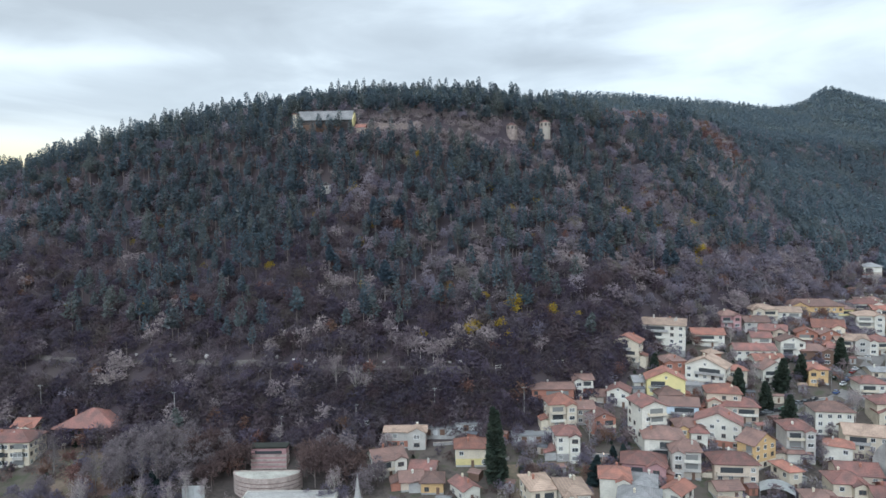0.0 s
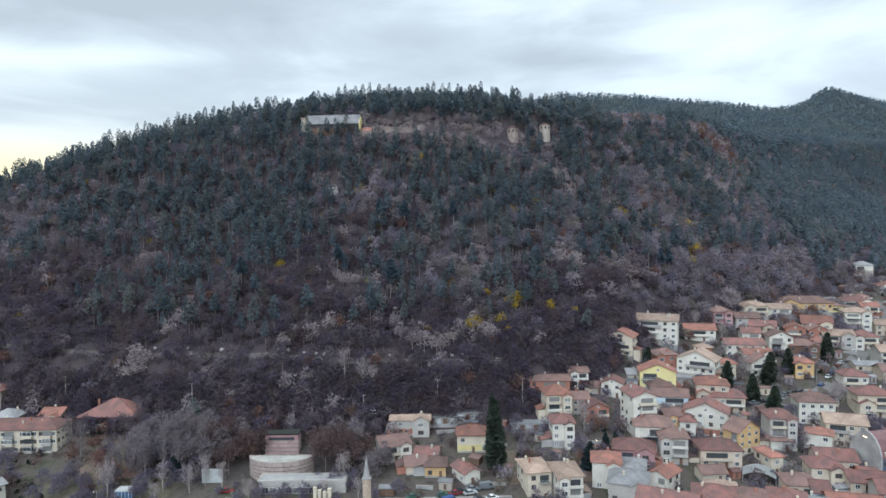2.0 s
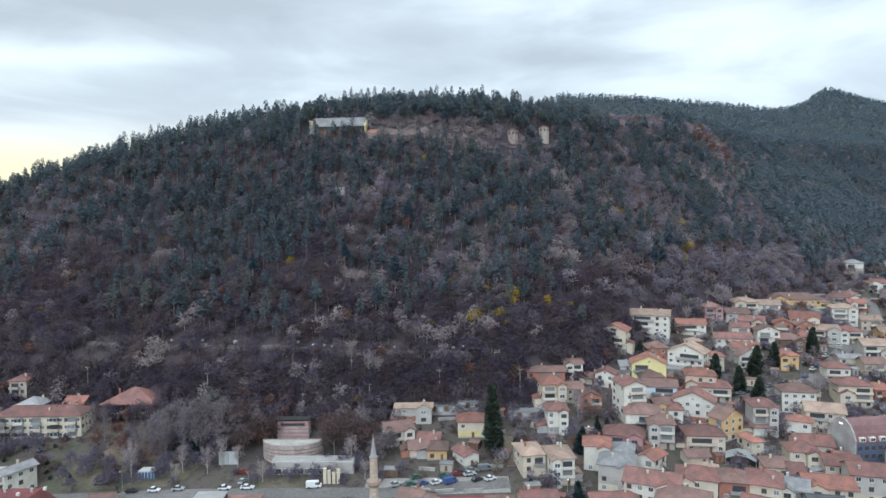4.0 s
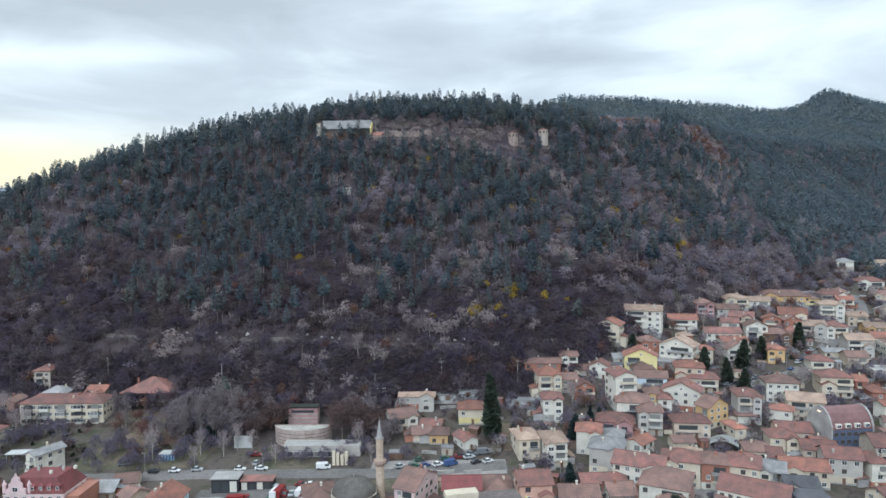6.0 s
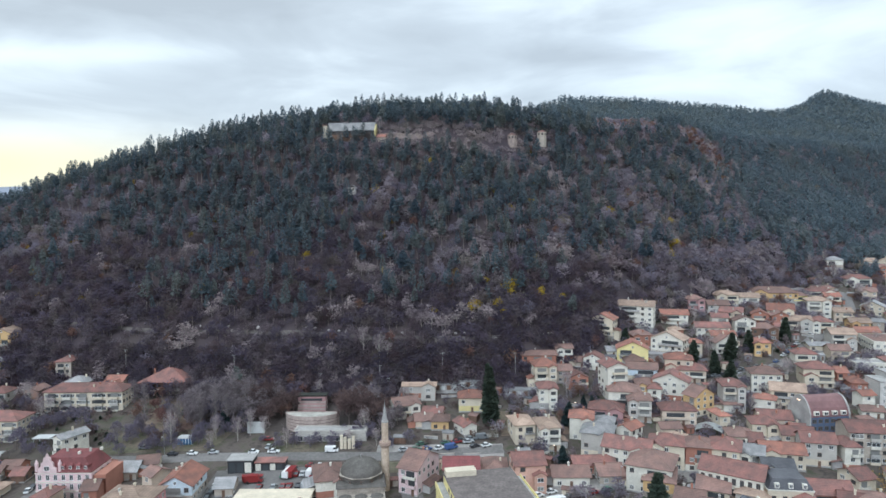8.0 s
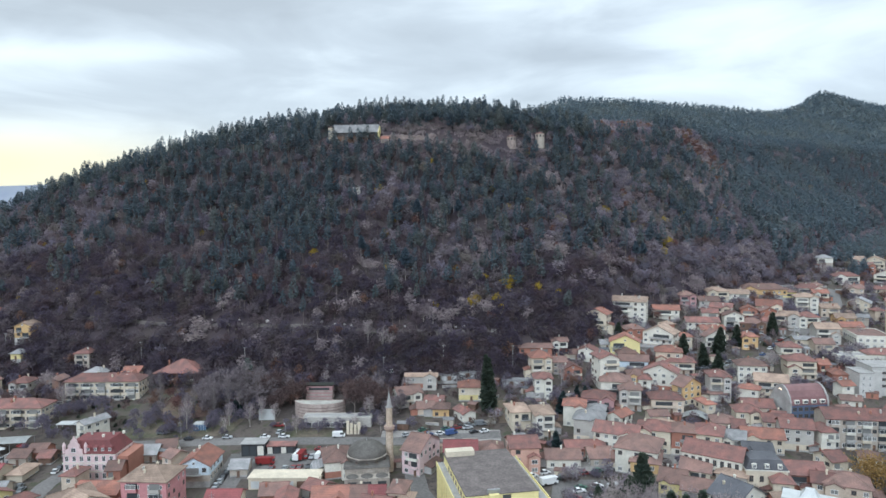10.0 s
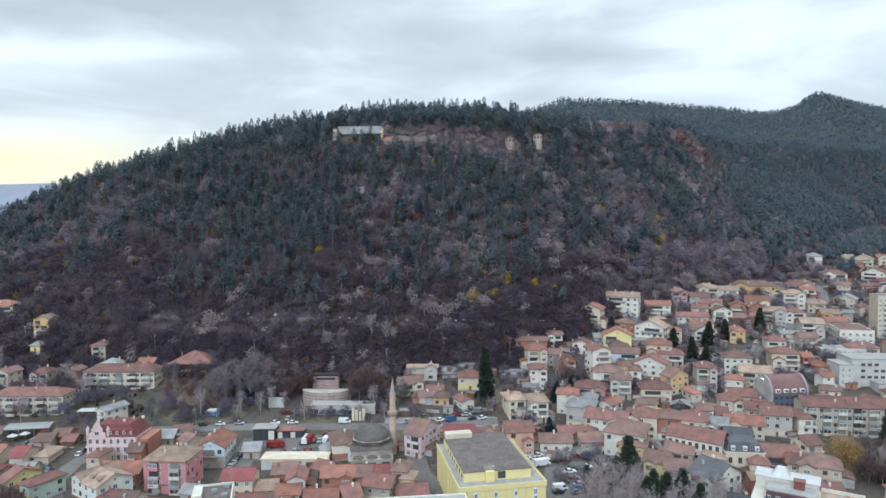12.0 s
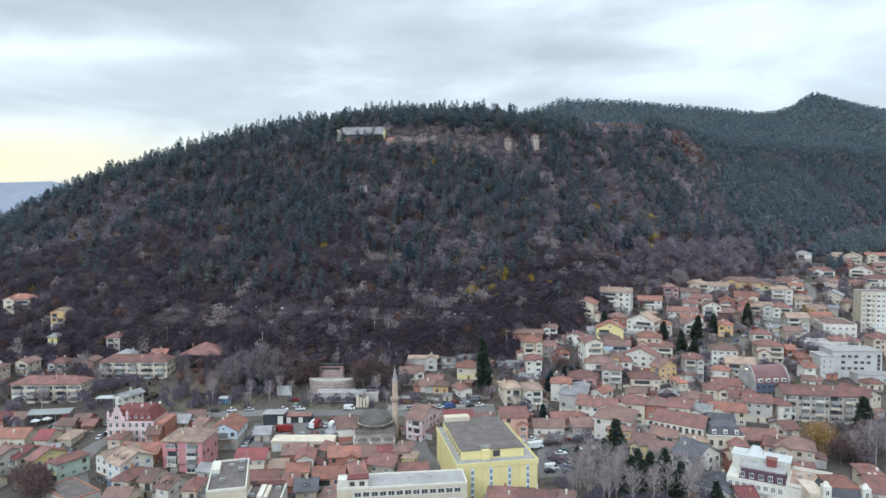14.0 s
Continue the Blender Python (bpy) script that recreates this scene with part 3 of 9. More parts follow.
def make_woods():
    rng = np.random.default_rng(11)
    pines = [pine_tree(rng, rng.uniform(14.0, 16.5), rng.uniform(2.1, 2.9), rng.uniform(0.3, 0.58), 78, 0.12, 0.74, 2, 0.55) for _ in range(10)]
    tall_pines = [pine_tree(rng, 16.5, rng.uniform(2.7, 3.3), rng.uniform(0.45, 0.6), 90, 0.05, 0.8, 2, 0.32) for _ in range(5)]
    bare = [crown_tree(rng, 8.5, 3.2, 230, 0.46) for _ in range(8)]
    shrubs = [crown_tree(rng, 4.4, 2.7, 104, 0.46, low=0.12, puffs=5) for _ in range(5)]
    leafy = [leafy_tree(rng) for _ in range(3)]
    # candidate spots on a jittered grid over the face of the hill
    step = 4.2
    gx, gy = np.meshgrid(np.arange(-480, 660, step), np.arange(225, 780, step))
    x = (gx + rng.uniform(-0.48, 0.48, gx.shape) * step).ravel()
    y = (gy + rng.uniform(-0.48, 0.48, gy.shape) * step).ravel()
    foot_y = np.interp(x, [p[0] for p in FOOT], [p[1] for p in FOOT])
    crest_y = np.interp(x, [p[0] for p in CREST], [p[1] for p in CREST])
    keep = (y > foot_y + np.where(x < 25, -10, np.where(x > 290, -45, 1))) & (y < crest_y + 45) & (np.abs(x) < 0.78 * (y + 115))
    x, y, foot_y, crest_y = x[keep], y[keep], foot_y[keep], crest_y[keep]
    df, _ = near_line(x, y, FOOT)
    dc, _ = near_line(x, y, CREST)
    s = df / (df + dc)
    # the forest track stays clear, and so do the castle's terrace and the houses above the foot
    track, _ = near_line(x, y, [(a, b, 0) for a, b in TRACK])
    clear = (track > 1.1)
    for hx, hy, hw, hd, ht in FOOTPRINTS:
        c, sn = math.cos(ht), math.sin(ht)
        clear &= ~((np.abs((x - hx) * c + (y - hy) * sn) < hw / 2 + 2.2) & (np.abs((y - hy) * c - (x - hx) * sn) < hd / 2 + 2.2))
    clear &= ~((x > -86) & (x < -49) & (y > 370) & (y < 388))
    clear &= ~((x > -64.5) & (x < -56.5) & (y > 336) & (y < 346))
    clear &= ~((x > -148) & (x < -123) & (y > 240) & (y < 256))
    clear &= ~((x > -52) & (x < 36) & (y > 366) & (y < 378))
    clear &= ~((np.hypot(x - 40, y - 379) < 8) | (np.hypot(x - 62, y - 394) < 9))
    patches = smooth_noise(x, y, 0.02, 3.1) + 0.55 * smooth_noise(x, y, 0.07, 8.2)
    p_pine = 1.15 * (s - 0.44) + 0.55 * patches + 0.15 + 0.10 * (s > 0.42) * (x < 40) - 0.0016 * np.clip(x - 20, 0, 150) * (s < 0.75) + 0.35 * (y > crest_y - 22) + 0.22 * ((x < -60) & (s > 0.28))
    p_pine -= 0.75 * np.clip((-120 - x) / 80, 0, 1) * (s < 0.9)
    p_pine = np.where((s < 0.16) & (x < 225), -1, p_pine)
    # a clearing of bare wood below the castle, and scrub under its walls
    p_pine -= 0.9 * np.exp(-(((x + 45) / 26) ** 2 + ((y - 322) / 22) ** 2))
    p_pine -= 0.8 * np.exp(-(((x - 15) / 60) ** 2 + ((y - 370) / 9) ** 2))
    p_pine += 0.9 * ((x > -50) & (x < 95) & (y > 380 + np.clip((x - 30) * 0.4, 0, 24)))
    far_right = (x > 230)
    p_pine = np.where(far_right & (s > 0.02), p_pine + 0.85, p_pine)
    spur = np.exp(-(dc / 27) ** 4) * (x > 104) * (x < 186)
    p_pine -= 2.8 * spur + 2.6 * np.exp(-(((x - 222) / 24) ** 2 + ((y - 528) / 20) ** 2))
    dice = rng.uniform(0, 1, x.shape)
    is_pine = clear & (rng.normal(0, 0.36, x.shape) + p_pine > -0.04) & (dice < 0.84)
    low = s < 0.24
    broad = clear & ~is_pine & (dice < np.where(low, 0.85, 1.0))
    pick = rng.uniform(0, 1, x.shape)
    is_leaf = broad & (pick < 0.035 + 0.02 * (x > 0))
    red_spur = 0.8 * spur + np.exp(-(((x - 222) / 24) ** 2 + ((y - 528) / 20) ** 2))
    is_rust = broad & (pick >= 0.035) & (pick < 0.075 + 0.85 * red_spur)
    pale = smooth_noise(x, y, 0.05, 20.5)
    is_pale = broad & (pick >= 0.10) & (pale + rng.normal(0, 0.2, x.shape) > 0.30 + 0.25 * (x < -50))
    is_bare = broad & ~is_leaf & ~is_rust & ~is_pale

    def spots(mask):
        return list(zip(x[mask], y[mask]))

    def sizes(mask, lo, hi):
        return rng.uniform(lo, hi, mask.sum()) * np.where(low[mask], 1.12, 1.0)

    crest = clear & (y > 380 + np.clip((x - 30) * 0.4, 0, 24)) & (y < 408 + np.clip((x - 30) * 0.5, 0, 30)) & (x > -100) & (x < 100) & is_pine
    scatter("crest_pines", tall_pines, spots(crest), sizes(crest, 0.66, 0.84), [M_BARK, M_PINE], "tall pines with bare grey trunks behind the castle", "forest", rng)
    # eastern pines take the haze-coloured needles of the far ridge
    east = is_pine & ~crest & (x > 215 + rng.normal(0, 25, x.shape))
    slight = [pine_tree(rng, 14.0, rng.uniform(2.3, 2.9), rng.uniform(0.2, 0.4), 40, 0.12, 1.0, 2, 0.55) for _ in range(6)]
    scatter("eastern_pine_wood", slight, spots(east), sizes(east, 0.6, 1.0), [M_BARK, M_PINE_HAZED], "pine wood on the eastern slope, coloured pale as if in haze", "forest", rng)
    is_pine &= ~crest & ~east
    scatter("pine_wood", pines, spots(is_pine), sizes(is_pine, 0.65, 1.15), [M_BARK, M_PINE], "dark green pine wood covering the upper hillside", "forest", rng)
    # the same bare trees, shaded by colour: they take the darker twig copy
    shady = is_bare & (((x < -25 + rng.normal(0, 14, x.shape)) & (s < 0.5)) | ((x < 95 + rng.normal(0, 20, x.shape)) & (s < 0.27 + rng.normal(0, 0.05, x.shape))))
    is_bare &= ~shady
    scatter("dark_bare_wood", bare, spots(shady), sizes(shady, 0.75, 1.2), [M_BARK, M_TWIG_DARK], "purple-brown leafless wood on the lower hillside, twigs coloured as if shaded", "forest", rng)
    scatter("bare_wood", bare, spots(is_bare), sizes(is_bare, 0.75, 1.2), [M_BARK, M_TWIG], "leafless grey-brown broadleaf wood on the hillside", "forest", rng)
    scatter("pale_bare_wood", bare, spots(is_pale), sizes(is_pale, 0.6, 1.1), [M_BIRCH, M_TWIG_PALE], "pale leafless trees scattered in the hillside wood", "forest", rng)
    scatter("russet_wood", leafy, spots(is_rust), sizes(is_rust, 0.7, 1.3), [M_BARK, M_RUSSET], "trees with withered russet leaves in the hillside wood", "forest", rng)
    scatter("yellowing_wood", leafy, spots(is_leaf & (s > 0.25)), sizes(is_leaf & (s > 0.25), 0.55, 1.0), [M_BARK, M_OLIVE], "small yellow-green autumn trees on the hillside", "forest", rng)
    # undergrowth between the trees
    u = clear & (s > 0.2) & (rng.uniform(0, 1, x.shape) < 0.3)
    ux = list(zip(x[u] + rng.uniform(-2.5, 2.5, u.sum()), y[u] + rng.uniform(-2.5, 2.5, u.sum())))
    scatter("undergrowth", shrubs, ux, rng.uniform(0.5, 0.95, len(ux)), [M_BARK, M_TWIG], "leafless brown scrub under the hillside trees", "undergrowth", rng)
    # dense scrub on the lower slope, round the track
    gx, gy = np.meshgrid(np.arange(-420, 440, 3.9), np.arange(206, 640, 3.9))
    sx = (gx + rng.uniform(-1.4, 1.4, gx.shape)).ravel()
    sy = (gy + rng.uniform(-1.4, 1.4, gy.shape)).ravel()
    fy = np.interp(sx, [p[0] for p in FOOT], [p[1] for p in FOOT])
    tr, _ = near_line(sx, sy, [(a, b, 0) for a, b in TRACK])
    ok = (sy > fy - np.where(sx < -150, 26, np.where(sx < 25, 12, np.where(sx > 290, 50, 1)))) & (sy < fy + np.where(sx < 60, 48, 30)) & (tr > 1.0 + 0.9 * rng.uniform(0, 1, sx.shape)) & (np.abs(sx) < 0.78 * (sy + 112)) & (rng.uniform(0, 1, sx.shape) < 0.85)
    ok &= ~((sx > -147.5) & (sx < -123.5) & (sy > 238) & (sy < 253))
    for hx, hy, hw, hd, ht in FOOTPRINTS:
        c, sn = math.cos(ht), math.sin(ht)
        inside = (np.abs((sx - hx) * c + (sy - hy) * sn) < hw / 2 + 1.5) & (np.abs((sy - hy) * c - (sx - hx) * sn) < hd / 2 + 1.5)
        ok &= ~inside
    # the steep bank above the foot is overgrown more thickly
    kx, ky = np.meshgrid(np.arange(-330, 96, 2.0), np.arange(236, 306, 2.0))
    kx = np.concatenate([kx.ravel(), rng.uniform(24, 76, 420)])
    ky = np.concatenate([ky.ravel(), rng.uniform(252, 276, 420)])
    kx = kx + rng.uniform(-0.8, 0.8, kx.shape)
    ky = ky + rng.uniform(-0.8, 0.8, ky.shape)
    kf = np.interp(kx, [p[0] for p in FOOT], [p[1] for p in FOOT])
    kt, _ = near_line(kx, ky, [(a, b, 0) for a, b in TRACK])
    thick = (ky > kf - 1) & (ky < kf + np.where(kx > 10, 23, 13)) & (kt > 2.0)
    for hx, hy, hw, hd, ht in FOOTPRINTS + [(-135.5, 249.5, 20.5, 11, 0.0)]:
        c, sn = math.cos(ht), math.sin(ht)
        up = (ky - hy) * c - (kx - hx) * sn
        thick &= ~((np.abs((kx - hx) * c + (ky - hy) * sn) < hw / 2 + 0.5) & (up > -hd / 2 - 0.5) & (up < hd / 2 - 2.6))
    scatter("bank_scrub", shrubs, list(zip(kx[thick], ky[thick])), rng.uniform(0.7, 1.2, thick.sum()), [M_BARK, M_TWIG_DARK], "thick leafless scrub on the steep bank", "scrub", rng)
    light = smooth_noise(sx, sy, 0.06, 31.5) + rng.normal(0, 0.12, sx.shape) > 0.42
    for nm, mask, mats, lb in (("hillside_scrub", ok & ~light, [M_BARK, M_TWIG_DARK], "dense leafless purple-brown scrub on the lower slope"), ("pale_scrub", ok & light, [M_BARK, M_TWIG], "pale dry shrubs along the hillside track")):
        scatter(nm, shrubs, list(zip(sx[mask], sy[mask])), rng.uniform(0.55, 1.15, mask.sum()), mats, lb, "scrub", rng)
    # low bushes on the castle's terrace
    bx = np.concatenate([rng.uniform(-92, -44, 130), rng.uniform(-50, 74, 300)])
    by = np.concatenate([rng.uniform(358, 370, 130), rng.uniform(360, 374, 300)])
    by = by + np.clip((bx - 30) * 0.45, 0, 14)
    cx = rng.uniform(-48, 80, 260)
    cy = rng.uniform(376, 387, 260) + np.clip((cx - 30) * 0.4, 0, 14)
    free = (np.hypot(cx - 40, cy - 381.5) > 5) & (np.hypot(cx - 62, cy - 397) > 5)
    bx, by = np.concatenate([bx, cx[free]]), np.concatenate([by, cy[free]])
    scatter("terrace_bushes", shrubs, list(zip(bx, by)), rng.uniform(0.45, 0.95, len(bx)), [M_BIRCH, M_TWIG_PALE], "low pale leafless bushes under the castle wall", "bushes", rng)
    # far ridge: small pines, coarser
    cone = [pine_tree(rng, 8.0, 3.5, 0.02, 12, 0.1, 1.1, 2) for _ in range(6)]
    gx, gy = np.meshgrid(np.arange(-160, 1050, 6.2), np.arange(560, 1130, 6.2))
    fx = (gx + rng.uniform(-2.8, 2.8, gx.shape)).ravel()
    fy = (gy + rng.uniform(-2.8, 2.8, gy.shape)).ravel()
    cy = np.interp(fx, [p[0] for p in CREST], [p[1] for p in CREST])
    ry = np.interp(fx, [p[0] for p in RIDGE], [p[1] for p in RIDGE])
    keep = (fy > cy + 22) & (fy < ry + 25) & (np.abs(fx) < 0.72 * (fy + 115))
    fx, fy = fx[keep], fy[keep]
    scatter("far_wood", cone, list(zip(fx, fy)), rng.uniform(0.8, 1.15, len(fx)), [M_BARK, M_PINE_HAZED], "distant dark conifer forest on the ridge behind", "forest", rng)


def terrace_rail():
    """White concrete rail of posts and two beams along the end of the track, above the first houses."""
    line = [(20, 254.5), (34, 258.5), (50, 263)]
    r = thing("terrace_rail", pose(0, 0, 0), "white concrete post-and-beam rail above the houses", "rail")
    for (ax, ay), (bx, by) in zip(line, line[1:]):
        n = int(math.hypot(bx - ax, by - ay) / 1.9)
        last = None
        for k in range(n + 1):
            x, y = ax + (bx - ax) * k / n, ay + (by - ay) * k / n
            z = gz(x, y)
            bm = bmesh.new()
            box(bm, -0.16, 0.16, -0.16, 0.16, -0.6, 2.0)
            part("post", bm, WALL["white"], r, at=pose(x, y, z))
            if last:
                for up in (1.85, 1.0):
                    bm = bmesh.new()
                    tube(bm, (last[0], last[1], last[2] + up), (x, y, z + up), 0.15, 0.15, 4)
                    part("beam", bm, WALL["white"], r)
            last = (x, y, z)


terrace_rail()


def boulder(x, y, size, seed):
    """A pale lump of rock with broken faces, half sunk in the verge."""
    rnd = random.Random(seed)
    bm = bmesh.new()
    for k in range(16):
        v = Vector((rnd.gauss(0, 1), rnd.gauss(0, 1), rnd.gauss(0, 0.8))).normalized()
        bm.verts.new(v * size * rnd.uniform(0.75, 1.1))
    hull = bmesh.ops.convex_hull(bm, input=bm.verts[:])
    bmesh.ops.delete(bm, geom=[g for g in hull["geom_interior"] if isinstance(g, bmesh.types.BMVert)], context="VERTS")
    tagged(part("boulder", bm, M_ROCK, at=pose(x, y, gz(x, y) + size * 0.45, 0, 0, rnd.uniform(0, 360))), "pale limestone boulder on the verge of the track", "rock", "boulders by the track")


M_ROCK = surface("pale_limestone", (0.46, 0.43, 0.41), rough=0.95, var=0.3, scale=0.6, fine=3.0, bump=0.4)
for k, (x, y) in enumerate(((-128, 269.5), (-112, 265.5), (-96, 262), (-71, 259), (-67, 258.6), (-60, 257.6), (-55, 257.2), (-51, 256.8), (-34, 256.4), (-30, 256.3), (-24, 256.2), (2, 256.2), (6, 256.2))):
    boulder(x, y, 0.75 + 0.35 * ((k * 7) % 5) / 4, k + 3)
TRACK = [(-330, 286), (-238, 283), (-211, 278), (-177, 275), (-142, 270), (-87, 258), (-54, 255), (-27, 254), (19, 254)]
M_OLIVE = two_tone("olive_yellow_leaves", (0.20, 0.17, 0.07), (0.28, 0.21, 0.06), (0.40, 0.28, 0.07), 0.1, island=0.35)
# pale blue of distance haze is put into the needle colour
M_PINE_HAZED = two_tone("haze_pale_needles", (0.150, 0.192, 0.226), (0.174, 0.214, 0.242), (0.200, 0.228, 0.230), 0.02, island=0.12)
strip("forest_track", TRACK, 2.2, M_GRAVEL, "pale gravel track along the wooded hillside", "road")



# ---- houses ----
WINDOWS = {}


def cell_sheet(bm, xs, zs, front, back, mats):
    """One connected slab of cells; mats gives each cell's material, or None for a hole."""
    nx, nz = len(xs), len(zs)
    used = {}

    def v(i, j, y):
        key = (i, j, y)
        if key not in used:
            used[key] = bm.verts.new((xs[i], y, zs[j]))
        return used[key]

    def cell(i, j):
        return mats(i, j) if 0 <= i < nx - 1 and 0 <= j < nz - 1 else None
    for i in range(nx - 1):
        for j in range(nz - 1):
            m = cell(i, j)
            if m is None:
                continue
            bm.faces.new((v(i, j, front), v(i + 1, j, front), v(i + 1, j + 1, front), v(i, j + 1, front))).material_index = m
            for di, dj, p, q in ((-1, 0, (i, j + 1), (i, j)), (1, 0, (i + 1, j), (i + 1, j + 1)), (0, -1, (i, j), (i + 1, j)), (0, 1, (i + 1, j + 1), (i, j + 1))):
                if cell(i + di, j + dj) is None:
                    bm.faces.new((v(*q, front), v(*p, front), v(*p, back), v(*q, back))).material_index = m


def window_mesh(w, h, style):
    """A casement: one connected frame with a mullion and a projecting sill, and the pane behind it."""
    key = (round(w, 2), round(h, 2), style)
    if key not in WINDOWS:
        t = 0.09
        xs = [-w / 2 - 0.08, -w / 2, -w / 2 + t, -t / 2, t / 2, w / 2 - t, w / 2, w / 2 + 0.08]
        zs = [-0.08, 0.0, t, h - t, h]
        bm = bmesh.new()

        def mats(i, j):
            if j == 0:
                return 0
            if i in (0, 6):
                return None
            return 0 if i in (1, 3, 5) or j in (1, 3) else None
        cell_sheet(bm, xs, zs, -0.08, 0.04, mats)
        me = bpy.data.meshes.new("window")
        bm.to_mesh(me)
        bm.free()
        me.materials.append(M_FRAME_DARK if style == "dark" else M_FRAME)
        bm = bmesh.new()
        box(bm, -w / 2 + 0.05, w / 2 - 0.05, -0.03, 0.02, 0.05, h - 0.05)
        pane = bpy.data.meshes.new("pane")
        bm.to_mesh(pane)
        bm.free()
        gl = {"curtain": M_GLASS_CURTAIN, "blue": M_GLASS_BLUE}.get(style, M_GLASS)
        pane.materials.append(gl)
        # far windows: frame and pane in one connected mesh
        bm = bmesh.new()
        cell_sheet(bm, xs, zs, -0.08, 0.02, lambda i, j: 0 if j == 0 else None if i in (0, 6) else (0 if i in (1, 3, 5) or j in (1, 3) else 1))
        far = bpy.data.meshes.new("window")
        bm.to_mesh(far)
        bm.free()
        far.materials.append(M_FRAME_DARK if style == "dark" else M_FRAME)
        far.materials.append(gl)
        WINDOWS[key] = (me, pane, far)
    return WINDOWS[key]


def add_window(parent, m, w, h, style="white"):
    me, pane, far = window_mesh(w, h, style)
    top = parent
    if top.matrix_basis.translation.y > 112:
        return part("window", far, None, parent, at=m)
    ob = part("window", me, None, parent, at=m)
    part("pane", pane, None, ob)
    return ob


def facade_windows(parent, width, z0, rows, turn, depth, rng, every=2.6, size=(1.15, 1.35), storey=2.9, style="white", skip=0.12, door=False, taken=()):
    """Rows of windows on the face whose middle is turned by that angle from the front."""
    n = max(1, int((width - 0.8) / every))
    gap = width / n
    face = pose(0, 0, 0, 0, 0, turn)
    for r in range(rows):
        for k in range(n):
            if rng.random() < skip and n > 1:
                continue
            x = -width / 2 + gap * (k + 0.5)
            if any(x0 - size[0] / 2 < x < x1 + size[0] / 2 and r >= low for x0, x1, low in taken):
                continue
            st = style if style != "white" else rng.choice(["white", "white", "curtain", "dark"])
            if door and r == 0 and k == n // 2:
                bm = bmesh.new()
                box(bm, -0.5, 0.5, -0.06, 0.04, 0, 2.1)
                box(bm, -0.6, 0.6, -0.45, 0.0, -0.12, -0.01)
                part("door", bm, WALL["wood"], parent, "brown wooden door with a stone step", at=face @ pose(x, -depth / 2, z0 + 0.12))
                continue
            add_window(parent, face @ pose(x, -depth / 2 - 0.0, z0 + 0.95 + r * storey), *size, st)


def hip_roof(bm, w, d, pitch, over, ridge=1.0, thick=0.22):
    """A hipped roof on a slab of eaves; ridge 0 makes a pyramid, 1 a full hip."""
    a, b = w / 2 + over, d / 2 + over
    rise = min(a, b) * pitch
    rl = max(0.0, a - b) * ridge if a >= b else 0.0
    rw = max(0.0, b - a) * ridge if b > a else 0.0
    low = [bm.verts.new(p) for p in ((-a, -b, -thick), (a, -b, -thick), (a, b, -thick), (-a, b, -thick))]
    eave = [bm.verts.new(p) for p in ((-a, -b, 0), (a, -b, 0), (a, b, 0), (-a, b, 0))]
    for k in range(4):
        bm.faces.new((low[k], low[(k + 1) % 4], eave[(k + 1) % 4], eave[k]))
    bm.faces.new(low[::-1])
    if rl == 0 and rw == 0:
        t = bm.verts.new((0, 0, rise))
        for k in range(4):
            bm.faces.new((eave[k], eave[(k + 1) % 4], t))
        ends = ((0, 0, rise), (0, 0, rise))
    elif rl:
        p, q = bm.verts.new((-rl, 0, rise)), bm.verts.new((rl, 0, rise))
        bm.faces.new((eave[0], eave[1], q, p))
        bm.faces.new((eave[1], eave[2], q))
        bm.faces.new((eave[2], eave[3], p, q))
        bm.faces.new((eave[3], eave[0], p))
        ends = ((-rl, 0, rise), (rl, 0, rise))
    else:
        p, q = bm.verts.new((0, -rw, rise)), bm.verts.new((0, rw, rise))
        bm.faces.new((eave[0], eave[1], p))
        bm.faces.new((eave[1], eave[2], q, p))
        bm.faces.new((eave[2], eave[3], q))
        bm.faces.new((eave[3], eave[0], p, q))
        ends = ((0, -rw, rise), (0, rw, rise))
    if ends[0] != ends[1]:
        tube(bm, Vector(ends[0]), Vector(ends[1]), 0.13, 0.13, 5)
    for (x, y, z), e in (((-a, -b, 0), ends[0]), ((a, -b, 0), ends[0] if rw else ends[1]), ((a, b, 0), ends[1]), ((-a, b, 0), ends[1] if rw else ends[0])):
        tube(bm, Vector((x, y, z)), Vector(e), 0.12, 0.12, 4)
    return rise


def gable_roof(bm, w, d, pitch, over, along=True, thick=0.2):
    """A gabled roof with thickness; along: the ridge runs along the width."""
    a, b = w / 2 + over, d / 2 + over
    half = b if along else a
    rise = half * pitch
    ln = a if along else b
    sec = [(-half, 0), (0, rise), (half, 0), (half, -thick), (0, rise - thick * 1.2), (-half, -thick)]

    def P(s, u, z):
        return (s, u, z) if along else (u, s, z)
    r0 = [bm.verts.new(P(-ln, u, z)) for u, z in sec]
    r1 = [bm.verts.new(P(ln, u, z)) for u, z in sec]
    for k in range(6):
        bm.faces.new((r0[k], r0[(k + 1) % 6], r1[(k + 1) % 6], r1[k]))
    bm.faces.new((r0[0], r0[1], r0[4], r0[5]))
    bm.faces.new((r0[1], r0[2], r0[3], r0[4]))
    bm.faces.new((r1[5], r1[4], r1[1], r1[0]))
    bm.faces.new((r1[4], r1[3], r1[2], r1[1]))
    tube(bm, P(-ln, 0, rise), P(ln, 0, rise), 0.13, 0.13, 5)
    bmesh.ops.recalc_face_normals(bm, faces=bm.faces)
    return rise


COUNT = [0]
FOOTPRINTS = []


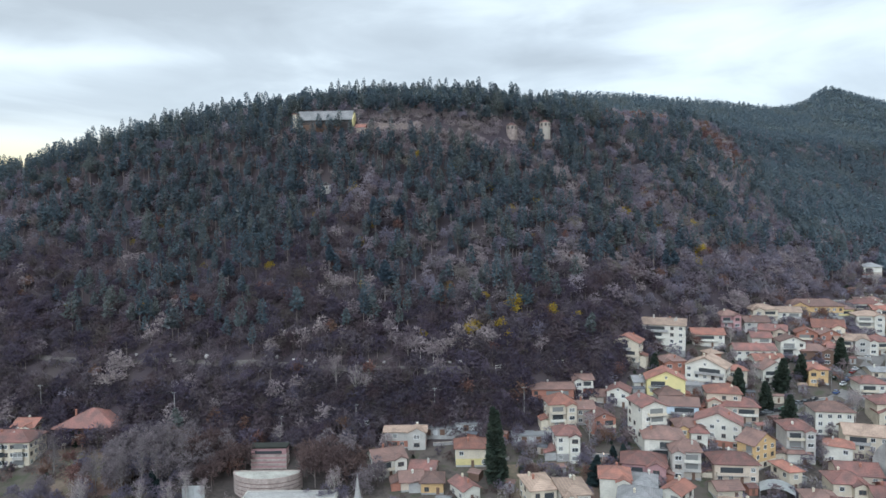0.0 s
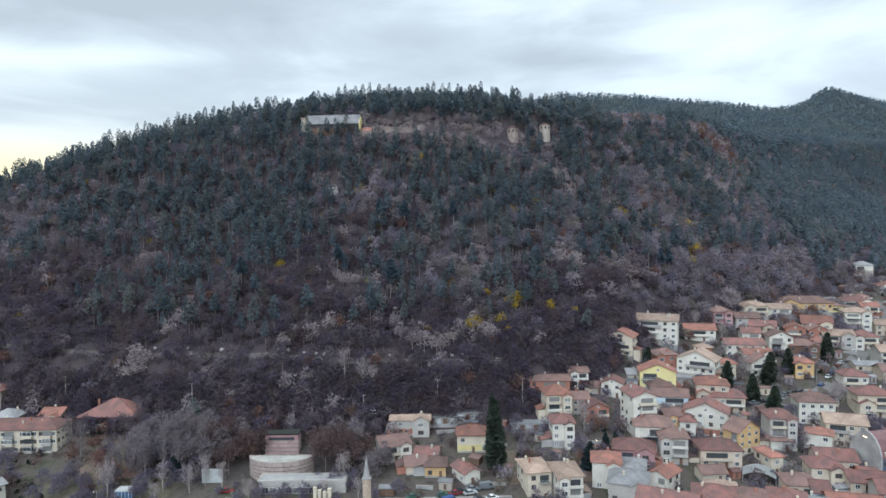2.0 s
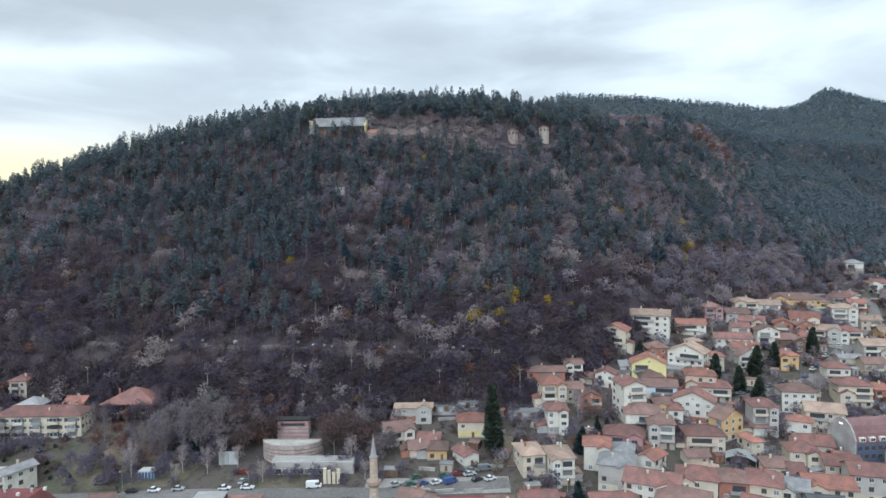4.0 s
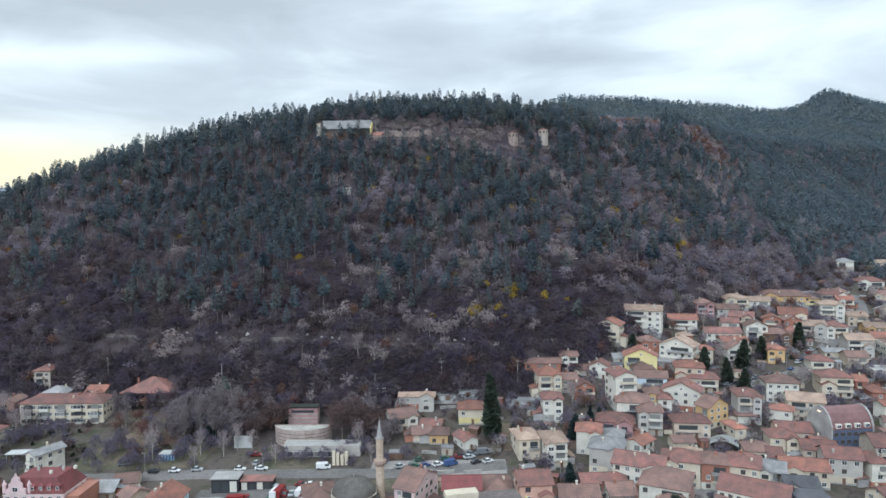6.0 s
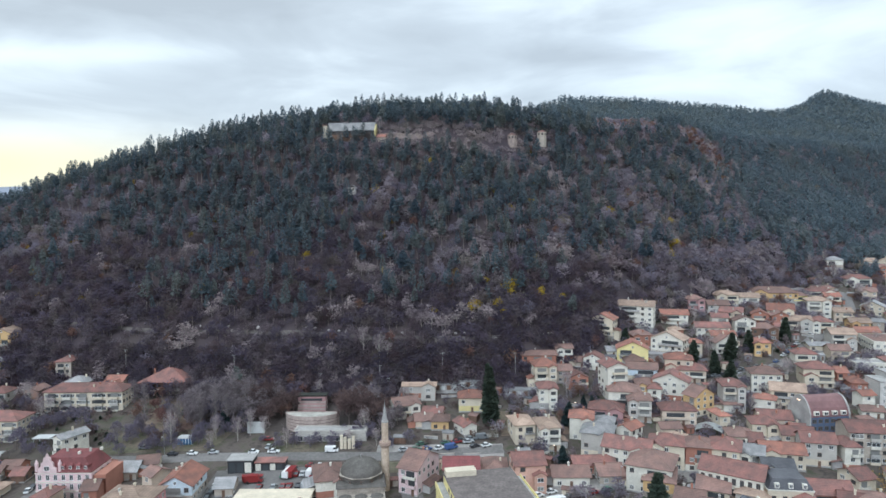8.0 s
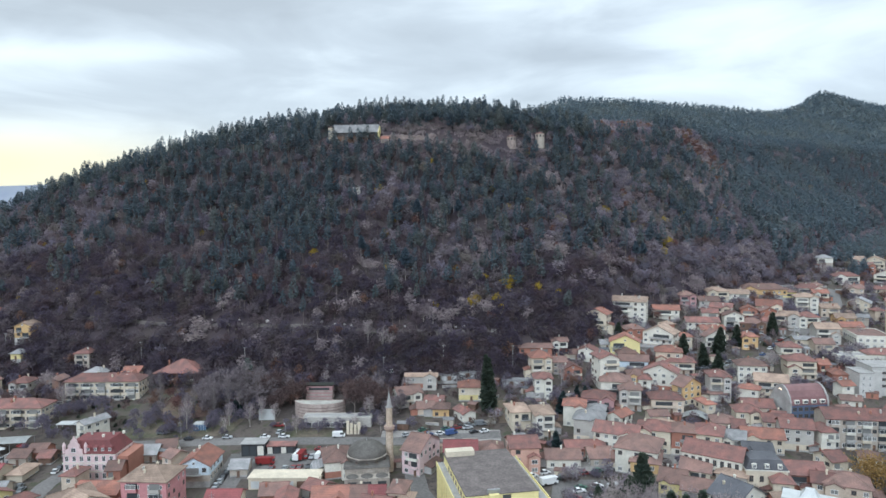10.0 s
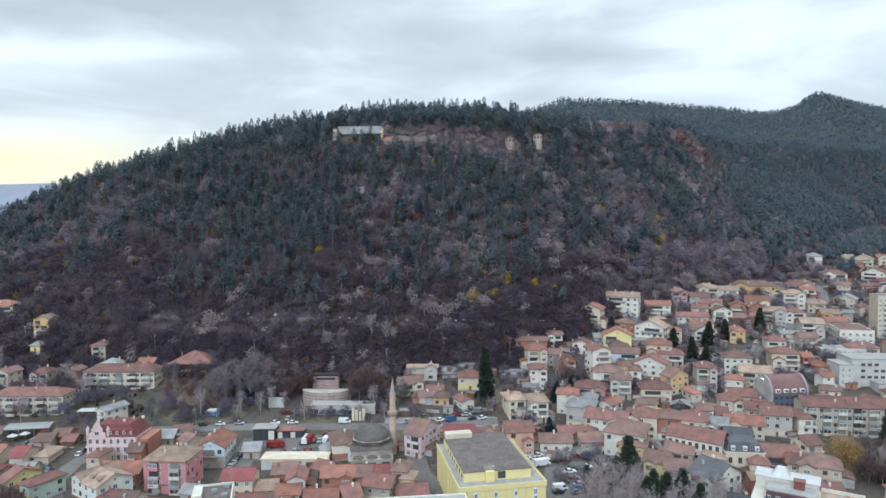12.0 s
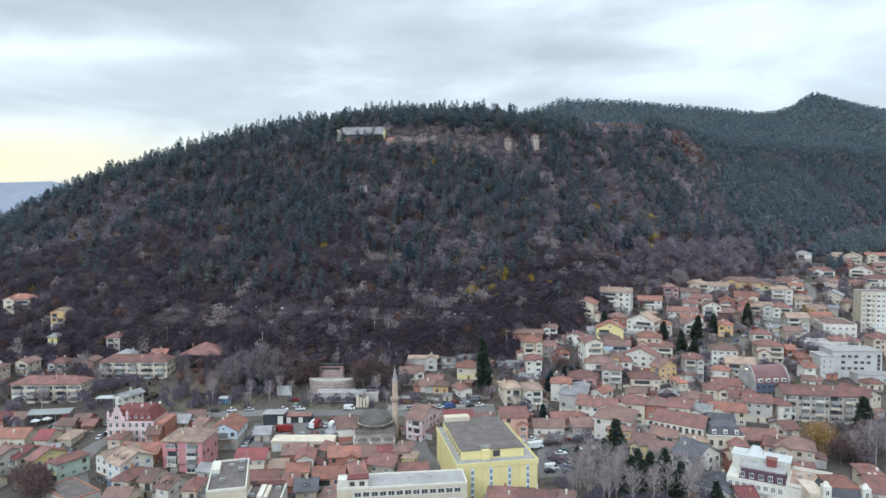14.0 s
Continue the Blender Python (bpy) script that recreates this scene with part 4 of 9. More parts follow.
def chimney(parent, x, y, z, tall=1.3, rng=random):
    bm = bmesh.new()
    box(bm, -0.3, 0.3, -0.25, 0.25, -1.5, tall)
    box(bm, -0.4, 0.4, -0.35, 0.35, tall, tall + 0.12)
    box(bm, -0.14, 0.14, -0.12, 0.12, tall + 0.12, tall + 0.4)
    part("chimney", bm, WALL[rng.choice(["cream", "brick", "grey", "white"])], parent, at=pose(x, y, z))


def balcony(parent, m, w, deep=1.1, solid="cream"):
    """A slab with a railing of bars and a handrail."""
    bm = bmesh.new()
    box(bm, -w / 2, w / 2, -deep, 0, -0.15, 0)
    slab = part("balcony", bm, WALL["concrete"], parent, at=m)
    bm = bmesh.new()
    if solid:
        box(bm, -w / 2, w / 2, -deep, -deep + 0.08, 0.004, 0.95)
        for s in (-1, 1):
            x = s * (w / 2 - 0.04)
            box(bm, x - 0.04, x + 0.04, -deep + 0.08, 0, 0.004, 0.95)
        part("parapet", bm, WALL[solid], slab)
    else:
        for k in range(int(w / 0.25) + 1):
            x = -w / 2 + 0.03 + (w - 0.06) * k / int(w / 0.25)
            box(bm, x - 0.02, x + 0.02, -deep + 0.02, -deep + 0.06, 0.004, 0.95)
        box(bm, -w / 2, w / 2, -deep, -deep + 0.08, 0.95, 1.02)
        part("railing", bm, M_METAL, slab)


WORDS = dict(white="white", cream="cream", grey="grey", beige="beige", ochre="ochre", yellow="yellow", lemon="pale yellow", pink="pink", salmon="salmon", rose="rose-red", brick="brick",
             mauve="mauve", stone="stone", blue="pale blue", navy="dark blue", green="pale green", plum="dark plum", concrete="concrete", wood="dark wooden")
ROOFS = dict(red="red tiled", orange="bright orange tiled", brown="weathered brown tiled", tan="pale tan tiled", maroon="maroon", grey="grey", dark="dark grey")


def house(x, y, w, d, floors=2, turn=0, wall="white", roof="red", form="hip", pitch=0.46, over=0.7, storey=2.9, every=3.0, chimneys=1, balconies=0, base=None, sink=2.5,
          style="white", dormers=0, tall=None, note="", name="house", size=(1.45, 1.45), skip=0.14, lower=None, side=True, ledge="", shop="", loggias=0):
    """A house of plastered walls with windows on every floor under a tiled roof. x, y: its middle; turn: degrees from facing the town."""
    COUNT[0] += 1
    FOOTPRINTS.append((x, y, w, d, radians(turn)))
    rng = random.Random(COUNT[0] * 7 + 1)
    z = gz(x, y) if base is None else base
    h = floors * storey + 0.35 if tall is None else tall
    wish = rng.random()
    if not balconies and floors >= 2 and wish < 0.6 and side:
        balconies = 1 if wish < 0.3 else 2
    detached = side and not note and not shop and not loggias and floors >= 2
    if detached and not lower and rng.random() < 0.28:
        lower = rng.choice(["concrete", "stone", "brick", "cream"])
    bay = 0
    if detached and w > 7.5 and form != "cross" and rng.random() < 0.6:
        bay = rng.choice((-1, 1))
    taken = []
    label = note or f"{WORDS[wall]} {'two three four five six seven'.split()[floors - 2] + '-storey' if floors > 1 else 'single-storey'} house with a {ROOFS[roof]} {'flat' if form == 'flat' else 'gabled' if form in ('gable', 'cross') else 'hipped'} roof"
    root = thing(name, pose(x, y, z, 0, 0, turn), label, "house" if name == "house" else name.replace("_", " "), group="houses of the town" if name == "house" else "")
    bm = bmesh.new()
    box(bm, -w / 2, w / 2, -d / 2, d / 2, -sink, h)
    if form in ("gable", "cross"):
        half = (d if form == "gable" else w) / 2
        rise = half * pitch
        ends = [(-w / 2, -d / 2), (-w / 2, d / 2)], [(w / 2, -d / 2), (w / 2, d / 2)]
        if form == "cross":
            ends = [(-w / 2, -d / 2), (w / 2, -d / 2)], [(-w / 2, d / 2), (w / 2, d / 2)]
        rows = []
        for p, q in ends:
            rows.append([bm.verts.new((*p, h)), bm.verts.new((*q, h)), bm.verts.new(((p[0] + q[0]) / 2, (p[1] + q[1]) / 2, h + rise - 0.02))])
        for r in rows:
            bm.faces.new(r)
        bm.faces.new((rows[0][0], rows[1][0], rows[1][2], rows[0][2]))
        bm.faces.new((rows[0][1], rows[1][1], rows[1][2], rows[0][2]))
    bmesh.ops.recalc_face_normals(bm, faces=bm.faces)
    part("wall", bm, WALL[wall], root)
    if lower:
        bm = bmesh.new()
        box(bm, -w / 2 - 0.03, w / 2 + 0.03, -d / 2 - 0.03, d / 2 + 0.03, -sink, storey * 0.95)
        part("ground_floor_wall", bm, WALL[lower], root, f"{WORDS[lower]} ground floor")
    if ledge:
        for k in range(1, floors):
            bm = bmesh.new()
            box(bm, -w / 2 - 0.1, w / 2 + 0.1, -d / 2 - 0.1, d / 2 + 0.1, k * storey + 0.15, k * storey + 0.35)
            part("string_course", bm, WALL[ledge], root)
    for k in range(loggias):
        # deep balcony columns: flat pane for shaded recess, parapet, slab edge on every floor
        lx = -w / 2 + w * (k + 0.5) / loggias
        lw = min(3.4, w / loggias * 0.55)
        for j in range(floors):
            z0 = 0.2 + j * storey
            bm = bmesh.new()
            box(bm, lx - lw / 2, lx + lw / 2, -d / 2 - 0.10, -d / 2 - 0.085, z0 + 0.1, z0 + 2.5)
            part("balcony_opening", bm, M_GLASS if (j * 3 + k) % 3 == 0 else M_GLASS_CURTAIN, root)
            if (j + k) % 2:
                add_window(root, pose(lx, -d / 2 - 0.9, z0 + 0.95), lw * 0.94, 1.5, "curtain" if j % 2 else "white")
            bm = bmesh.new()
            box(bm, lx - lw / 2 - 0.1, lx + lw / 2 + 0.1, -d / 2 - 1.15, -d / 2 - 0.11, z0 - 0.12, z0 + 0.04)
            box(bm, lx - lw / 2 - 0.1, lx + lw / 2 + 0.1, -d / 2 - 1.15, -d / 2 - 1.05, z0 + 0.044, z0 + 0.95)
            for s in (-1, 1):
                box(bm, lx + s * (lw / 2 + 0.05) - 0.05, lx + s * (lw / 2 + 0.05) + 0.05, -d / 2 - 1.046, -d / 2 - 0.11, z0 + 0.044, z0 + 0.95)
            part("balcony", bm, WALL[("concrete", wall, "white", "cream", "grey")[(j * 2 + k * 3) % 5]], root)
    if shop:
        # shopfront: a fascia board over large panes between piers
        bm = bmesh.new()
        box(bm, -w / 2 - 0.02, w / 2 + 0.02, -d / 2 - 0.55, -d / 2 - 0.004, 2.55, 3.05)
        part("fascia", bm, WALL[shop], root, f"{WORDS[shop]} shop fascia")
        n = max(2, int(w / 2.4))
        for k in range(n):
            bm = bmesh.new()
            box(bm, -w / 2 + w * k / n + 0.2, -w / 2 + w * (k + 1) / n - 0.2, -d / 2 - 0.06, -d / 2 - 0.004, 0.15, 2.5)
            part("shop_window", bm, M_GLASS_BLUE if shop == "blue" else M_GLASS, root)
    bm = bmesh.new()
    if form == "hip":
        rise = hip_roof(bm, w, d, pitch, over)
        bmesh.ops.recalc_face_normals(bm, faces=bm.faces)
    elif form in ("gable", "cross"):
        rise = gable_roof(bm, w, d, pitch, over, form == "gable")
    else:
        rise = 0.0
        box(bm, -w / 2 - over, w / 2 + over, -d / 2 - over, d / 2 + over, -0.1, 0.2)
        for x0, x1, y0, y1 in ((-w / 2 - over, w / 2 + over, -d / 2 - over, -d / 2 - over + 0.3), (-w / 2 - over, w / 2 + over, d / 2 + over - 0.3, d / 2 + over),
                               (-w / 2 - over, -w / 2 - over + 0.3, -d / 2 - over + 0.3, d / 2 + over - 0.3), (w / 2 + over - 0.3, w / 2 + over, -d / 2 - over + 0.3, d / 2 + over - 0.3)):
            box(bm, x0, x1, y0, y1, 0.2, 0.75)
    lift = h + (0.12 if form == "flat" else (0.24 if form == "hip" else 0.16 - over * pitch))
    top = part("roof", bm, ROOF[roof], root, at=pose(0, 0, lift))
    for k in range(chimneys):
        cx, cy = rng.uniform(-0.3, 0.3) * w, rng.uniform(-0.3, 0.3) * d
        up = rise * (1 - max(abs(cx) / (w / 2) if form != "gable" else 0, abs(cy) / (d / 2) if form != "cross" else 0))
        chimney(top, cx, cy, up + 0.1, rng.uniform(0.7, 1.2), rng)
    for k in range(dormers):
        cx = -w / 2 + w * (k + 0.5) / dormers
        bm = bmesh.new()
        box(bm, -0.75, 0.75, -d * 0.36, 0, -0.3, 1.35)
        gable_roof_small = [(-1.0, 1.3), (0, 2.0), (1.0, 1.3)]
        v0 = [bm.verts.new((u, -d * 0.36 - 0.25, zz)) for u, zz in gable_roof_small]
        v1 = [bm.verts.new((u, 0.4, zz)) for u, zz in gable_roof_small]
        for a in (0, 1):
            bm.faces.new((v0[a], v0[a + 1], v1[a + 1], v1[a]))
        bm.faces.new((v0[0], v0[1], v0[2]))
        dm = part("dormer", bm, ROOF[roof], top, at=pose(cx, 0, rise * 0.18))
        part("window", window_mesh(1.0, 1.0, "white")[2], None, top, at=pose(cx, -d * 0.36, rise * 0.18 + 0.2))
    if bay:
        # a front bay under its own gable, running back into the main roof
        bw, bd = w * rng.uniform(0.36, 0.46), rng.uniform(1.3, 2.2)
        bx = bay * (w / 2 - bw / 2 - 0.15)
        bh = h - (storey if floors > 2 and rng.random() < 0.35 else 0.0)
        bm = bmesh.new()
        box(bm, bx - bw / 2, bx + bw / 2, -d / 2 - bd, -d / 2 - 0.004, -sink, bh)
        peak = bw / 2 * 0.5
        f = [bm.verts.new((bx - bw / 2, -d / 2 - bd + 0.01, bh)), bm.verts.new((bx + bw / 2, -d / 2 - bd + 0.01, bh)), bm.verts.new((bx, -d / 2 - bd + 0.01, bh + peak - 0.05))]
        bm.faces.new(f)
        wing = part("bay_wall", bm, WALL[lower if lower and bh < h else wall], root)
        bm = bmesh.new()
        deep = bd + min(d * 0.5, bw * 0.5 / max(pitch, 0.3) + 0.6)
        gable_roof(bm, bw, deep, 0.5, 0.45, along=False)
        part("bay_roof", bm, ROOF[roof], root, at=pose(bx, -d / 2 - bd + deep / 2, bh + 0.16 - 0.225))
        for r in range(floors if bh == h else floors - 1):
            add_window(wing, pose(bx, -d / 2 - bd, 0.95 + r * storey), min(bw * 0.6, 2.1), 1.45, rng.choice(["white", "white", "curtain", "dark"]))
        taken.append((bx - bw / 2 - 0.2, bx + bw / 2 + 0.2, 0))
    for k in range(min(balconies, floors - 1) if detached else 0):
        # a wide balcony; one flat glass panel stands for its doors and shaded recess
        f = floors - 1 - k
        lo, hi = (-w / 2 + 0.4, w / 2 - 0.4) if not bay else ((bx + bw / 2 + 0.1, w / 2 - 0.2) if bay < 0 else (-w / 2 + 0.2, bx - bw / 2 - 0.1))
        bwid = (hi - lo) * (1.0 if bay else rng.uniform(0.5, 0.8))
        mid = (lo + hi) / 2 if bay else rng.choice((lo + bwid / 2, hi - bwid / 2))
        balcony(root, pose(mid, -d / 2 - 0.04, f * storey + 0.1), bwid, 1.35, rng.choice([wall, "white", "", "concrete", "cream"]))
        bm = bmesh.new()
        box(bm, mid - bwid * 0.36, mid + bwid * 0.36, -d / 2 - 0.05, -d / 2 - 0.004, f * storey + 0.15, f * storey + 2.35)
        part("balcony_door", bm, M_GLASS if rng.random() < 0.7 else M_GLASS_CURTAIN, root)
        taken.append((mid - bwid / 2 + 0.5, mid + bwid / 2 - 0.5, f))
    if detached:
        balconies = 0
    faces = [(0, w, d), (90, d, w), (-90, d, w), (180, w, d)]
    for a, fw, fd in faces:
        # only faces turned towards the valley carry openings that show
        if math.cos(radians(turn + a)) < -0.1 or (abs(a) == 90 and not side):
            continue
        facade_windows(root, fw, 0, floors, a, fd, rng, every, size, storey, style, skip, door=(a == 0), taken=taken if a == 0 else ())
        if form in ("gable", "cross") and ((a in (90, -90)) == (form == "gable")) and fw * 0.5 * pitch > 1.9:
            add_window(root, pose(0, 0, 0, 0, 0, a) @ pose(0, -fd / 2, h + 0.2), 0.9, 1.0)
    # plinth, and now and then a lean-to
    bm = bmesh.new()
    box(bm, -w / 2 - 0.05, w / 2 + 0.05, -d / 2 - 0.05, d / 2 + 0.05, -sink, 0.55)
    part("plinth", bm, WALL["concrete"], root)
    if side and not note and rng.random() < 0.55:
        s = rng.choice((-1, 1))
        aw, ad, ah = rng.uniform(2.4, 4.0), d * rng.uniform(0.5, 0.8), rng.uniform(2.4, 3.2)
        x0, x1 = (w / 2 + 0.06, w / 2 + aw) if s > 0 else (-w / 2 - aw, -w / 2 - 0.06)
        bm = bmesh.new()
        box(bm, x0, x1, -ad / 2, ad / 2, -sink, ah)
        part("lean_to_wall", bm, WALL[rng.choice([wall, "concrete", "brick", "cream"])], root)
        hi, lo = ah + 1.1, ah + 0.05
        za, zb = (hi, lo) if s > 0 else (lo, hi)
        bm = bmesh.new()
        e = 0.35
        q = [(x0 if s > 0 else x0 - e, -ad / 2 - e, za), (x1 + e if s > 0 else x1, -ad / 2 - e, zb), (x1 + e if s > 0 else x1, ad / 2 + e, zb), (x0 if s > 0 else x0 - e, ad / 2 + e, za)]
        lo_v = [bm.verts.new((a, b, c - 0.14)) for a, b, c in q]
        hi_v = [bm.verts.new(v) for v in q]
        bm.faces.new(hi_v)
        bm.faces.new(lo_v[::-1])
        for k in range(4):
            bm.faces.new((lo_v[k], lo_v[(k + 1) % 4], hi_v[(k + 1) % 4], hi_v[k]))
        part("lean_to_roof", bm, ROOF[rng.choice([roof, roof, "grey", "brown"])], root)
    for k in range(balconies):
        f = 1 + k % max(1, floors - 1)
        bx = (-0.25 if (k // max(1, floors - 1)) % 2 == 0 else 0.25) * w
        balcony(root, pose(bx, -d / 2, f * storey + 0.1), min(3.2, w * 0.4), 1.1, rng.choice([wall, "white", "", "concrete"]))
    return root


# ---- houses of the town ----
house(-259.0, 280.7, 15.1, 10.0, 2, 2, "cream", "orange", chimneys=2, balconies=1, base=34.2)
house(-228.0, 269.6, 8.3, 10.0, 3, 4, "ochre", "tan", form="cross", balconies=3, lower="grey", base=25.4)
house(-225.3, 258.1, 5.2, 6.0, 1, 0, "yellow", "grey", chimneys=0, pitch=0.6, base=18.2, sink=4.3)
house(-190.3, 258.6, 7.2, 10.0, 3, 6, "stone", "red", base=12.7)
house(-179.3, 248.5, 10.8, 10.0, 2, 2, "white", "grey", base=7.4)
house(-161.2, 250.6, 8.3, 9.0, 2, 0, "white", "orange", form="gable", chimneys=1, base=7.8)
house(-166.2, 234.4, 35.1, 11.0, 3, 2, "cream", "red", chimneys=6, every=2.2, skip=0.05, loggias=5, name="apartment_block", note="long cream three-storey apartment block with a weathered red tiled roof", base=4.5)
house(-227.4, 237.1, 7.7, 9.0, 2, -12, "cream", "brown", form="cross", balconies=1, base=6.2, sink=3.2)
house(-211.4, 240.9, 8.3, 9.0, 2, 2, "grey", "red", chimneys=2, base=4.9)
house(-194.5, 240.5, 5.8, 9.0, 2, 0, "salmon", "brown", form="cross", base=6.2)
house(-235.6, 224.1, 7.9, 10.0, 3, 2, "beige", "brown", base=2.9)
house(-194.7, 206.4, 33.6, 11.0, 3, 2, "cream", "red", chimneys=7, every=2.1, skip=0.04, loggias=5, name="apartment_block", note="cream apartment block with glazed balconies and a red tiled roof", base=0.0)
house(-147.2, 187.9, 5.2, 11.0, 3, -25, "white", "grey", form="cross", base=-0.7, sink=2.6)
house(-200.7, 179.2, 6.7, 10.0, 1, 2, "brick", "maroon", base=-2.9, sink=2.6)
house(-182.3, 155.9, 20.8, 10.0, 1, 1, "cream", "orange", form="gable", tall=4.5, chimneys=2, side=False, base=-3.9, sink=3.0)
house(-163.2, 153.2, 5.3, 10.0, 1, 1, "cream", "maroon", form="gable", tall=4.5, chimneys=1, side=False, base=-3.5, sink=3.0)
house(-156.6, 157.6, 5.7, 10.0, 1, 2, "cream", "tan", tall=4.4, chimneys=0, base=-5.1)
house(-95.1, 130.8, 14.8, 13.0, 4, -3, "rose", "tan", pitch=0.4, chimneys=3, every=2.9, loggias=2, size=(1.1, 1.3), base=-3.2)
house(-88.3, 152.1, 10.7, 14.0, 2, 2, "blue", "orange", form="cross", chimneys=2, pitch=0.55, skip=0.45, base=-0.3, sink=4.3)
house(-69.1, 122.8, 9.9, 9.0, 2, 2, "cream", "maroon", form="gable", chimneys=0, side=False, base=-1.1, sink=3.9)
house(-115.4, 170.7, 7.1, 9.0, 1, 5, "stone", "grey", form="gable", chimneys=0, base=-1.2, sink=2.6)
house(-110.9, 175.6, 7.1, 8.0, 1, 14, "cream", "brown", form="gable", chimneys=0, base=-0.5, sink=2.6)
house(-161.0, 175.3, 6.4, 8.0, 1, 2, "brick", "brown", form="gable", tall=3.4, chimneys=0, base=-2.3, sink=2.7)
house(-165.3, 171.1, 6.7, 8.0, 1, 2, "stone", "brown", form="gable", tall=3.2, chimneys=0, base=-2.8, sink=2.7)
house(-154.7, 170.5, 4.7, 7.0, 1, 2, "wood", "red", form="gable", tall=3.0, chimneys=0, base=-2.5, sink=2.8)
house(-190.9, 178.9, 5.4, 8.0, 1, 2, "concrete", "brown", form="gable", tall=3.4, chimneys=0, base=-2.7, sink=2.7)
house(-118.0, 151.1, 4.6, 8.0, 2, 10, "brick", "brown", form="gable", chimneys=1, base=-2.6, sink=2.9)
house(-75.6, 156.6, 5.9, 8.0, 1, 5, "stone", "grey", form="gable", tall=3.2, chimneys=0, base=-1.2, sink=2.7)
house(-161.7, 127.5, 6.2, 16.0, 2, -35, "grey", "brown", form="gable", chimneys=1, base=-4.0, sink=3.0)
house(-154.9, 130.0, 4.5, 12.0, 2, -30, "grey", "maroon", form="gable", chimneys=1, shop="wood", base=-3.8, sink=3.0)
house(-147.3, 127.7, 4.5, 12.0, 2, -30, "yellow", "red", form="gable", chimneys=1, shop="wood", base=-3.6, sink=3.0)
house(-136.8, 123.7, 5.7, 12.0, 2, -28, "green", "red", chimneys=0, shop="yellow", base=-3.5, sink=3.0)
house(-106.2, 108.5, 6.3, 11.0, 2, -10, "cream", "red", base=-3.1, sink=3.0)
house(-98.3, 107.9, 4.5, 10.0, 2, -4, "cream", "brown", form="gable", base=-2.9, sink=3.0)
house(-88.9, 102.2, 5.3, 10.0, 2, -20, "white", "brown", form="gable", dormers=2, base=-2.8, sink=3.0)
house(-80.9, 99.6, 4.5, 9.0, 2, 0, "beige", "red", base=-2.7, sink=3.0)
house(-101.9, 94.0, 7.5, 9.0, 2, 0, "beige", "brown", form="gable", base=-3.2, sink=3.0)
house(-115.4, 136.7, 14.2, 10.0, 1, 0, "brick", "orange", form="gable", chimneys=0, tall=4.5, base=-2.8, sink=3.0)
house(-97.4, 128.4, 6.3, 8.0, 1, 10, "stone", "brown", form="gable", chimneys=0, base=-2.5, sink=3.0)
house(18.4, 92.0, 9.6, 10.0, 2, -6, "cream", "red", chimneys=2, base=-2.0, sink=2.9)
house(28.5, 91.4, 9.7, 10.0, 2, -10, "white", "red", form="gable", chimneys=1, base=-2.0, sink=2.9)
house(36.3, 90.5, 6.4, 9.0, 2, -10, "beige", "brown", chimneys=1, base=-2.0, sink=2.9)
house(-59.8, 106.3, 8.7, 8.0, 2, 8, "brick", "red", form="gable", chimneys=1, side=False, base=-2.1, sink=3.0)
house(-56.8, 134.0, 8.3, 9.0, 1, 8, "brick", "brown", form="gable", tall=4.2, side=False, chimneys=1, base=-1.6, sink=2.9)
house(-50.4, 124.1, 6.0, 9.0, 2, 8, "white", "red", form="cross", chimneys=0, base=-1.6, sink=2.9)
house(-36.9, 126.4, 10.5, 9.0, 2, 6, "brick", "orange", form="gable", chimneys=1, base=-1.4, sink=2.9)
house(-27.9, 126.9, 4.5, 9.0, 2, 5, "brick", "brown", form="gable", chimneys=1, side=False, base=-1.4, sink=2.9)
house(-22.3, 127.0, 4.5, 9.0, 2, 5, "stone", "maroon", form="gable", chimneys=0, side=False, base=-1.4, sink=2.9)
house(-15.4, 126.7, 5.1, 9.0, 2, -8, "beige", "brown", chimneys=1, base=0.1, sink=4.4)
house(-13.1, 122.8, 4.5, 6.0, 2, -8, "yellow", "tan", chimneys=0, base=-1.4, sink=2.9)
house(-21.4, 119.1, 8.9, 10.0, 2, -14, "stone", "red", form="gable", chimneys=2, base=-1.5, sink=2.9)
house(-30.8, 111.2, 5.2, 10.0, 2, 25, "white", "red", form="gable", chimneys=1, base=-1.6, sink=2.9)
house(-38.8, 108.2, 9.7, 9.0, 2, 8, "salmon", "orange", form="gable", chimneys=1, base=-1.7, sink=2.9)
house(-52.1, 119.5, 7.2, 8.0, 1, 8, "cream", "orange", form="gable", chimneys=1, base=-1.7, sink=3.0)
house(-44.2, 98.6, 6.5, 9.0, 2, 10, "beige", "dark", form="gable", dormers=1, base=-1.9, sink=2.9)
house(-50.7, 102.1, 4.5, 9.0, 2, 0, "brick", "red", base=-2.0, sink=2.9)
house(-11.8, 118.8, 9.7, 9.0, 1, 10, "cream", "red", form="gable", chimneys=1, base=-1.5, sink=2.9)
house(-40.9, 156.7, 9.2, 14.0, 2, 16, "white", "brown", chimneys=1, skip=0.6, base=-0.7)
house(-10.4, 159.9, 7.0, 16.0, 3, -25, "pink", "brown", form="gable", chimneys=2, base=-0.6)
house(3.9, 157.1, 11.3, 10.0, 3, 0, "cream", "maroon", form="gable", chimneys=0, base=-0.6, sink=2.6)
house(15.3, 162.1, 8.1, 12.0, 2, 0, "beige", "brown", chimneys=1, base=-0.3)
house(26.3, 160.7, 10.2, 11.0, 3, 6, "salmon", "red", form="gable", chimneys=1, every=3.4, size=(1.7,1.5), base=-0.4)
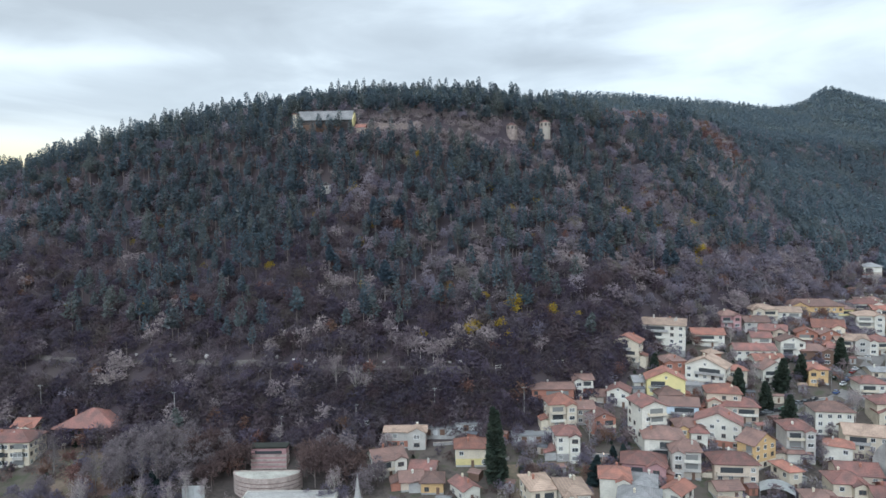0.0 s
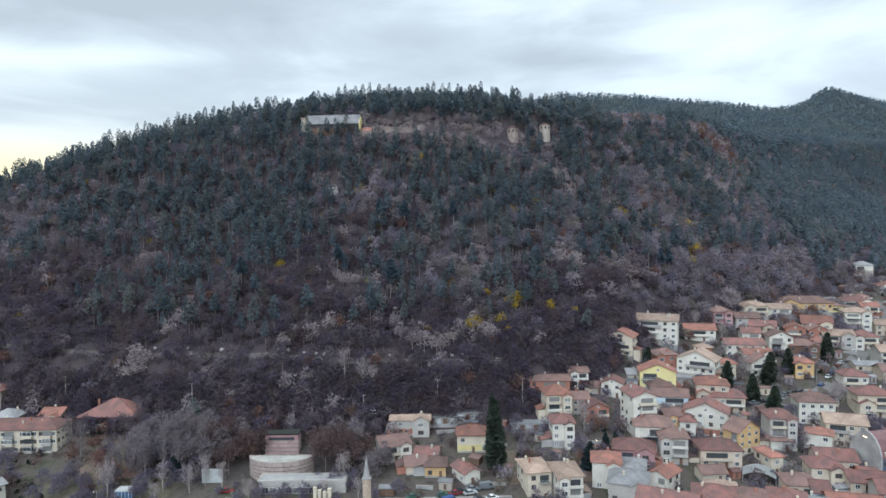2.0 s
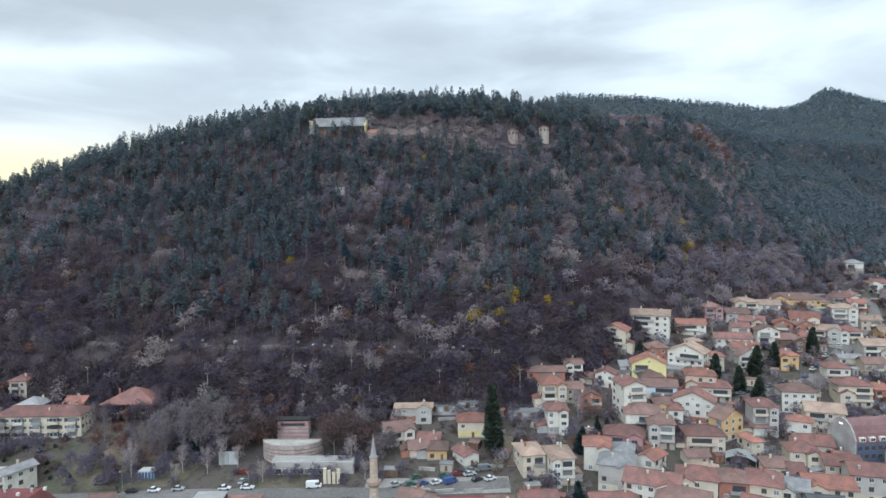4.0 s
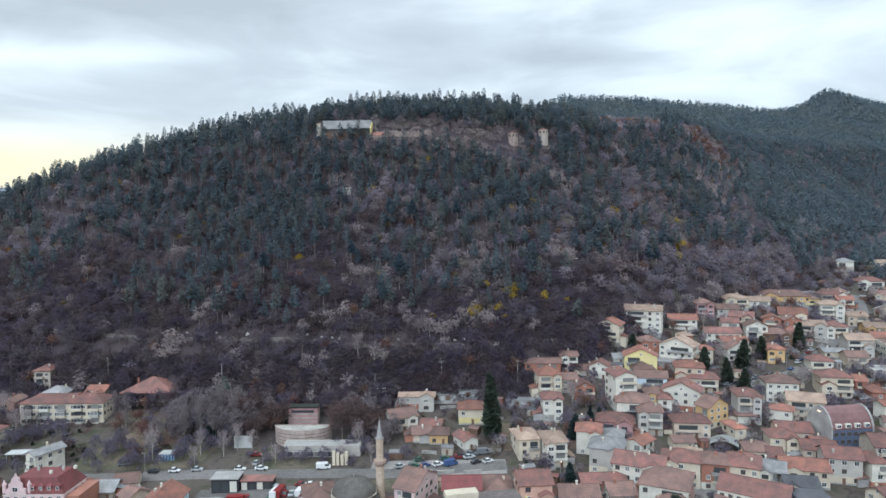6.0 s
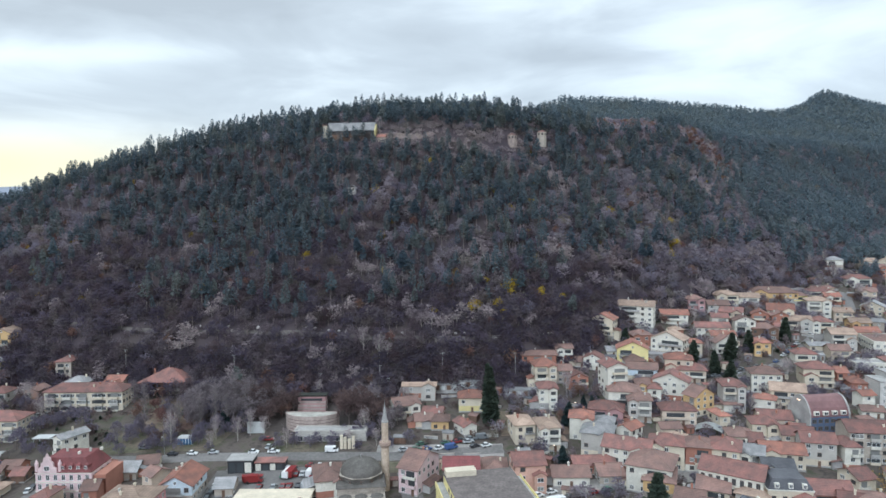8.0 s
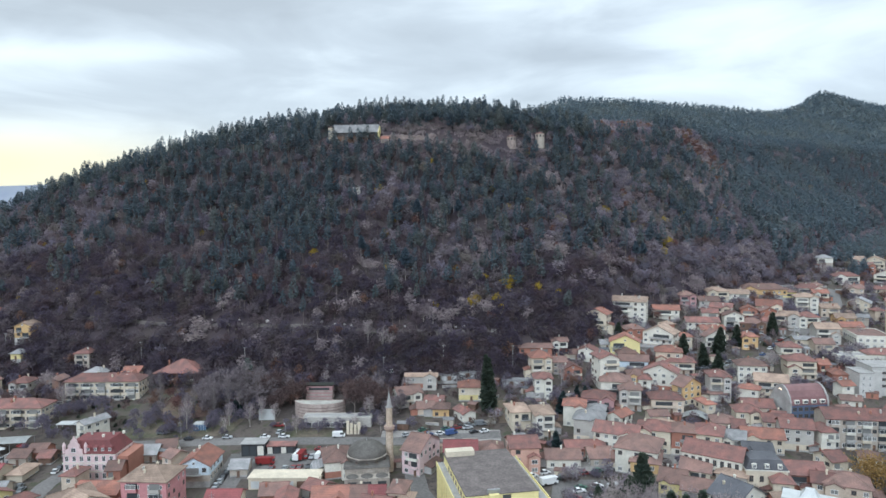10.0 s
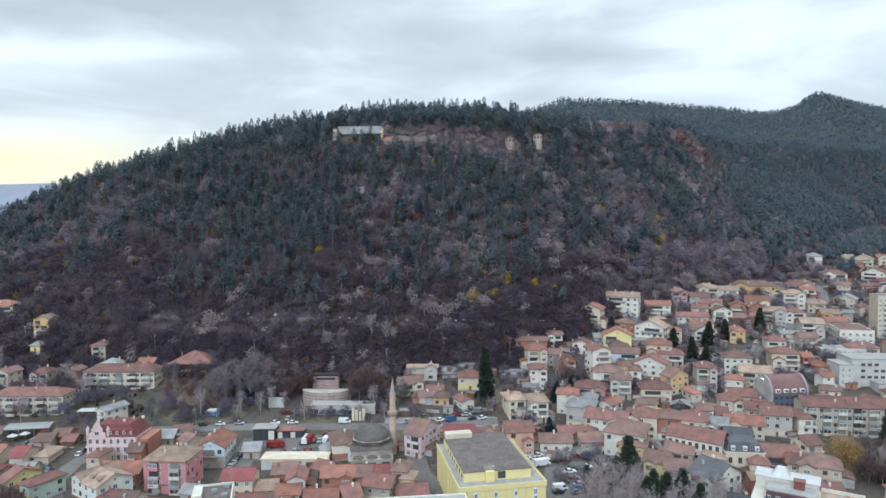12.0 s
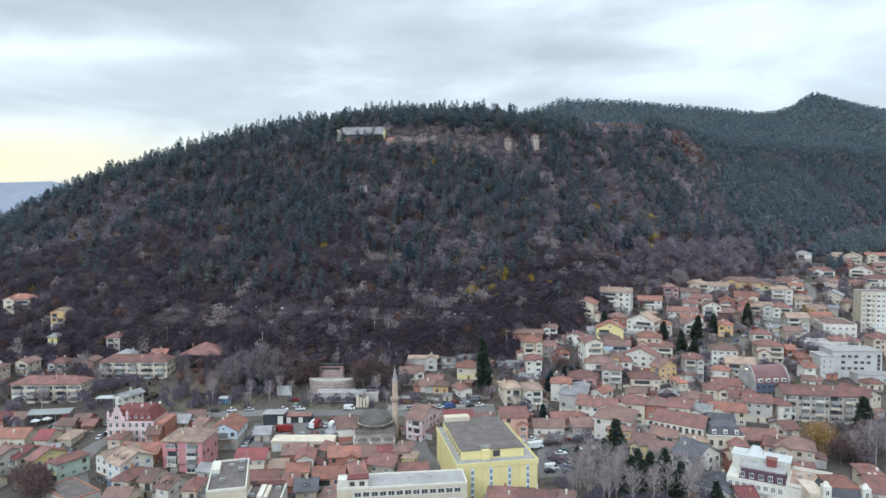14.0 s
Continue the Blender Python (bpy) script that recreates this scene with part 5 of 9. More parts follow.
house(41.0, 162.3, 12.2, 9.0, 1, 0, "white", "brown", form="gable", tall=4.0, chimneys=1, base=-0.3, sink=2.6)
house(54.8, 165.1, 8.3, 10.0, 1, 4, "stone", "brown", form="gable", tall=3.6, chimneys=1, base=-0.4, sink=2.7)
house(50.6, 171.5, 14.4, 8.0, 1, 4, "brick", "red", form="gable", tall=3.8, chimneys=1, base=0.2, sink=2.6)
house(27.8, 195.4, 7.9, 12.0, 3, 10, "cream", "tan", pitch=0.35, chimneys=2, balconies=1, base=1.8)
house(37.2, 190.4, 7.9, 12.0, 3, 4, "white", "tan", pitch=0.35, chimneys=2, balconies=2, lower="cream", base=2.4)
house(9.0, 221.7, 11.3, 9.0, 2, 0, "cream", "orange", lower="yellow", chimneys=1, base=7.5)
house(5.8, 201.0, 5.7, 9.0, 1, 28, "white", "red", form="cross", tall=4.0, chimneys=2, base=4.3)
house(-4.4, 205.1, 7.0, 8.0, 1, 0, "ochre", "brown", tall=3.6, base=5.0)
house(-11.4, 207.1, 7.1, 8.0, 1, 10, "beige", "brown", form="gable", tall=3.4, base=5.2)
house(-7.3, 214.0, 8.0, 7.0, 1, -10, "brick", "red", form="gable", tall=3.2, base=6.3)
house(-20.0, 216.1, 10.6, 10.0, 2, 22, "white", "brown", form="gable", chimneys=1, base=6.3)
house(-14.4, 233.8, 14.7, 7.0, 2, 0, "grey", "tan", form="gable", pitch=0.2, chimneys=1, every=2.0, base=9.4)
house(41.7, 223.8, 7.8, 9.0, 3, 0, "white", "red", every=2.2, base=8.0)
house(42.6, 241.5, 9.6, 9.0, 3, 6, "cream", "orange", pitch=0.6, base=13.6, sink=3.0)
house(57.0, 239.1, 8.9, 9.0, 2, 8, "brick", "red", form="cross", balconies=1, base=11.9)
house(52.1, 245.1, 6.9, 8.0, 2, 0, "stone", "brown", form="gable", base=13.8)
house(41.8, 255.5, 16.3, 9.0, 2, 0, "brick", "brown", form="gable", pitch=0.3, style="dark", base=18.7)
house(54.5, 260.0, 7.9, 7.0, 2, 4, "white", "brown", form="gable", pitch=0.4, base=20.8)
house(79.5, 283.5, 12.2, 10.0, 3, -28, "cream", "orange", form="cross", balconies=2, base=28.4)
house(101.3, 299.7, 18.5, 12.0, 4, -22, "white", "tan", form="gable", pitch=0.35, chimneys=4, balconies=3, base=30.3)
house(123.2, 305.7, 14.1, 9.0, 2, -10, "white", "orange", form="gable", base=30.2)
house(141.4, 325.4, 9.3, 9.0, 2, 0, "mauve", "brown", base=35.6)
house(153.4, 322.3, 11.5, 9.0, 2, -5, "grey", "brown", form="gable", balconies=1, base=33.1)
house(164.2, 337.9, 13.4, 9.0, 2, 0, "cream", "tan", base=36.5)
house(88.8, 261.9, 14.5, 10.0, 3, -12, "lemon", "orange", form="cross", balconies=2, base=17.4)
house(97.2, 278.8, 9.6, 8.0, 2, 0, "brick", "brown", base=23.5)
house(110.2, 271.7, 15.8, 10.0, 3, -35, "white", "tan", form="cross", balconies=1, base=20.1)
house(100.0, 267.4, 14.2, 9.0, 1, -10, "concrete", "grey", form="flat", chimneys=0, tall=3, base=18.9)
house(140.1, 295.4, 17.2, 9.0, 2, -8, "white", "red", form="gable", base=24.7)
house(142.1, 286.7, 12.1, 8.0, 2, -4, "white", "orange", form="gable", base=21.9)
house(140.4, 278.9, 10.7, 8.0, 2, 0, "white", "brown", form="cross", pitch=0.6, balconies=1, base=19.6)
house(68.7, 256.1, 8.4, 8.0, 2, -20, "white", "red", form="cross", base=16.9)
house(62.7, 257.7, 6.2, 7.0, 1, 0, "stone", "brown", form="gable", tall=3, base=18.0)
house(80.4, 267.9, 6.2, 7.0, 1, 0, "white", "grey", form="gable", tall=3, base=20.9)
house(72.0, 231.2, 9.0, 12.0, 5, 8, "white", "red", form="cross", pitch=0.4, balconies=4, base=10.2)
house(89.9, 249.5, 13.6, 9.0, 2, -12, "blue", "brown", form="gable", base=13.3)
house(87.8, 256.2, 9.4, 9.0, 2, 0, "grey", "brown", base=15.4)
house(108.3, 253.1, 12.2, 10.0, 3, -15, "beige", "orange", base=13.8)
house(112.5, 249.7, 13.5, 10.0, 2, -12, "beige", "red", base=12.5)
house(88.1, 235.4, 9.5, 8.0, 2, -6, "ochre", "brown", base=9.4)
house(98.8, 233.8, 15.3, 10.0, 3, -25, "white", "red", form="cross", base=8.6)
house(90.1, 231.0, 5.6, 7.0, 2, -10, "white", "red", base=8.4)
house(105.9, 219.8, 6.6, 11.0, 3, -62, "ochre", "brown", form="gable", pitch=0.6, base=5.7)
house(74.4, 221.6, 13.1, 11.0, 3, -10, "white", "brown", balconies=3, base=7.3)
house(78.9, 214.2, 9.3, 10.0, 3, -10, "grey", "brown", balconies=2, base=5.6)
house(64.8, 211.4, 13.6, 10.0, 2, -15, "mauve", "red", base=5.3)
house(52.0, 198.7, 8.9, 9.0, 3, -12, "white", "orange", skip=0.5, base=2.9)
house(55.8, 185.6, 11.3, 11.0, 3, -18, "grey", "grey", base=1.4)
house(61.3, 199.2, 7.1, 9.0, 2, -18, "grey", "grey", base=3.3)
house(70.2, 195.5, 6.3, 9.0, 2, -45, "white", "orange", form="cross", base=2.5)
house(94.0, 212.0, 13.6, 10.0, 2, -6, "beige", "red", pitch=0.45, balconies=1, base=4.8)
house(109.7, 207.6, 4.5, 9.0, 2, 10, "cream", "orange", base=3.8)
house(64.2, 174.1, 16.2, 11.0, 3, -25, "white", "red", form="gable", chimneys=2, base=-0.0)
house(79.0, 177.1, 12.0, 10.0, 3, -20, "cream", "red", base=-0.0)
house(84.5, 185.6, 8.9, 9.0, 2, -15, "beige", "tan", base=0.9)
house(68.6, 160.3, 14.3, 15.0, 3, -25, "white", "brown", pitch=0.45, base=-0.8, sink=2.8)
house(69.9, 156.0, 9.7, 14.0, 2, -20, "ochre", "brown", pitch=0.4, base=-0.9, sink=2.9)
house(89.1, 174.9, 8.7, 10.0, 3, -15, "brick", "brown", balconies=2, lower="white", base=-0.1)
house(98.4, 173.3, 9.9, 12.0, 3, -25, "cream", "red", chimneys=2, base=-0.2)
house(108.7, 175.2, 7.8, 9.0, 2, -25, "white", "grey", form="gable", base=0.2)
house(110.1, 189.1, 8.8, 9.0, 2, -10, "beige", "brown", base=1.6)
house(84.7, 148.1, 9.3, 10.0, 2, -25, "cream", "brown", form="gable", base=-1.0, sink=2.9)
house(74.1, 139.2, 8.0, 11.0, 2, -25, "yellow", "brown", form="gable", chimneys=2, base=-1.2, sink=2.9)
house(79.4, 132.2, 8.6, 10.0, 2, -25, "cream", "brown", form="gable", chimneys=1, base=-1.3, sink=2.9)
house(95.5, 144.0, 9.3, 11.0, 2, -30, "grey", "tan", chimneys=0, base=-1.1, sink=2.9)
house(86.6, 120.3, 9.8, 13.0, 3, -58, "white", "dark", form="gable", chimneys=2, pitch=0.6, skip=0.4, base=-1.5, sink=2.9)
house(87.8, 102.9, 10.4, 12.0, 2, -35, "grey", "dark", dormers=1, base=-1.8, sink=2.9)
house(91.9, 94.3, 5.1, 10.0, 2, 0, "beige", "maroon", form="gable", base=-1.9, sink=2.9)
house(136.0, 103.6, 5.9, 12.0, 3, -10, "cream", "red", chimneys=2, base=-1.8, sink=2.9)
house(132.7, 94.2, 8.1, 12.0, 3, -20, "cream", "red", form="gable", chimneys=2, base=-1.9, sink=2.9)
house(134.4, 156.0, 6.4, 9.0, 2, 12, "cream", "red", form="gable", every=3.2, size=(1.9,1.3), base=-0.8, sink=2.9)
house(127.9, 135.5, 12.9, 11.0, 2, -25, "beige", "brown", base=-1.2, sink=2.9)
house(122.6, 137.2, 8.4, 9.0, 2, -25, "beige", "red", form="gable", base=-1.2, sink=2.9)
house(118.6, 145.6, 12.6, 11.0, 2, -10, "brick", "red", form="gable", chimneys=0, base=-1.1, sink=2.9)
house(107.7, 136.9, 6.1, 8.0, 2, -12, "cream", "red", base=-1.2, sink=2.9)
house(133.4, 178.8, 11.0, 10.0, 3, -14, "grey", "red", form="gable", base=0.4, sink=2.6)
house(134.1, 193.7, 5.1, 9.0, 2, -14, "brick", "red", form="gable", base=1.8)
house(142.0, 174.8, 5.1, 10.0, 3, -6, "white", "red", balconies=1, base=0.1, sink=2.7)
house(119.6, 176.6, 14.4, 10.0, 2, -14, "cream", "orange", form="gable", chimneys=1, base=0.3)
house(114.1, 185.2, 4.5, 9.0, 2, -14, "blue", "red", form="gable", chimneys=0, base=1.2)
house(112.3, 164.5, 9.6, 8.0, 2, -12, "grey", "dark", form="gable", chimneys=0, base=-0.6, sink=2.7)
house(162.6, 181.3, 34.1, 12.0, 4, -8, "stone", "red", form="gable", pitch=0.45, chimneys=4, loggias=6, every=2.5, skip=0.04, name="apartment_block", note="grey four-storey apartment block with many balconies and a red tiled roof", base=0.2)
house(181.1, 186.9, 13.1, 14.0, 3, -60, "cream", "red", form="gable", chimneys=1, base=0.7)
house(218.2, 261.8, 14.5, 9.0, 2, -10, "cream", "red", base=13.2)
house(169.5, 246.7, 13.0, 10.0, 3, -10, "cream", "red", balconies=3, base=10.6)
house(175.2, 268.1, 9.8, 9.0, 2, -10, "white", "red", base=15.7)
house(144.0, 242.4, 13.0, 10.0, 3, -10, "white", "brown", base=9.4)
house(145.7, 224.9, 13.3, 10.0, 3, -20, "cream", "tan", form="gable", balconies=1, base=6.5)
house(122.1, 225.7, 8.8, 10.0, 3, -8, "grey", "red", base=8.3, sink=3.6)
house(130.9, 206.2, 12.1, 10.0, 2, -12, "beige", "red", form="gable", base=3.3)
house(124.1, 200.4, 9.7, 9.0, 2, -10, "cream", "red", base=2.6)
house(132.5, 191.4, 11.2, 9.0, 2, -12, "beige", "red", form="gable", base=1.5)
house(183.2, 238.1, 6.2, 10.0, 2, -12, "brick", "orange", base=9.0)
house(181.5, 248.4, 4.5, 8.0, 2, -8, "brick", "orange", form="gable", base=11.4)
house(120.5, 222.8, 7.2, 8.0, 1, -8, "white", "brown", tall=3.5, base=6.4)
house(236.2, 260.0, 11.1, 10.0, 3, -10, "beige", "red", base=12.0)
house(178.3, 340.4, 13.1, 9.0, 2, -12, "white", "tan", form="gable", base=35.0)
house(200.7, 355.8, 28.3, 11.0, 2, -6, "ochre", "brown", pitch=0.55, chimneys=2, base=35.5)
house(213.8, 354.4, 13.3, 9.0, 2, -6, "yellow", "brown", base=33.8)
house(236.4, 366.3, 15.0, 9.0, 2, -8, "white", "red", base=34.9)
house(239.9, 359.7, 8.9, 9.0, 2, -8, "white", "orange", form="gable", base=32.7)
house(220.8, 339.9, 12.6, 10.0, 3, -15, "white", "tan", pitch=0.35, base=29.5)
house(191.5, 325.5, 13.8, 9.0, 2, -20, "cream", "orange", form="gable", pitch=0.7, base=29.3)
house(193.9, 311.7, 13.8, 9.0, 2, -12, "grey", "tan", form="gable", base=25.4)
house(186.6, 316.1, 9.8, 9.0, 2, -12, "brick", "brown", form="cross", base=27.3)
house(206.6, 311.6, 11.7, 9.0, 2, -8, "white", "red", base=24.4)
house(230.8, 316.0, 10.4, 9.0, 2, -10, "ochre", "tan", form="gable", base=23.3)
house(230.8, 332.5, 9.9, 9.0, 2, -10, "beige", "tan", form="gable", base=26.9)
house(204.9, 288.4, 11.8, 10.0, 3, -8, "grey", "tan", form="gable", base=19.2)
house(226.1, 301.6, 11.4, 9.0, 2, -8, "beige", "orange", form="gable", base=20.6)
house(168.0, 296.4, 13.0, 9.0, 2, -8, "wood", "brown", style="dark", base=23.5)
house(175.0, 314.9, 9.0, 8.0, 2, -20, "brick", "orange", form="cross", balconies=1, base=28.4)
house(158.8, 298.5, 10.3, 9.0, 3, -12, "white", "brown", form="cross", base=24.7)
house(159.1, 314.8, 11.7, 9.0, 2, -30, "beige", "red", form="gable", base=30.0)
house(158.9, 279.7, 8.7, 9.0, 2, -8, "ochre", "orange", base=19.1)
house(191.5, 285.5, 10.4, 9.0, 1, -8, "cream", "grey", form="gable", pitch=0.25, base=19.4)
house(195.2, 273.7, 9.2, 9.0, 2, -8, "beige", "brown", form="gable", base=16.6)
house(148.5, 306.5, 8.5, 8.0, 2, -10, "white", "red", form="gable", base=28.2)
house(282.8, 433.3, 11.1, 9.0, 2, -10, "white", "grey", base=50.1)
house(314.3, 448.3, 15.0, 9.0, 2, -6, "cream", "tan", form="gable", base=48.1)
house(330.5, 447.0, 13.7, 9.0, 3, -35, "cream", "tan", form="cross", base=44.3)
house(366.8, 473.0, 20.1, 9.0, 3, -8, "cream", "orange", form="gable", base=43.5)
house(317.0, 410.9, 15.1, 9.0, 3, -40, "white", "red", form="cross", base=36.3)
house(279.0, 398.6, 16.4, 10.0, 2, -10, "white", "red", base=39.6)
house(272.2, 376.1, 9.8, 9.0, 2, -10, "beige", "brown", form="gable", base=33.7)
house(315.5, 436.8, 12.4, 9.0, 2, -10, "brick", "brown", form="gable", base=44.3)
house(320.7, 399.4, 18.3, 9.0, 2, -8, "white", "red", base=33.4, sink=3.4)
house(300.2, 390.5, 11.9, 8.0, 1, -6, "cream", "red", form="gable", base=34.2)
house(260.3, 349.3, 12.4, 9.0, 2, -40, "cream", "grey", form="cross", base=27.7)
house(263.0, 335.7, 5.4, 8.0, 2, -8, "beige", "red", base=24.1)
house(358.1, 452.0, 15.1, 9.0, 2, -8, "salmon", "brown", form="gable", base=39.3)
house(291.6, 338.5, 8.8, 9.0, 3, -8, "cream", "red", form="gable", base=21.2)
house(302.8, 365.3, 14.1, 9.0, 2, -8, "grey", "tan", form="gable", base=26.5)
house(-110.6, 116.8, 8.4, 12.0, 3, -34, "white", "tan", form="gable", style="blue", dormers=2, chimneys=0, shop="blue", ledge="blue", skip=0.0, base=-3.2)
house(-117.4, 121.6, 7.6, 12.0, 3, -34, "white", "tan", form="cross", dormers=0, chimneys=1, shop="wood", ledge="white", skip=0.0, base=-3.2)


# ---- large buildings of their own kind ----
def flat_parapet(root, w, d, z, mat, roofmat, high=0.7, thick=0.35, label=""):
    bm = bmesh.new()
    for x0, x1, y0, y1 in ((-w / 2, w / 2, -d / 2, -d / 2 + thick), (-w / 2, w / 2, d / 2 - thick, d / 2), (-w / 2, -w / 2 + thick, -d / 2 + thick, d / 2 - thick), (w / 2 - thick, w / 2, -d / 2 + thick, d / 2 - thick)):
        box(bm, x0, x1, y0, y1, z, z + high)
    part("parapet", bm, mat, root)
    bm = bmesh.new()
    box(bm, -w / 2 + thick, w / 2 - thick, -d / 2 + thick, d / 2 - thick, z - 0.05, z + 0.12)
    part("roof", bm, roofmat, root, label)


def block(root, x0, x1, y0, y1, z0, z1, mat, name="wall", label=""):
    bm = bmesh.new()
    box(bm, x0, x1, y0, y1, z0, z1)
    return part(name, bm, mat, root, label)


def vent_unit(root, x, y, z, w=1.4, d=0.9, h=1.0):
    bm = bmesh.new()
    box(bm, x - w / 2, x + w / 2, y - d / 2, y + d / 2, z + 0.15, z + h)
    for s in (-1, 1):
        box(bm, x + s * w * 0.4 - 0.05, x + s * w * 0.4 + 0.05, y - d / 2, y + d / 2, z, z + 0.15)
    prism(bm, circle(min(w, d) * 0.36, 10, x, y), z + h, z + h + 0.08)
    part("ventilation_unit", bm, M_METAL, root, "grey metal roof unit")


def yellow_store():
    r = thing("department_store", pose(13, 119.5, -1.5, 0, 0, 12), "large pale yellow department store with a flat brown roof", "store")
    w, d, h = 26.5, 38.0, 12.3
    block(r, -w / 2, w / 2, -d / 2, d / 2, -2, h, WALL["lemon"])
    block(r, -w / 2 - 0.25, w / 2 + 0.25, -d / 2 - 0.25, -d / 2 - 0.004, h - 1.0, h + 0.5, WALL["lemon"], "cornice")
    block(r, -w / 2 - 0.25, -w / 2 - 0.004, -d / 2, d / 2, h - 1.0, h + 0.5, WALL["lemon"], "cornice")
    block(r, w / 2 + 0.004, w / 2 + 0.25, -d / 2, d / 2, h - 1.0, h + 0.5, WALL["lemon"], "cornice")
    block(r, -w / 2 + 0.3, w / 2 - 0.3, -d / 2 + 0.3, d / 2 - 0.3, h + 0.004, h + 0.12, M_BITUMEN_PALE, "roof_terrace")
    block(r, -w / 2 + 2.2, w / 2 - 3.4, -d / 2 + 4.0, d / 2 - 1.0, h + 0.12, h + 3.0, WALL["lemon"], "penthouse", "set-back pale yellow top storey")
    block(r, -w / 2 + 2.0, w / 2 - 3.2, -d / 2 + 3.8, d / 2 - 0.8, h + 3.0, h + 3.25, M_BITUMEN, "roof", "brown bitumen roof")
    block(r, -w / 2 + 2.4, -w / 2 + 11.5, d / 2 - 4.8, d / 2 - 1.2, h + 3.25, h + 4.9, WALL["cream"], "stair_tower", "cream stair head on the roof")
    block(r, -0.6, 1.8, -d / 2 + 3.9, -d / 2 + 3.996, h + 0.6, h + 2.7, M_GLASS, "terrace_door")
    block(r, -4.6, -1.8, -d / 2 + 2.8, -d / 2 + 4.0, h + 0.15, h + 3.3, WALL["lemon"], "lift_shaft")
    for k in range(4):
        vent_unit(r, -4.4 + 0.9 * k, -d / 2 + 4.6, h + 3.25, 0.8, 0.8, 1.0)
    # pilasters and tall window strips on the front
    for k in range(4):
        x = -w / 2 + 4.9 + k * 6.1
        block(r, x - 0.55, x + 0.55, -d / 2 - 0.06, -d / 2 - 0.004, 0.5, h - 1.3, WALL["blue"], "window_strip", "tall blue-framed window strip")
        for j in range(5):
            add_window(r, pose(x, -d / 2 - 0.08, 0.8 + j * 2.05), 0.95, 1.5, "blue")
    for k in range(10):
        y = -d / 2 + 2.0 + k * 3.75
        block(r, -w / 2 - 0.22, -w / 2 - 0.004, y - 0.22, y + 0.22, -1, h - 1.004, WALL["yellow"], "pilaster")
    for k in range(5):
        block(r, -w / 2 + 1.9 + k * 6.1 - 0.15, -w / 2 + 1.9 + k * 6.1 + 0.15, -d / 2 - 0.05, -d / 2 - 0.004, -1, h - 1.004, WALL["yellow"], "joint_strip")
    for k in range(7):
        add_window(r, pose(-w / 2 + 2.2, -d / 2 + 7 + k * 3.6, h + 0.6, 0, 0, -90), 1.6, 1.3, "dark")
    block(r, -w / 2 + 8.5, -w / 2 + 16, -d / 2 - 3.4, -d / 2 - 0.3, -1, 2.6, WALL["concrete"], "annexe")
    for k in range(5):
        vent_unit(r, -w / 2 + 9.4 + 1.4 * k, -d / 2 - 2.0, 2.6, 1.1, 1.2, 1.2)


yellow_store()


def grey_office():
    r = thing("office_building", pose(-12.5, 86, -2, 0, 0, 8), "long cream office building with a flat grey roof", "office building")
    w, d, h = 38.0, 10.0, 13.2
    block(r, -w / 2, w / 2, -d / 2, d / 2, -2, h, WALL["cream"])
    flat_parapet(r, w, d, h, WALL["white"], M_BITUMEN_PALE, 0.5, label="grey bitumen roof")
    block(r, -w / 2 + 0.5, -w / 2 + 9, -d / 2 + 0.4, -d / 2 + 3.6, h + 0.12, h + 2.7, WALL["white"], "stair_house")
    block(r, -w / 2 + 3.0, -w / 2 + 9.2, -d / 2 + 0.2, -d / 2 + 3.8, h + 2.7, h + 3.0, ROOF["maroon"], "stair_house_roof")
    for x in (-w / 2 + 4.4, -w / 2 + 7.2):
        add_window(r, pose(x, -d / 2 + 0.4, h + 0.9), 1.5, 1.2, "dark")
    for k in range(13):
        x = -w / 2 + 6.0 + k * 2.42
        for j in range(4):
            add_window(r, pose(x, -d / 2, h - 2.4 - j * 3.1), 1.9, 1.5, "white")
        if k % 2 == 0:
            block(r, x - 1.33, x - 1.09, -d / 2 - 0.2, -d / 2 - 0.004, -1, h + 0.1, WALL["white"], "pier")
    for x in (2.0, 8.5):
        block(r, x, x + 0.5, 0.5, 1.0, h + 0.12, h + 1.1, WALL["grey"], "vent_shaft")


grey_office()


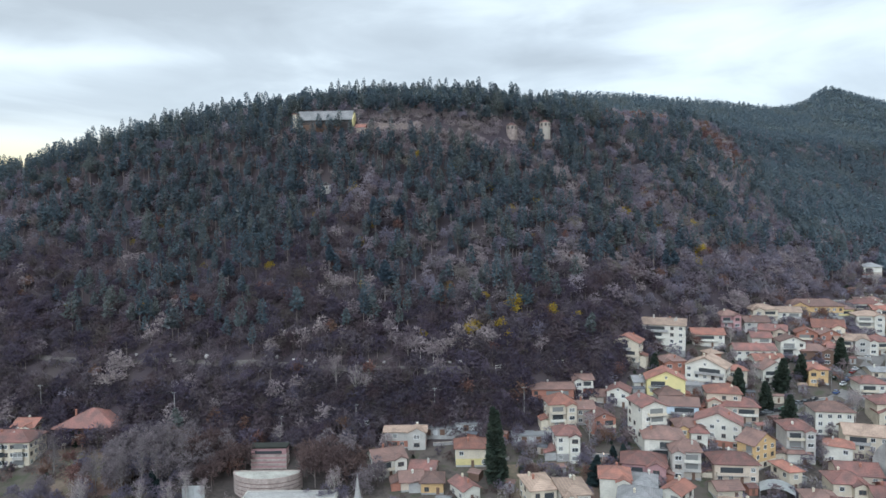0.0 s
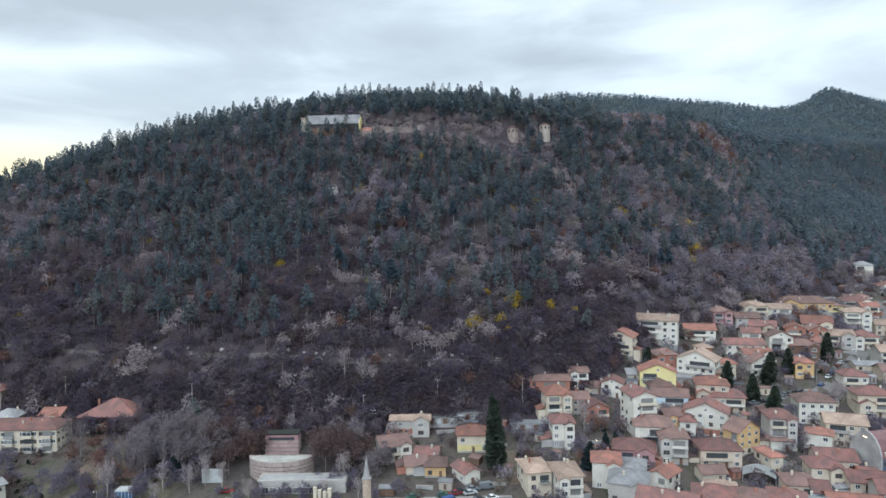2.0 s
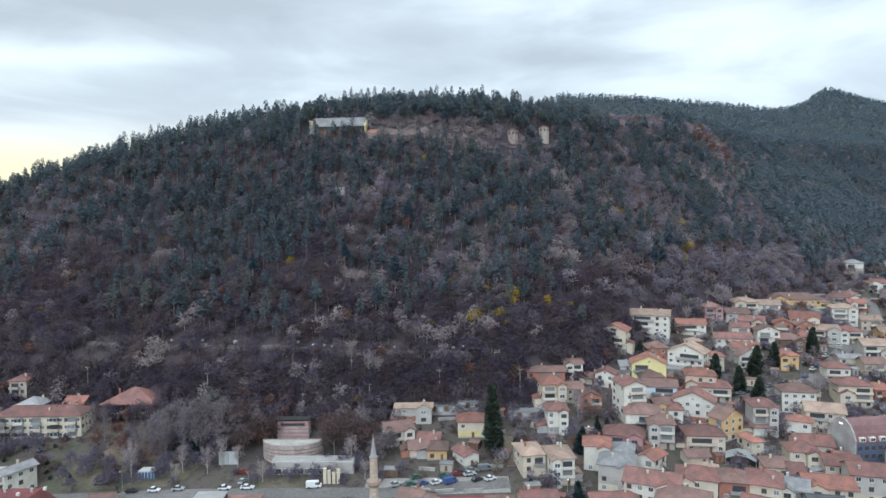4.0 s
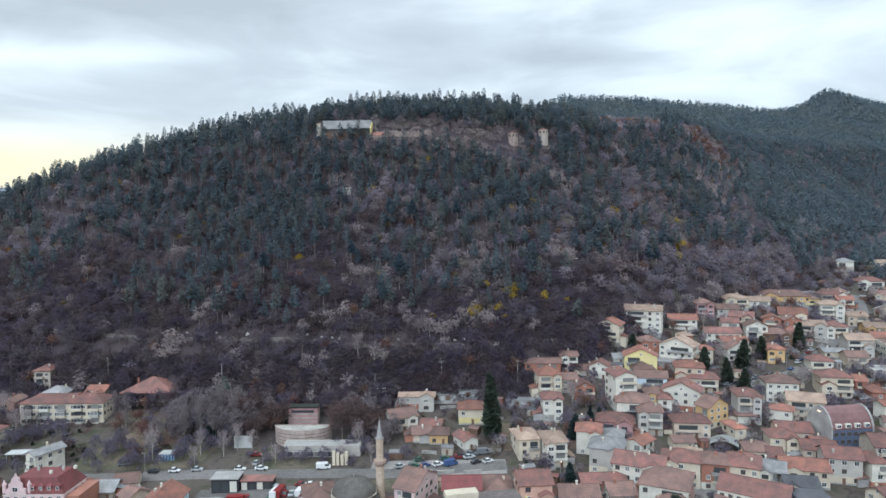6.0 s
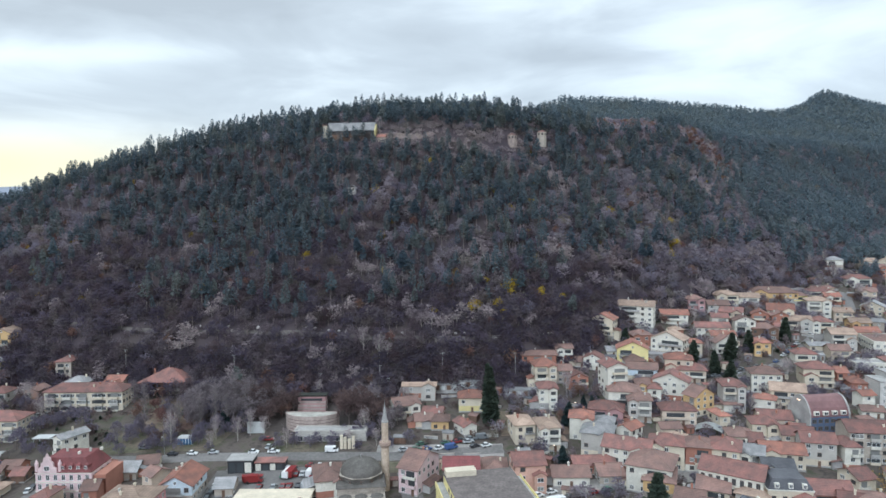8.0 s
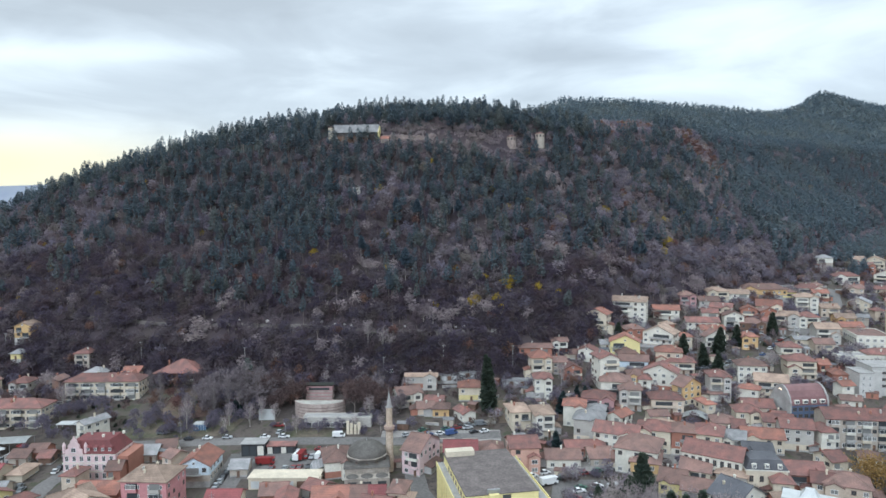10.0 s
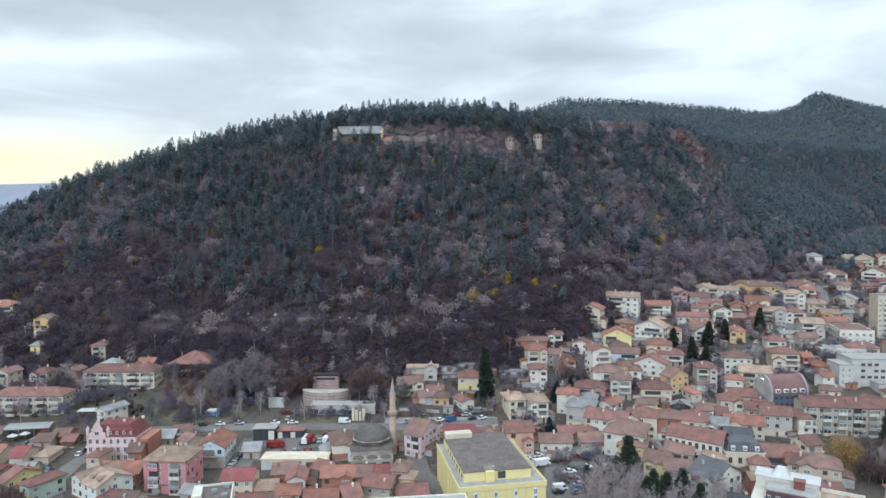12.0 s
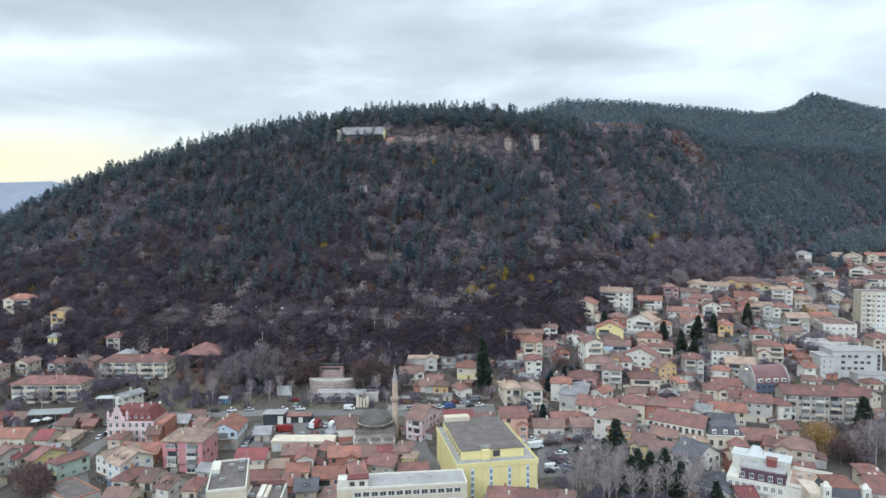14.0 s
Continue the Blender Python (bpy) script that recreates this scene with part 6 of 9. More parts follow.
def white_tower():
    r = thing("apartment_tower", pose(-61.5, 77.5, -2.2, 0, 0, 16), "white apartment building with a cluttered flat grey roof", "apartment building")
    w, d, h = 10.5, 22.0, 18.0
    block(r, -w / 2, w / 2, -d / 2, d / 2, -2, h, WALL["cream"])
    flat_parapet(r, w, d, h, WALL["white"], M_BITUMEN, 0.6, label="dark grey bitumen roof")
    for x, y in ((-1.5, -5), (3.2, 2), (-3.8, -1), (0.5, 5.5), (3.4, 8), (-3.6, 7.5)):
        vent_unit(r, x, y, h + 0.12, 1.5, 1.1, 1.1)
    block(r, -4.6, -2.6, 1.5, 8.0, h + 0.12, h + 1.5, WALL["white"], "roof_duct")
    for k in range(4):
        for j in range(5):
            add_window(r, pose(-w / 2 + 1.6 + k * 2.45, -d / 2, 2.0 + j * 3.1), 1.2, 1.4)
    bm = bmesh.new()
    tube(bm, (4.6, 9.5, h + 0.1), (4.6, 9.5, h + 5.5), 0.08, 0.05)
    for z in (3.2, 4.0, 4.8):
        tube(bm, (3.9, 9.5, h + z), (5.3, 9.5, h + z), 0.03, 0.03)
    part("antenna", bm, M_METAL, r)
    r = thing("apartment_building", pose(-49.5, 72, -2.2, 0, 0, 6), "grey-roofed flat building with red edging beside the tower", "apartment building")
    block(r, -5, 5, -7, 7, -2, 14.6, WALL["grey"])
    flat_parapet(r, 10, 14, 14.6, WALL["white"], M_BITUMEN, 0.5)
    block(r, -4.6, 4.6, 6.0, 6.9, 15.1, 16.4, ROOF["red"], "roof_screen", "bright red sheet-metal edging")
    block(r, -1.6, -0.2, -3.5, 4.5, 14.72, 15.9, WALL["white"], "roof_duct")
    block(r, 0.1, 1.2, -3.5, 4.5, 14.72, 15.7, WALL["cream"], "roof_duct")
    vent_unit(r, 3.2, 3, 14.72)
    vent_unit(r, -3.4, -1, 14.72)


white_tower()


def mosque():
    stone = surface("mosque_stone", (0.36, 0.32, 0.27), var=0.3, scale=0.3, fine=1.6, bump=0.3, tint=(0.24, 0.21, 0.18))
    lead = surface("weathered_lead", (0.115, 0.105, 0.095), rough=0.75, var=0.3, scale=0.4, fine=2.0, bump=0.2, tint=(0.075, 0.068, 0.06))
    r = thing("mosque", pose(-29.2, 152.5, -0.8, 0, 0, 8), "old stone mosque with a grey lead dome on a square hall", "mosque")
    block(r, -7.6, 7.6, -7.6, 7.6, -2, 6.0, stone)
    bm = bmesh.new()
    prism(bm, [(-8, -8), (8, -8), (8, 8), (-8, 8)], 6.0, 6.9, top=0.93)
    part("cornice", bm, lead, r)
    bm = bmesh.new()
    prism(bm, circle(7.1, 8, start=0.39), 6.5, 8.3)
    drum = part("drum", bm, lead, r)
    bm = bmesh.new()
    prism(bm, circle(7.5, 8, start=0.39), 8.3, 8.6)
    part("drum_ring", bm, stone, drum)
    for k in range(12):
        a = k * 30
        me = window_mesh(0.6, 0.9, "dark")[2]
        part("window", me, None, drum, at=pose(0, 0, 0, 0, 0, a) @ pose(0, -7.05, 6.95))
    bm = bmesh.new()
    prof = [(6.8 * math.cos(a), 8.5 + 4.6 * math.sin(a)) for a in np.linspace(0, math.pi / 2 * 0.97, 9)]
    rings = [[bm.verts.new((rr * math.cos(t), rr * math.sin(t), z)) for t in np.linspace(0, 2 * math.pi, 33)[:-1]] for rr, z in prof]
    for a, b in zip(rings, rings[1:]):
        for k in range(32):
            bm.faces.new((a[k], a[(k + 1) % 32], b[(k + 1) % 32], b[k]))
    bm.faces.new(rings[-1])
    for f in bm.faces:
        f.smooth = True
    dome = part("dome", bm, lead, r)
    bm = bmesh.new()
    tube(bm, (0, 0, 13.0), (0, 0, 14.2), 0.12, 0.03)
    part("finial", bm, M_METAL, dome)
    # porch with three bays
    block(r, -7.6, 7.6, -12.0, -7.604, -2, 4.0, stone, "porch")
    for k in range(3):
        bm = bmesh.new()
        x = -5 + 5 * k
        prof = [(2.1 * math.cos(a), 4.0 + 0.6 * math.sin(a)) for a in np.linspace(0, 1.45, 5)]
        rings = [[bm.verts.new((x + rr * math.cos(t), -9.8 + rr * math.sin(t), z)) for t in np.linspace(0, 2 * math.pi, 17)[:-1]] for rr, z in prof]
        for a, b in zip(rings, rings[1:]):
            for j in range(16):
                bm.faces.new((a[j], a[(j + 1) % 16], b[(j + 1) % 16], b[j]))
        bm.faces.new(rings[-1])
        part("porch_dome", bm, lead, r)
        # flat dark pane stands for the shade inside the open bay
        block(r, x - 1.4, x + 1.4, -12.05, -12.004, 0.2, 3.0, M_GLASS, "porch_opening")
    pale = surface("minaret_stone", (0.50, 0.41, 0.32), var=0.22, scale=0.5, fine=2.0, bump=0.2, tint=(0.38, 0.30, 0.23))
    m = thing("minaret", pose(-21.6, 156.5, -0.4), "tall pale stone minaret with a balcony and grey lead spire", "minaret")
    bm = bmesh.new()
    prism(bm, circle(1.5, 12), -1, 5.5)
    part("base", bm, pale, m)
    bm = bmesh.new()
    prism(bm, circle(1.35, 14), 5.5, 15.2, top=0.94)
    part("shaft", bm, pale, m)
    bm = bmesh.new()
    prism(bm, circle(1.3, 14), 14.6, 15.6, top=1.5)
    prism(bm, circle(1.95, 14), 15.6, 16.5)
    part("balcony", bm, surface("minaret_balcony", (0.36, 0.27, 0.22), var=0.3), m, "reddish carved stone balcony")
    bm = bmesh.new()
    prism(bm, circle(1.15, 14), 16.5, 23.2, top=0.97)
    part("upper_shaft", bm, pale, m)
    bm = bmesh.new()
    prism(bm, circle(1.3, 14), 23.2, 23.5)
    prism(bm, circle(0.95, 14), 23.5, 29.3, top=0.06)
    spire = part("spire", bm, surface("spire_lead", (0.33, 0.32, 0.31), rough=0.6, var=0.2), m)
    bm = bmesh.new()
    tube(bm, (0, 0, 29.2), (0, 0, 30.6), 0.07, 0.02)
    part("finial", bm, M_METAL, spire)


mosque()


def round_bath():
    """The banded hall with a bowed front, its low entrance wing and the raised stage house behind."""
    band = surface("banded_concrete", (0.39, 0.325, 0.29), var=0.25, scale=0.3, fine=1.5, tint=(0.29, 0.235, 0.21))
    dark = surface("banded_recess", (0.20, 0.135, 0.12), var=0.25, scale=0.3)
    r = thing("public_hall", pose(-57, 204.5, 3.6), "round-fronted beige hall with horizontal brown bands", "hall")
    n = 22
    bow = [(11.0 * math.sin(a), -8.0 * (math.cos(a) - 0.75)) for a in np.linspace(-1.35, 1.35, n)]
    ring = [(x, y - 3.0) for x, y in bow] + [(10.6, 2.2), (-10.6, 2.2)]
    bm = bmesh.new()
    prism(bm, ring, -3, 7.1)
    part("wall", bm, dark, r)
    for k in range(6):
        z = -0.4 + k * 1.28
        bm = bmesh.new()
        prism(bm, [(x * 1.025, y * 1.03) for x, y in ring], z, z + 0.98)
        part("band", bm, band, r)
    bm = bmesh.new()
    prism(bm, [(x * 1.0, y * 1.0) for x, y in ring], 7.104, 7.3)
    part("roof", bm, surface("pale_gravel_roof", (0.40, 0.385, 0.34), var=0.3), r, "pale gravel flat roof")
    bm = bmesh.new()
    for (ax, ay), (bx, by) in zip(ring, ring[1:] + ring[:1]):
        q = [bm.verts.new((u * f, v * f, z)) for z in (7.0, 7.6) for u, v, f in ((ax, ay, 1.03), (bx, by, 1.03), (bx, by, 0.985), (ax, ay, 0.985))]
        for k in ((0, 1, 5, 4), (2, 3, 7, 6), (4, 5, 6, 7)):
            bm.faces.new([q[i] for i in k])
    part("parapet", bm, band, r)
    w = thing("entrance_wing", pose(-47.5, 195.5, 3.0), "long low white entrance wing with a glazed front", "building")
    block(w, -13.5, 14.5, -3, 3, -3, 4.6, WALL["grey"])
    flat_parapet(w, 28, 6, 4.6, WALL["grey"], M_BITUMEN_PALE, 0.4)
    for k in range(9):
        add_window(w, pose(-11.5 + k * 2.5, -3, 0.7), 2.1, 2.0, "curtain" if k % 3 else "white")
    s = thing("stage_house", pose(-60, 222, 7.4), "striped brick and concrete house with a dark green roof edge", "building")
    block(s, -5.9, 5.9, -4, 0, -4, 7.0, WALL["mauve"])
    for k in range(4):
        block(s, -6.1, 6.1, -4.2, 0.2, -0.5 + k * 1.5, 0.3 + k * 1.5, band, "band")
    block(s, -4.6, 4.6, -4.26, -4.204, 5.1, 6.1, M_GLASS, "window_band")
    block(s, -6.3, 6.3, -4.4, 0.4, 7.0, 7.5, surface("green_roof_edge", (0.026, 0.028, 0.022), rough=0.95, var=0.3), "roof")
    m = thing("monument", pose(-39.5, 186.5, 3.1), "pale stone monument of upright slabs in the park", "monument")
    for k, (x, hh) in enumerate(((-2.2, 5.0), (-0.8, 4.2), (0.8, 3.6), (2.3, 4.6))):
        block(m, x - 0.55, x + 0.55, -0.5, 0.5, -0.3, hh, WALL["cream"], "slab")


round_bath()


def pink_house():
    r = thing("town_house", pose(-129.2, 159.5, -2.6, 0, 0, 1), "ornate pink town house with a maroon mansard roof and gable", "town house")
    w, d, h = 18.8, 13.0, 9.5
    block(r, -w / 2, w / 2, -d / 2, d / 2, -1, h, WALL["pink"])
    for z in (3.0, 6.1, h - 0.3):
        block(r, -w / 2 - 0.2, w / 2 + 0.2, -d / 2 - 0.2, d / 2 + 0.2, z, z + 0.3, WALL["white"], "cornice")
    bm = bmesh.new()
    prism(bm, [(-w / 2 - 0.2, -d / 2 - 0.2), (w / 2 + 0.2, -d / 2 - 0.2), (w / 2 + 0.2, d / 2 + 0.2), (-w / 2 - 0.2, d / 2 + 0.2)], h + 0.004, h + 4.4, top=0.66)
    roof = part("roof", bm, ROOF["maroon"], r, "maroon mansard roof")
    # ornate gable over the end bay
    bm = bmesh.new()
    prof = [(-3.2, 0), (3.2, 0), (3.0, 1.6), (2.1, 2.0), (2.0, 3.4), (1.3, 3.9), (1.1, 5.0), (0.4, 5.6), (0, 6.6), (-0.4, 5.6), (-1.1, 5.0), (-1.3, 3.9), (-2.0, 3.4), (-2.1, 2.0), (-3.0, 1.6)]
    f = [bm.verts.new((x, -0.35, z)) for x, z in prof]
    b = [bm.verts.new((x, 0.35, z)) for x, z in prof]
    bm.faces.new(f)
    bm.faces.new(b[::-1])
    for k in range(len(prof)):
        bm.faces.new((f[k], b[k], b[(k + 1) % len(prof)], f[(k + 1) % len(prof)]))
    bmesh.ops.recalc_face_normals(bm, faces=bm.faces)
    part("gable", bm, WALL["pink"], r, at=pose(-w / 2 + 4.2, -d / 2 - 0.1, h + 0.05))
    add_window(r, pose(-w / 2 + 4.2, -d / 2 - 0.48, h + 0.9), 1.7, 1.5)
    for s in (-1, 1):
        bm = bmesh.new()
        prism(bm, circle(0.55, 8), 0, 2.6)
        prism(bm, circle(0.7, 8), 2.6, 4.0, top=0.1)
        part("pinnacle", bm, WALL["pink"], r, at=pose(-w / 2 + 4.2 + s * 3.9, -d / 2 + 0.4, h + 0.3))
    for k in range(4):
        x = -w / 2 + 9.0 + k * 2.6
        bm = bmesh.new()
        box(bm, -0.8, 0.8, -0.5, 1.8, 0, 1.4)
        prism(bm, [(-0.95, -0.65), (0.95, -0.65), (0.95, 1.9), (-0.95, 1.9)], 1.4, 2.0, top=0.3)
        part("dormer", bm, ROOF["maroon"], roof, at=pose(x, -d / 2 + 0.8, h + 0.9))
        me = window_mesh(1.0, 1.0, "white")[2]
        part("window", me, None, roof, at=pose(x, -d / 2 + 0.28, h + 1.15))
    for k in range(7):
        for j in range(3):
            x = -w / 2 + 1.4 + k * 2.66
            add_window(r, pose(x, -d / 2, 0.7 + j * 3.1), 1.25, 1.9)
    for k in range(3):
        for j in range(3):
            add_window(r, pose(w / 2, -d / 2 + 2.5 + k * 4, 0.7 + j * 3.1, 0, 0, 90), 1.2, 1.9)
    block(r, w / 2 + 0.21, w / 2 + 4.2, -d / 2 + 1, d / 2, -1, 8.4, WALL["brick"], "side_wing", "bare orange-brick side wing")
    for x in (-3, 5):
        chimney(roof, x, 1.5, h + 4.1, 1.3, random.Random(5))
    for x, y in ((2.5, -1), (8, 3)):
        block(r, x - 0.4, x + 0.4, y - 0.4, y + 0.4, h + 4.4, h + 5.3, WALL["white"], "roof_vent")


pink_house()


def brown_inn():
    r = thing("inn", pose(-135.5, 249.5, 7.4, 0, 0, 1), "two-storey inn under a wide overhanging brown pyramid roof", "inn")
    block(r, -9.8, 9.8, -5.6, 5.6, -3, 7.0, WALL["wood"])
    block(r, -10.6, 10.6, -7.4, -5.7, 2.7, 3.0, WALL["concrete"], "gallery_floor")
    block(r, -10.6, 10.6, -7.4, -7.15, 3.0, 4.1, WALL["white"], "gallery_parapet", "long white balcony parapet")
    block(r, -9.9, 9.9, -5.75, -5.604, -1, 2.4, WALL["stone"], "ground_floor_wall")
    for k in range(7):
        block(r, -10.2 + k * 3.4 - 0.12, -10.2 + k * 3.4 + 0.12, -7.3, -7.06, 4.1, 7.1, WALL["wood"], "post")
        add_window(r, pose(-8.6 + k * 2.9, -5.6, 3.6), 1.6, 1.8, "dark")
    for k in range(3):
        block(r, -8 + k * 3.2, -6 + k * 3.2, -5.8, -5.756, 0, 2.2, M_GLASS, "shop_window")
    bm = bmesh.new()
    hip_roof(bm, 21.5, 14.5, 0.62, 1.2, ridge=0.25, thick=0.35)
    bmesh.ops.recalc_face_normals(bm, faces=bm.faces)
    roof = part("roof", bm, ROOF["red"], r, at=pose(0, 0, 7.3))
    chimney(roof, -7.5, 1.0, 2.4, 2.0, random.Random(3))
    bm = bmesh.new()
    tube(bm, (0, 0, 5.2), (0, 0, 6.9), 0.1, 0.03)
    part("finial", bm, M_METAL, roof)


brown_inn()


def hospital():
    r = thing("hospital", pose(206.5, 230.8, 6.0, 0, 0, -4), "pale grey hospital block with stepped wings and flat roofs", "hospital")
    block(r, -14.75, 9.0, -7, 7, -6, 14.5, WALL["clinic"])
    block(r, -14.9, 9.15, -7.15, 7.15, 14.5, 15.0, M_BITUMEN_PALE, "roof")
    block(r, -21.2, -14.754, -9.2, 3, -6, 12.2, WALL["clinic"], "stair_wing")
    block(r, -21.4, -14.8, -9.4, 3.2, 12.2, 12.6, M_BITUMEN_PALE, "stair_wing_roof")
    block(r, -14.75, -11.2, -8.6, -7.004, -6, 13.2, WALL["clinic"], "pier")
    block(r, -6.2, 10.2, -14.5, -7.004, -6, 4.6, WALL["clinic"], "front_wing")
    block(r, -6.4, 10.4, -14.7, -6.9, 4.6, 5.0, M_BITUMEN_PALE, "front_wing_roof")
    for j in range(3):
        for k in range(5):
            if (k * 2 + j) % 5 != 3:
                add_window(r, pose(-9.4 + k * 3.0, -7, 5.6 + j * 3.0), 1.9, 1.2, "dark")
    for j in range(4):
        for k in range(2):
            add_window(r, pose(-19.5 + k * 2.9, -9.2, 0.4 + j * 2.9), 1.0, 1.8, "curtain")
        add_window(r, pose(7.4, -7, 5.4 + j * 2.1), 1.4, 1.7, "dark")
    for k in range(4):
        add_window(r, pose(-4.0 + k * 3.6, -14.5, 1.6), 1.7, 1.3)


hospital()


def school():
    r = thing("school", pose(226, 286, 15.0, 0, 0, -14), "white three-storey school with a flat brown roof", "school")
    block(r, -8.5, 8.5, -13, 13, -8, 10.5, WALL["white"])
    flat_parapet(r, 17, 26, 10.5, WALL["white"], ROOF["brown"], 0.4)
    for j in range(3):
        for k in range(5):
            add_window(r, pose(-6.6 + k * 3.3, -13, 1.2 + j * 3.2), 1.6, 1.6, "curtain")
        for k in range(7):
            add_window(r, pose(-8.5, -11 + k * 3.6, 1.2 + j * 3.2, 0, 0, -90), 1.9, 1.6)
    a = thing("school_annexe", pose(207, 262, 13.5, 0, 0, -8), "low white building with a row of tall arched windows", "building")
    block(a, -11, 11, -5, 5, -6, 5.2, WALL["white"])
    flat_parapet(a, 22, 10, 5.2, WALL["white"], M_BITUMEN_PALE, 0.4)
    for k in range(7):
        add_window(a, pose(-3.5 + k * 2.0, -5, 1.2), 1.1, 2.6, "dark")
    t = thing("apartment_tower", pose(256, 299, 17.0, 0, 0, -10), "tall white and cream apartment tower with balconies", "apartment building")
    block(t, -8, 8, -6, 6, -4, 24.8, WALL["cream"])
    block(t, 0.2, 8.2, -6.3, -6.004, -2, 24.8, WALL["white"], "cladding")
    flat_parapet(t, 16, 12, 24.8, WALL["grey"], M_BITUMEN, 0.6)
    for j in range(8):
        for k in range(6):
            add_window(t, pose(-6.7 + k * 2.66, -6.0 if k < 3 else -6.3, 1.2 + j * 2.95), 1.5, 1.4, "white" if k % 2 else "curtain")
        balcony(t, pose(-4.0, -6, j * 2.95 + 0.3), 3.0, 1.1, "white")
    block(t, -4, 11, -14, -6.5, -4, 4.5, WALL["white"], "annexe")
    block(t, -4.2, 11.2, -14.2, -6.4, 4.5, 4.9, M_SHEET, "annexe_roof")


school()


def vaulted_block():
    """Grey building whose roof bows over like a barrel, maroon above a blue front."""
    r = thing("office_building", pose(147.5, 203, 3.0, 0, 0, 8), "modern office building with bowed maroon roof and blue front", "office building")
    # section: back wall, bowed roof line, front
    prof = [(-6.5, -4), (6.5, -4), (6.5, 9.5), (5.6, 12.0), (4.0, 14.2), (2.0, 15.6), (0, 16.0), (-2.5, 15.0), (-5, 12.2), (-6.5, 9.0)]
    prof = [(-y, z) for y, z in prof]
    for x0, x1, nm, mt in ((-8.6, -8.0, "end_wall", WALL["concrete"]), (8.0, 8.6, "end_wall", WALL["concrete"])):
        bm = bmesh.new()
        f = [bm.verts.new((x0, y * 1.04, z + 0.3)) for y, z in prof]
        b = [bm.verts.new((x1, y * 1.04, z + 0.3)) for y, z in prof]
        bm.faces.new(f)
        bm.faces.new(b[::-1])
        for k in range(len(prof)):
            bm.faces.new((f[k], b[k], b[(k + 1) % len(prof)], f[(k + 1) % len(prof)]))
        bmesh.ops.recalc_face_normals(bm, faces=bm.faces)
        part(nm, bm, mt, r)
    bm = bmesh.new()
    f = [bm.verts.new((-8.0, y, z)) for y, z in prof]
    b = [bm.verts.new((8.0, y, z)) for y, z in prof]
    bm.faces.new(f)
    bm.faces.new(b[::-1])
    for k in range(len(prof)):
        bm.faces.new((f[k], b[k], b[(k + 1) % len(prof)], f[(k + 1) % len(prof)]))
    bmesh.ops.recalc_face_normals(bm, faces=bm.faces)
    part("roof", bm, surface("bowed_sheet_roof", (0.20, 0.105, 0.105), rough=0.6, var=0.25, rows=1.1), r, "bowed maroon sheet roof")
    block(r, -7.99, 7.99, -6.62, -6.504, -3, 8.6, WALL["navy"], "front_wall", "dark blue clad front")
    for j in range(3):
        for k in range(6):
            add_window(r, pose(-6.6 + k * 2.6, -6.62, 0.6 + j * 2.9), 1.7, 1.5, "dark")
    for k in range(4):
        bm = bmesh.new()
        box(bm, -1.1, 1.1, -1.6, 2.5, 0, 1.5)
        part("dormer", bm, WALL["white"], r, at=pose(-5.7 + k * 3.8, -5.3, 9.4))
        add_window(r, pose(-5.7 + k * 3.8, -6.92, 9.55), 1.7, 1.2)
    block(r, -8.75, -8.61, -0.9, 0.9, 14.0, 14.22, M_LAMP, "sign_lamp", "lit strip lamp on the end wall")


vaulted_block()


def long_terrace():
    r = thing("terrace_building", pose(91.5, 149.5, -1.2, 0, 0, -34), "long cream terrace with arched windows and a red roof", "terrace")
    w, d, h = 19.0, 11.0, 10.4
    block(r, -w / 2, w / 2, -d / 2, d / 2, -2, h, WALL["white"])
    for z in (3.4, 6.8, h - 0.3):
        block(r, -w / 2 - 0.15, w / 2 + 0.15, -d / 2 - 0.15, d / 2 + 0.15, z, z + 0.25, WALL["cream"], "cornice")
    bm = bmesh.new()
    gable_roof(bm, w, d, 0.55, 0.5)
    part("roof", bm, ROOF["red"], r, at=pose(0, 0, h + 0.15))
    for k in range(8):
        for j in range(3):
            add_window(r, pose(-w / 2 + 1.3 + k * 2.33, -d / 2, 0.7 + j * 3.4), 1.2, 2.0, "dark")
    c = thing("corner_house", pose(104.5, 143.5, -1.2, 0, 0, -6), "cream corner house with a dark mansard roof and dormers", "house")
    block(c, -6.5, 6.5, -5.5, 5.5, -2, 8.2, WALL["cream"])
    block(c, -6.8, 6.8, -5.8, 5.8, 8.2, 8.6, WALL["white"], "cornice")
    bm = bmesh.new()
    prism(bm, [(-6.6, -5.6), (6.6, -5.6), (6.6, 5.6), (-6.6, 5.6)], 8.604, 11.6, top=0.74)
    roof = part("roof", bm, ROOF["dark"], c, "dark sheet-metal mansard roof")
    for k in range(3):
        bm = bmesh.new()
        box(bm, -0.7, 0.7, -0.4, 1.5, 0, 1.5)
        part("dormer", bm, WALL["white"], roof, at=pose(-4 + k * 4, -5.1, 9.0))
        me = window_mesh(0.9, 1.1, "white")[2]
        part("window", me, None, roof, at=pose(-4 + k * 4, -5.52, 9.2))
    for k in range(4):
        for j in range(2):
            add_window(c, pose(-4.9 + k * 3.25, -5.5, 1.0 + j * 3.6), 1.3, 2.0, "dark")
            if k < 3:
                add_window(c, pose(-6.5, -3.5 + k * 3.2, 1.0 + j * 3.6, 0, 0, -90), 1.3, 2.0, "dark")


long_terrace()


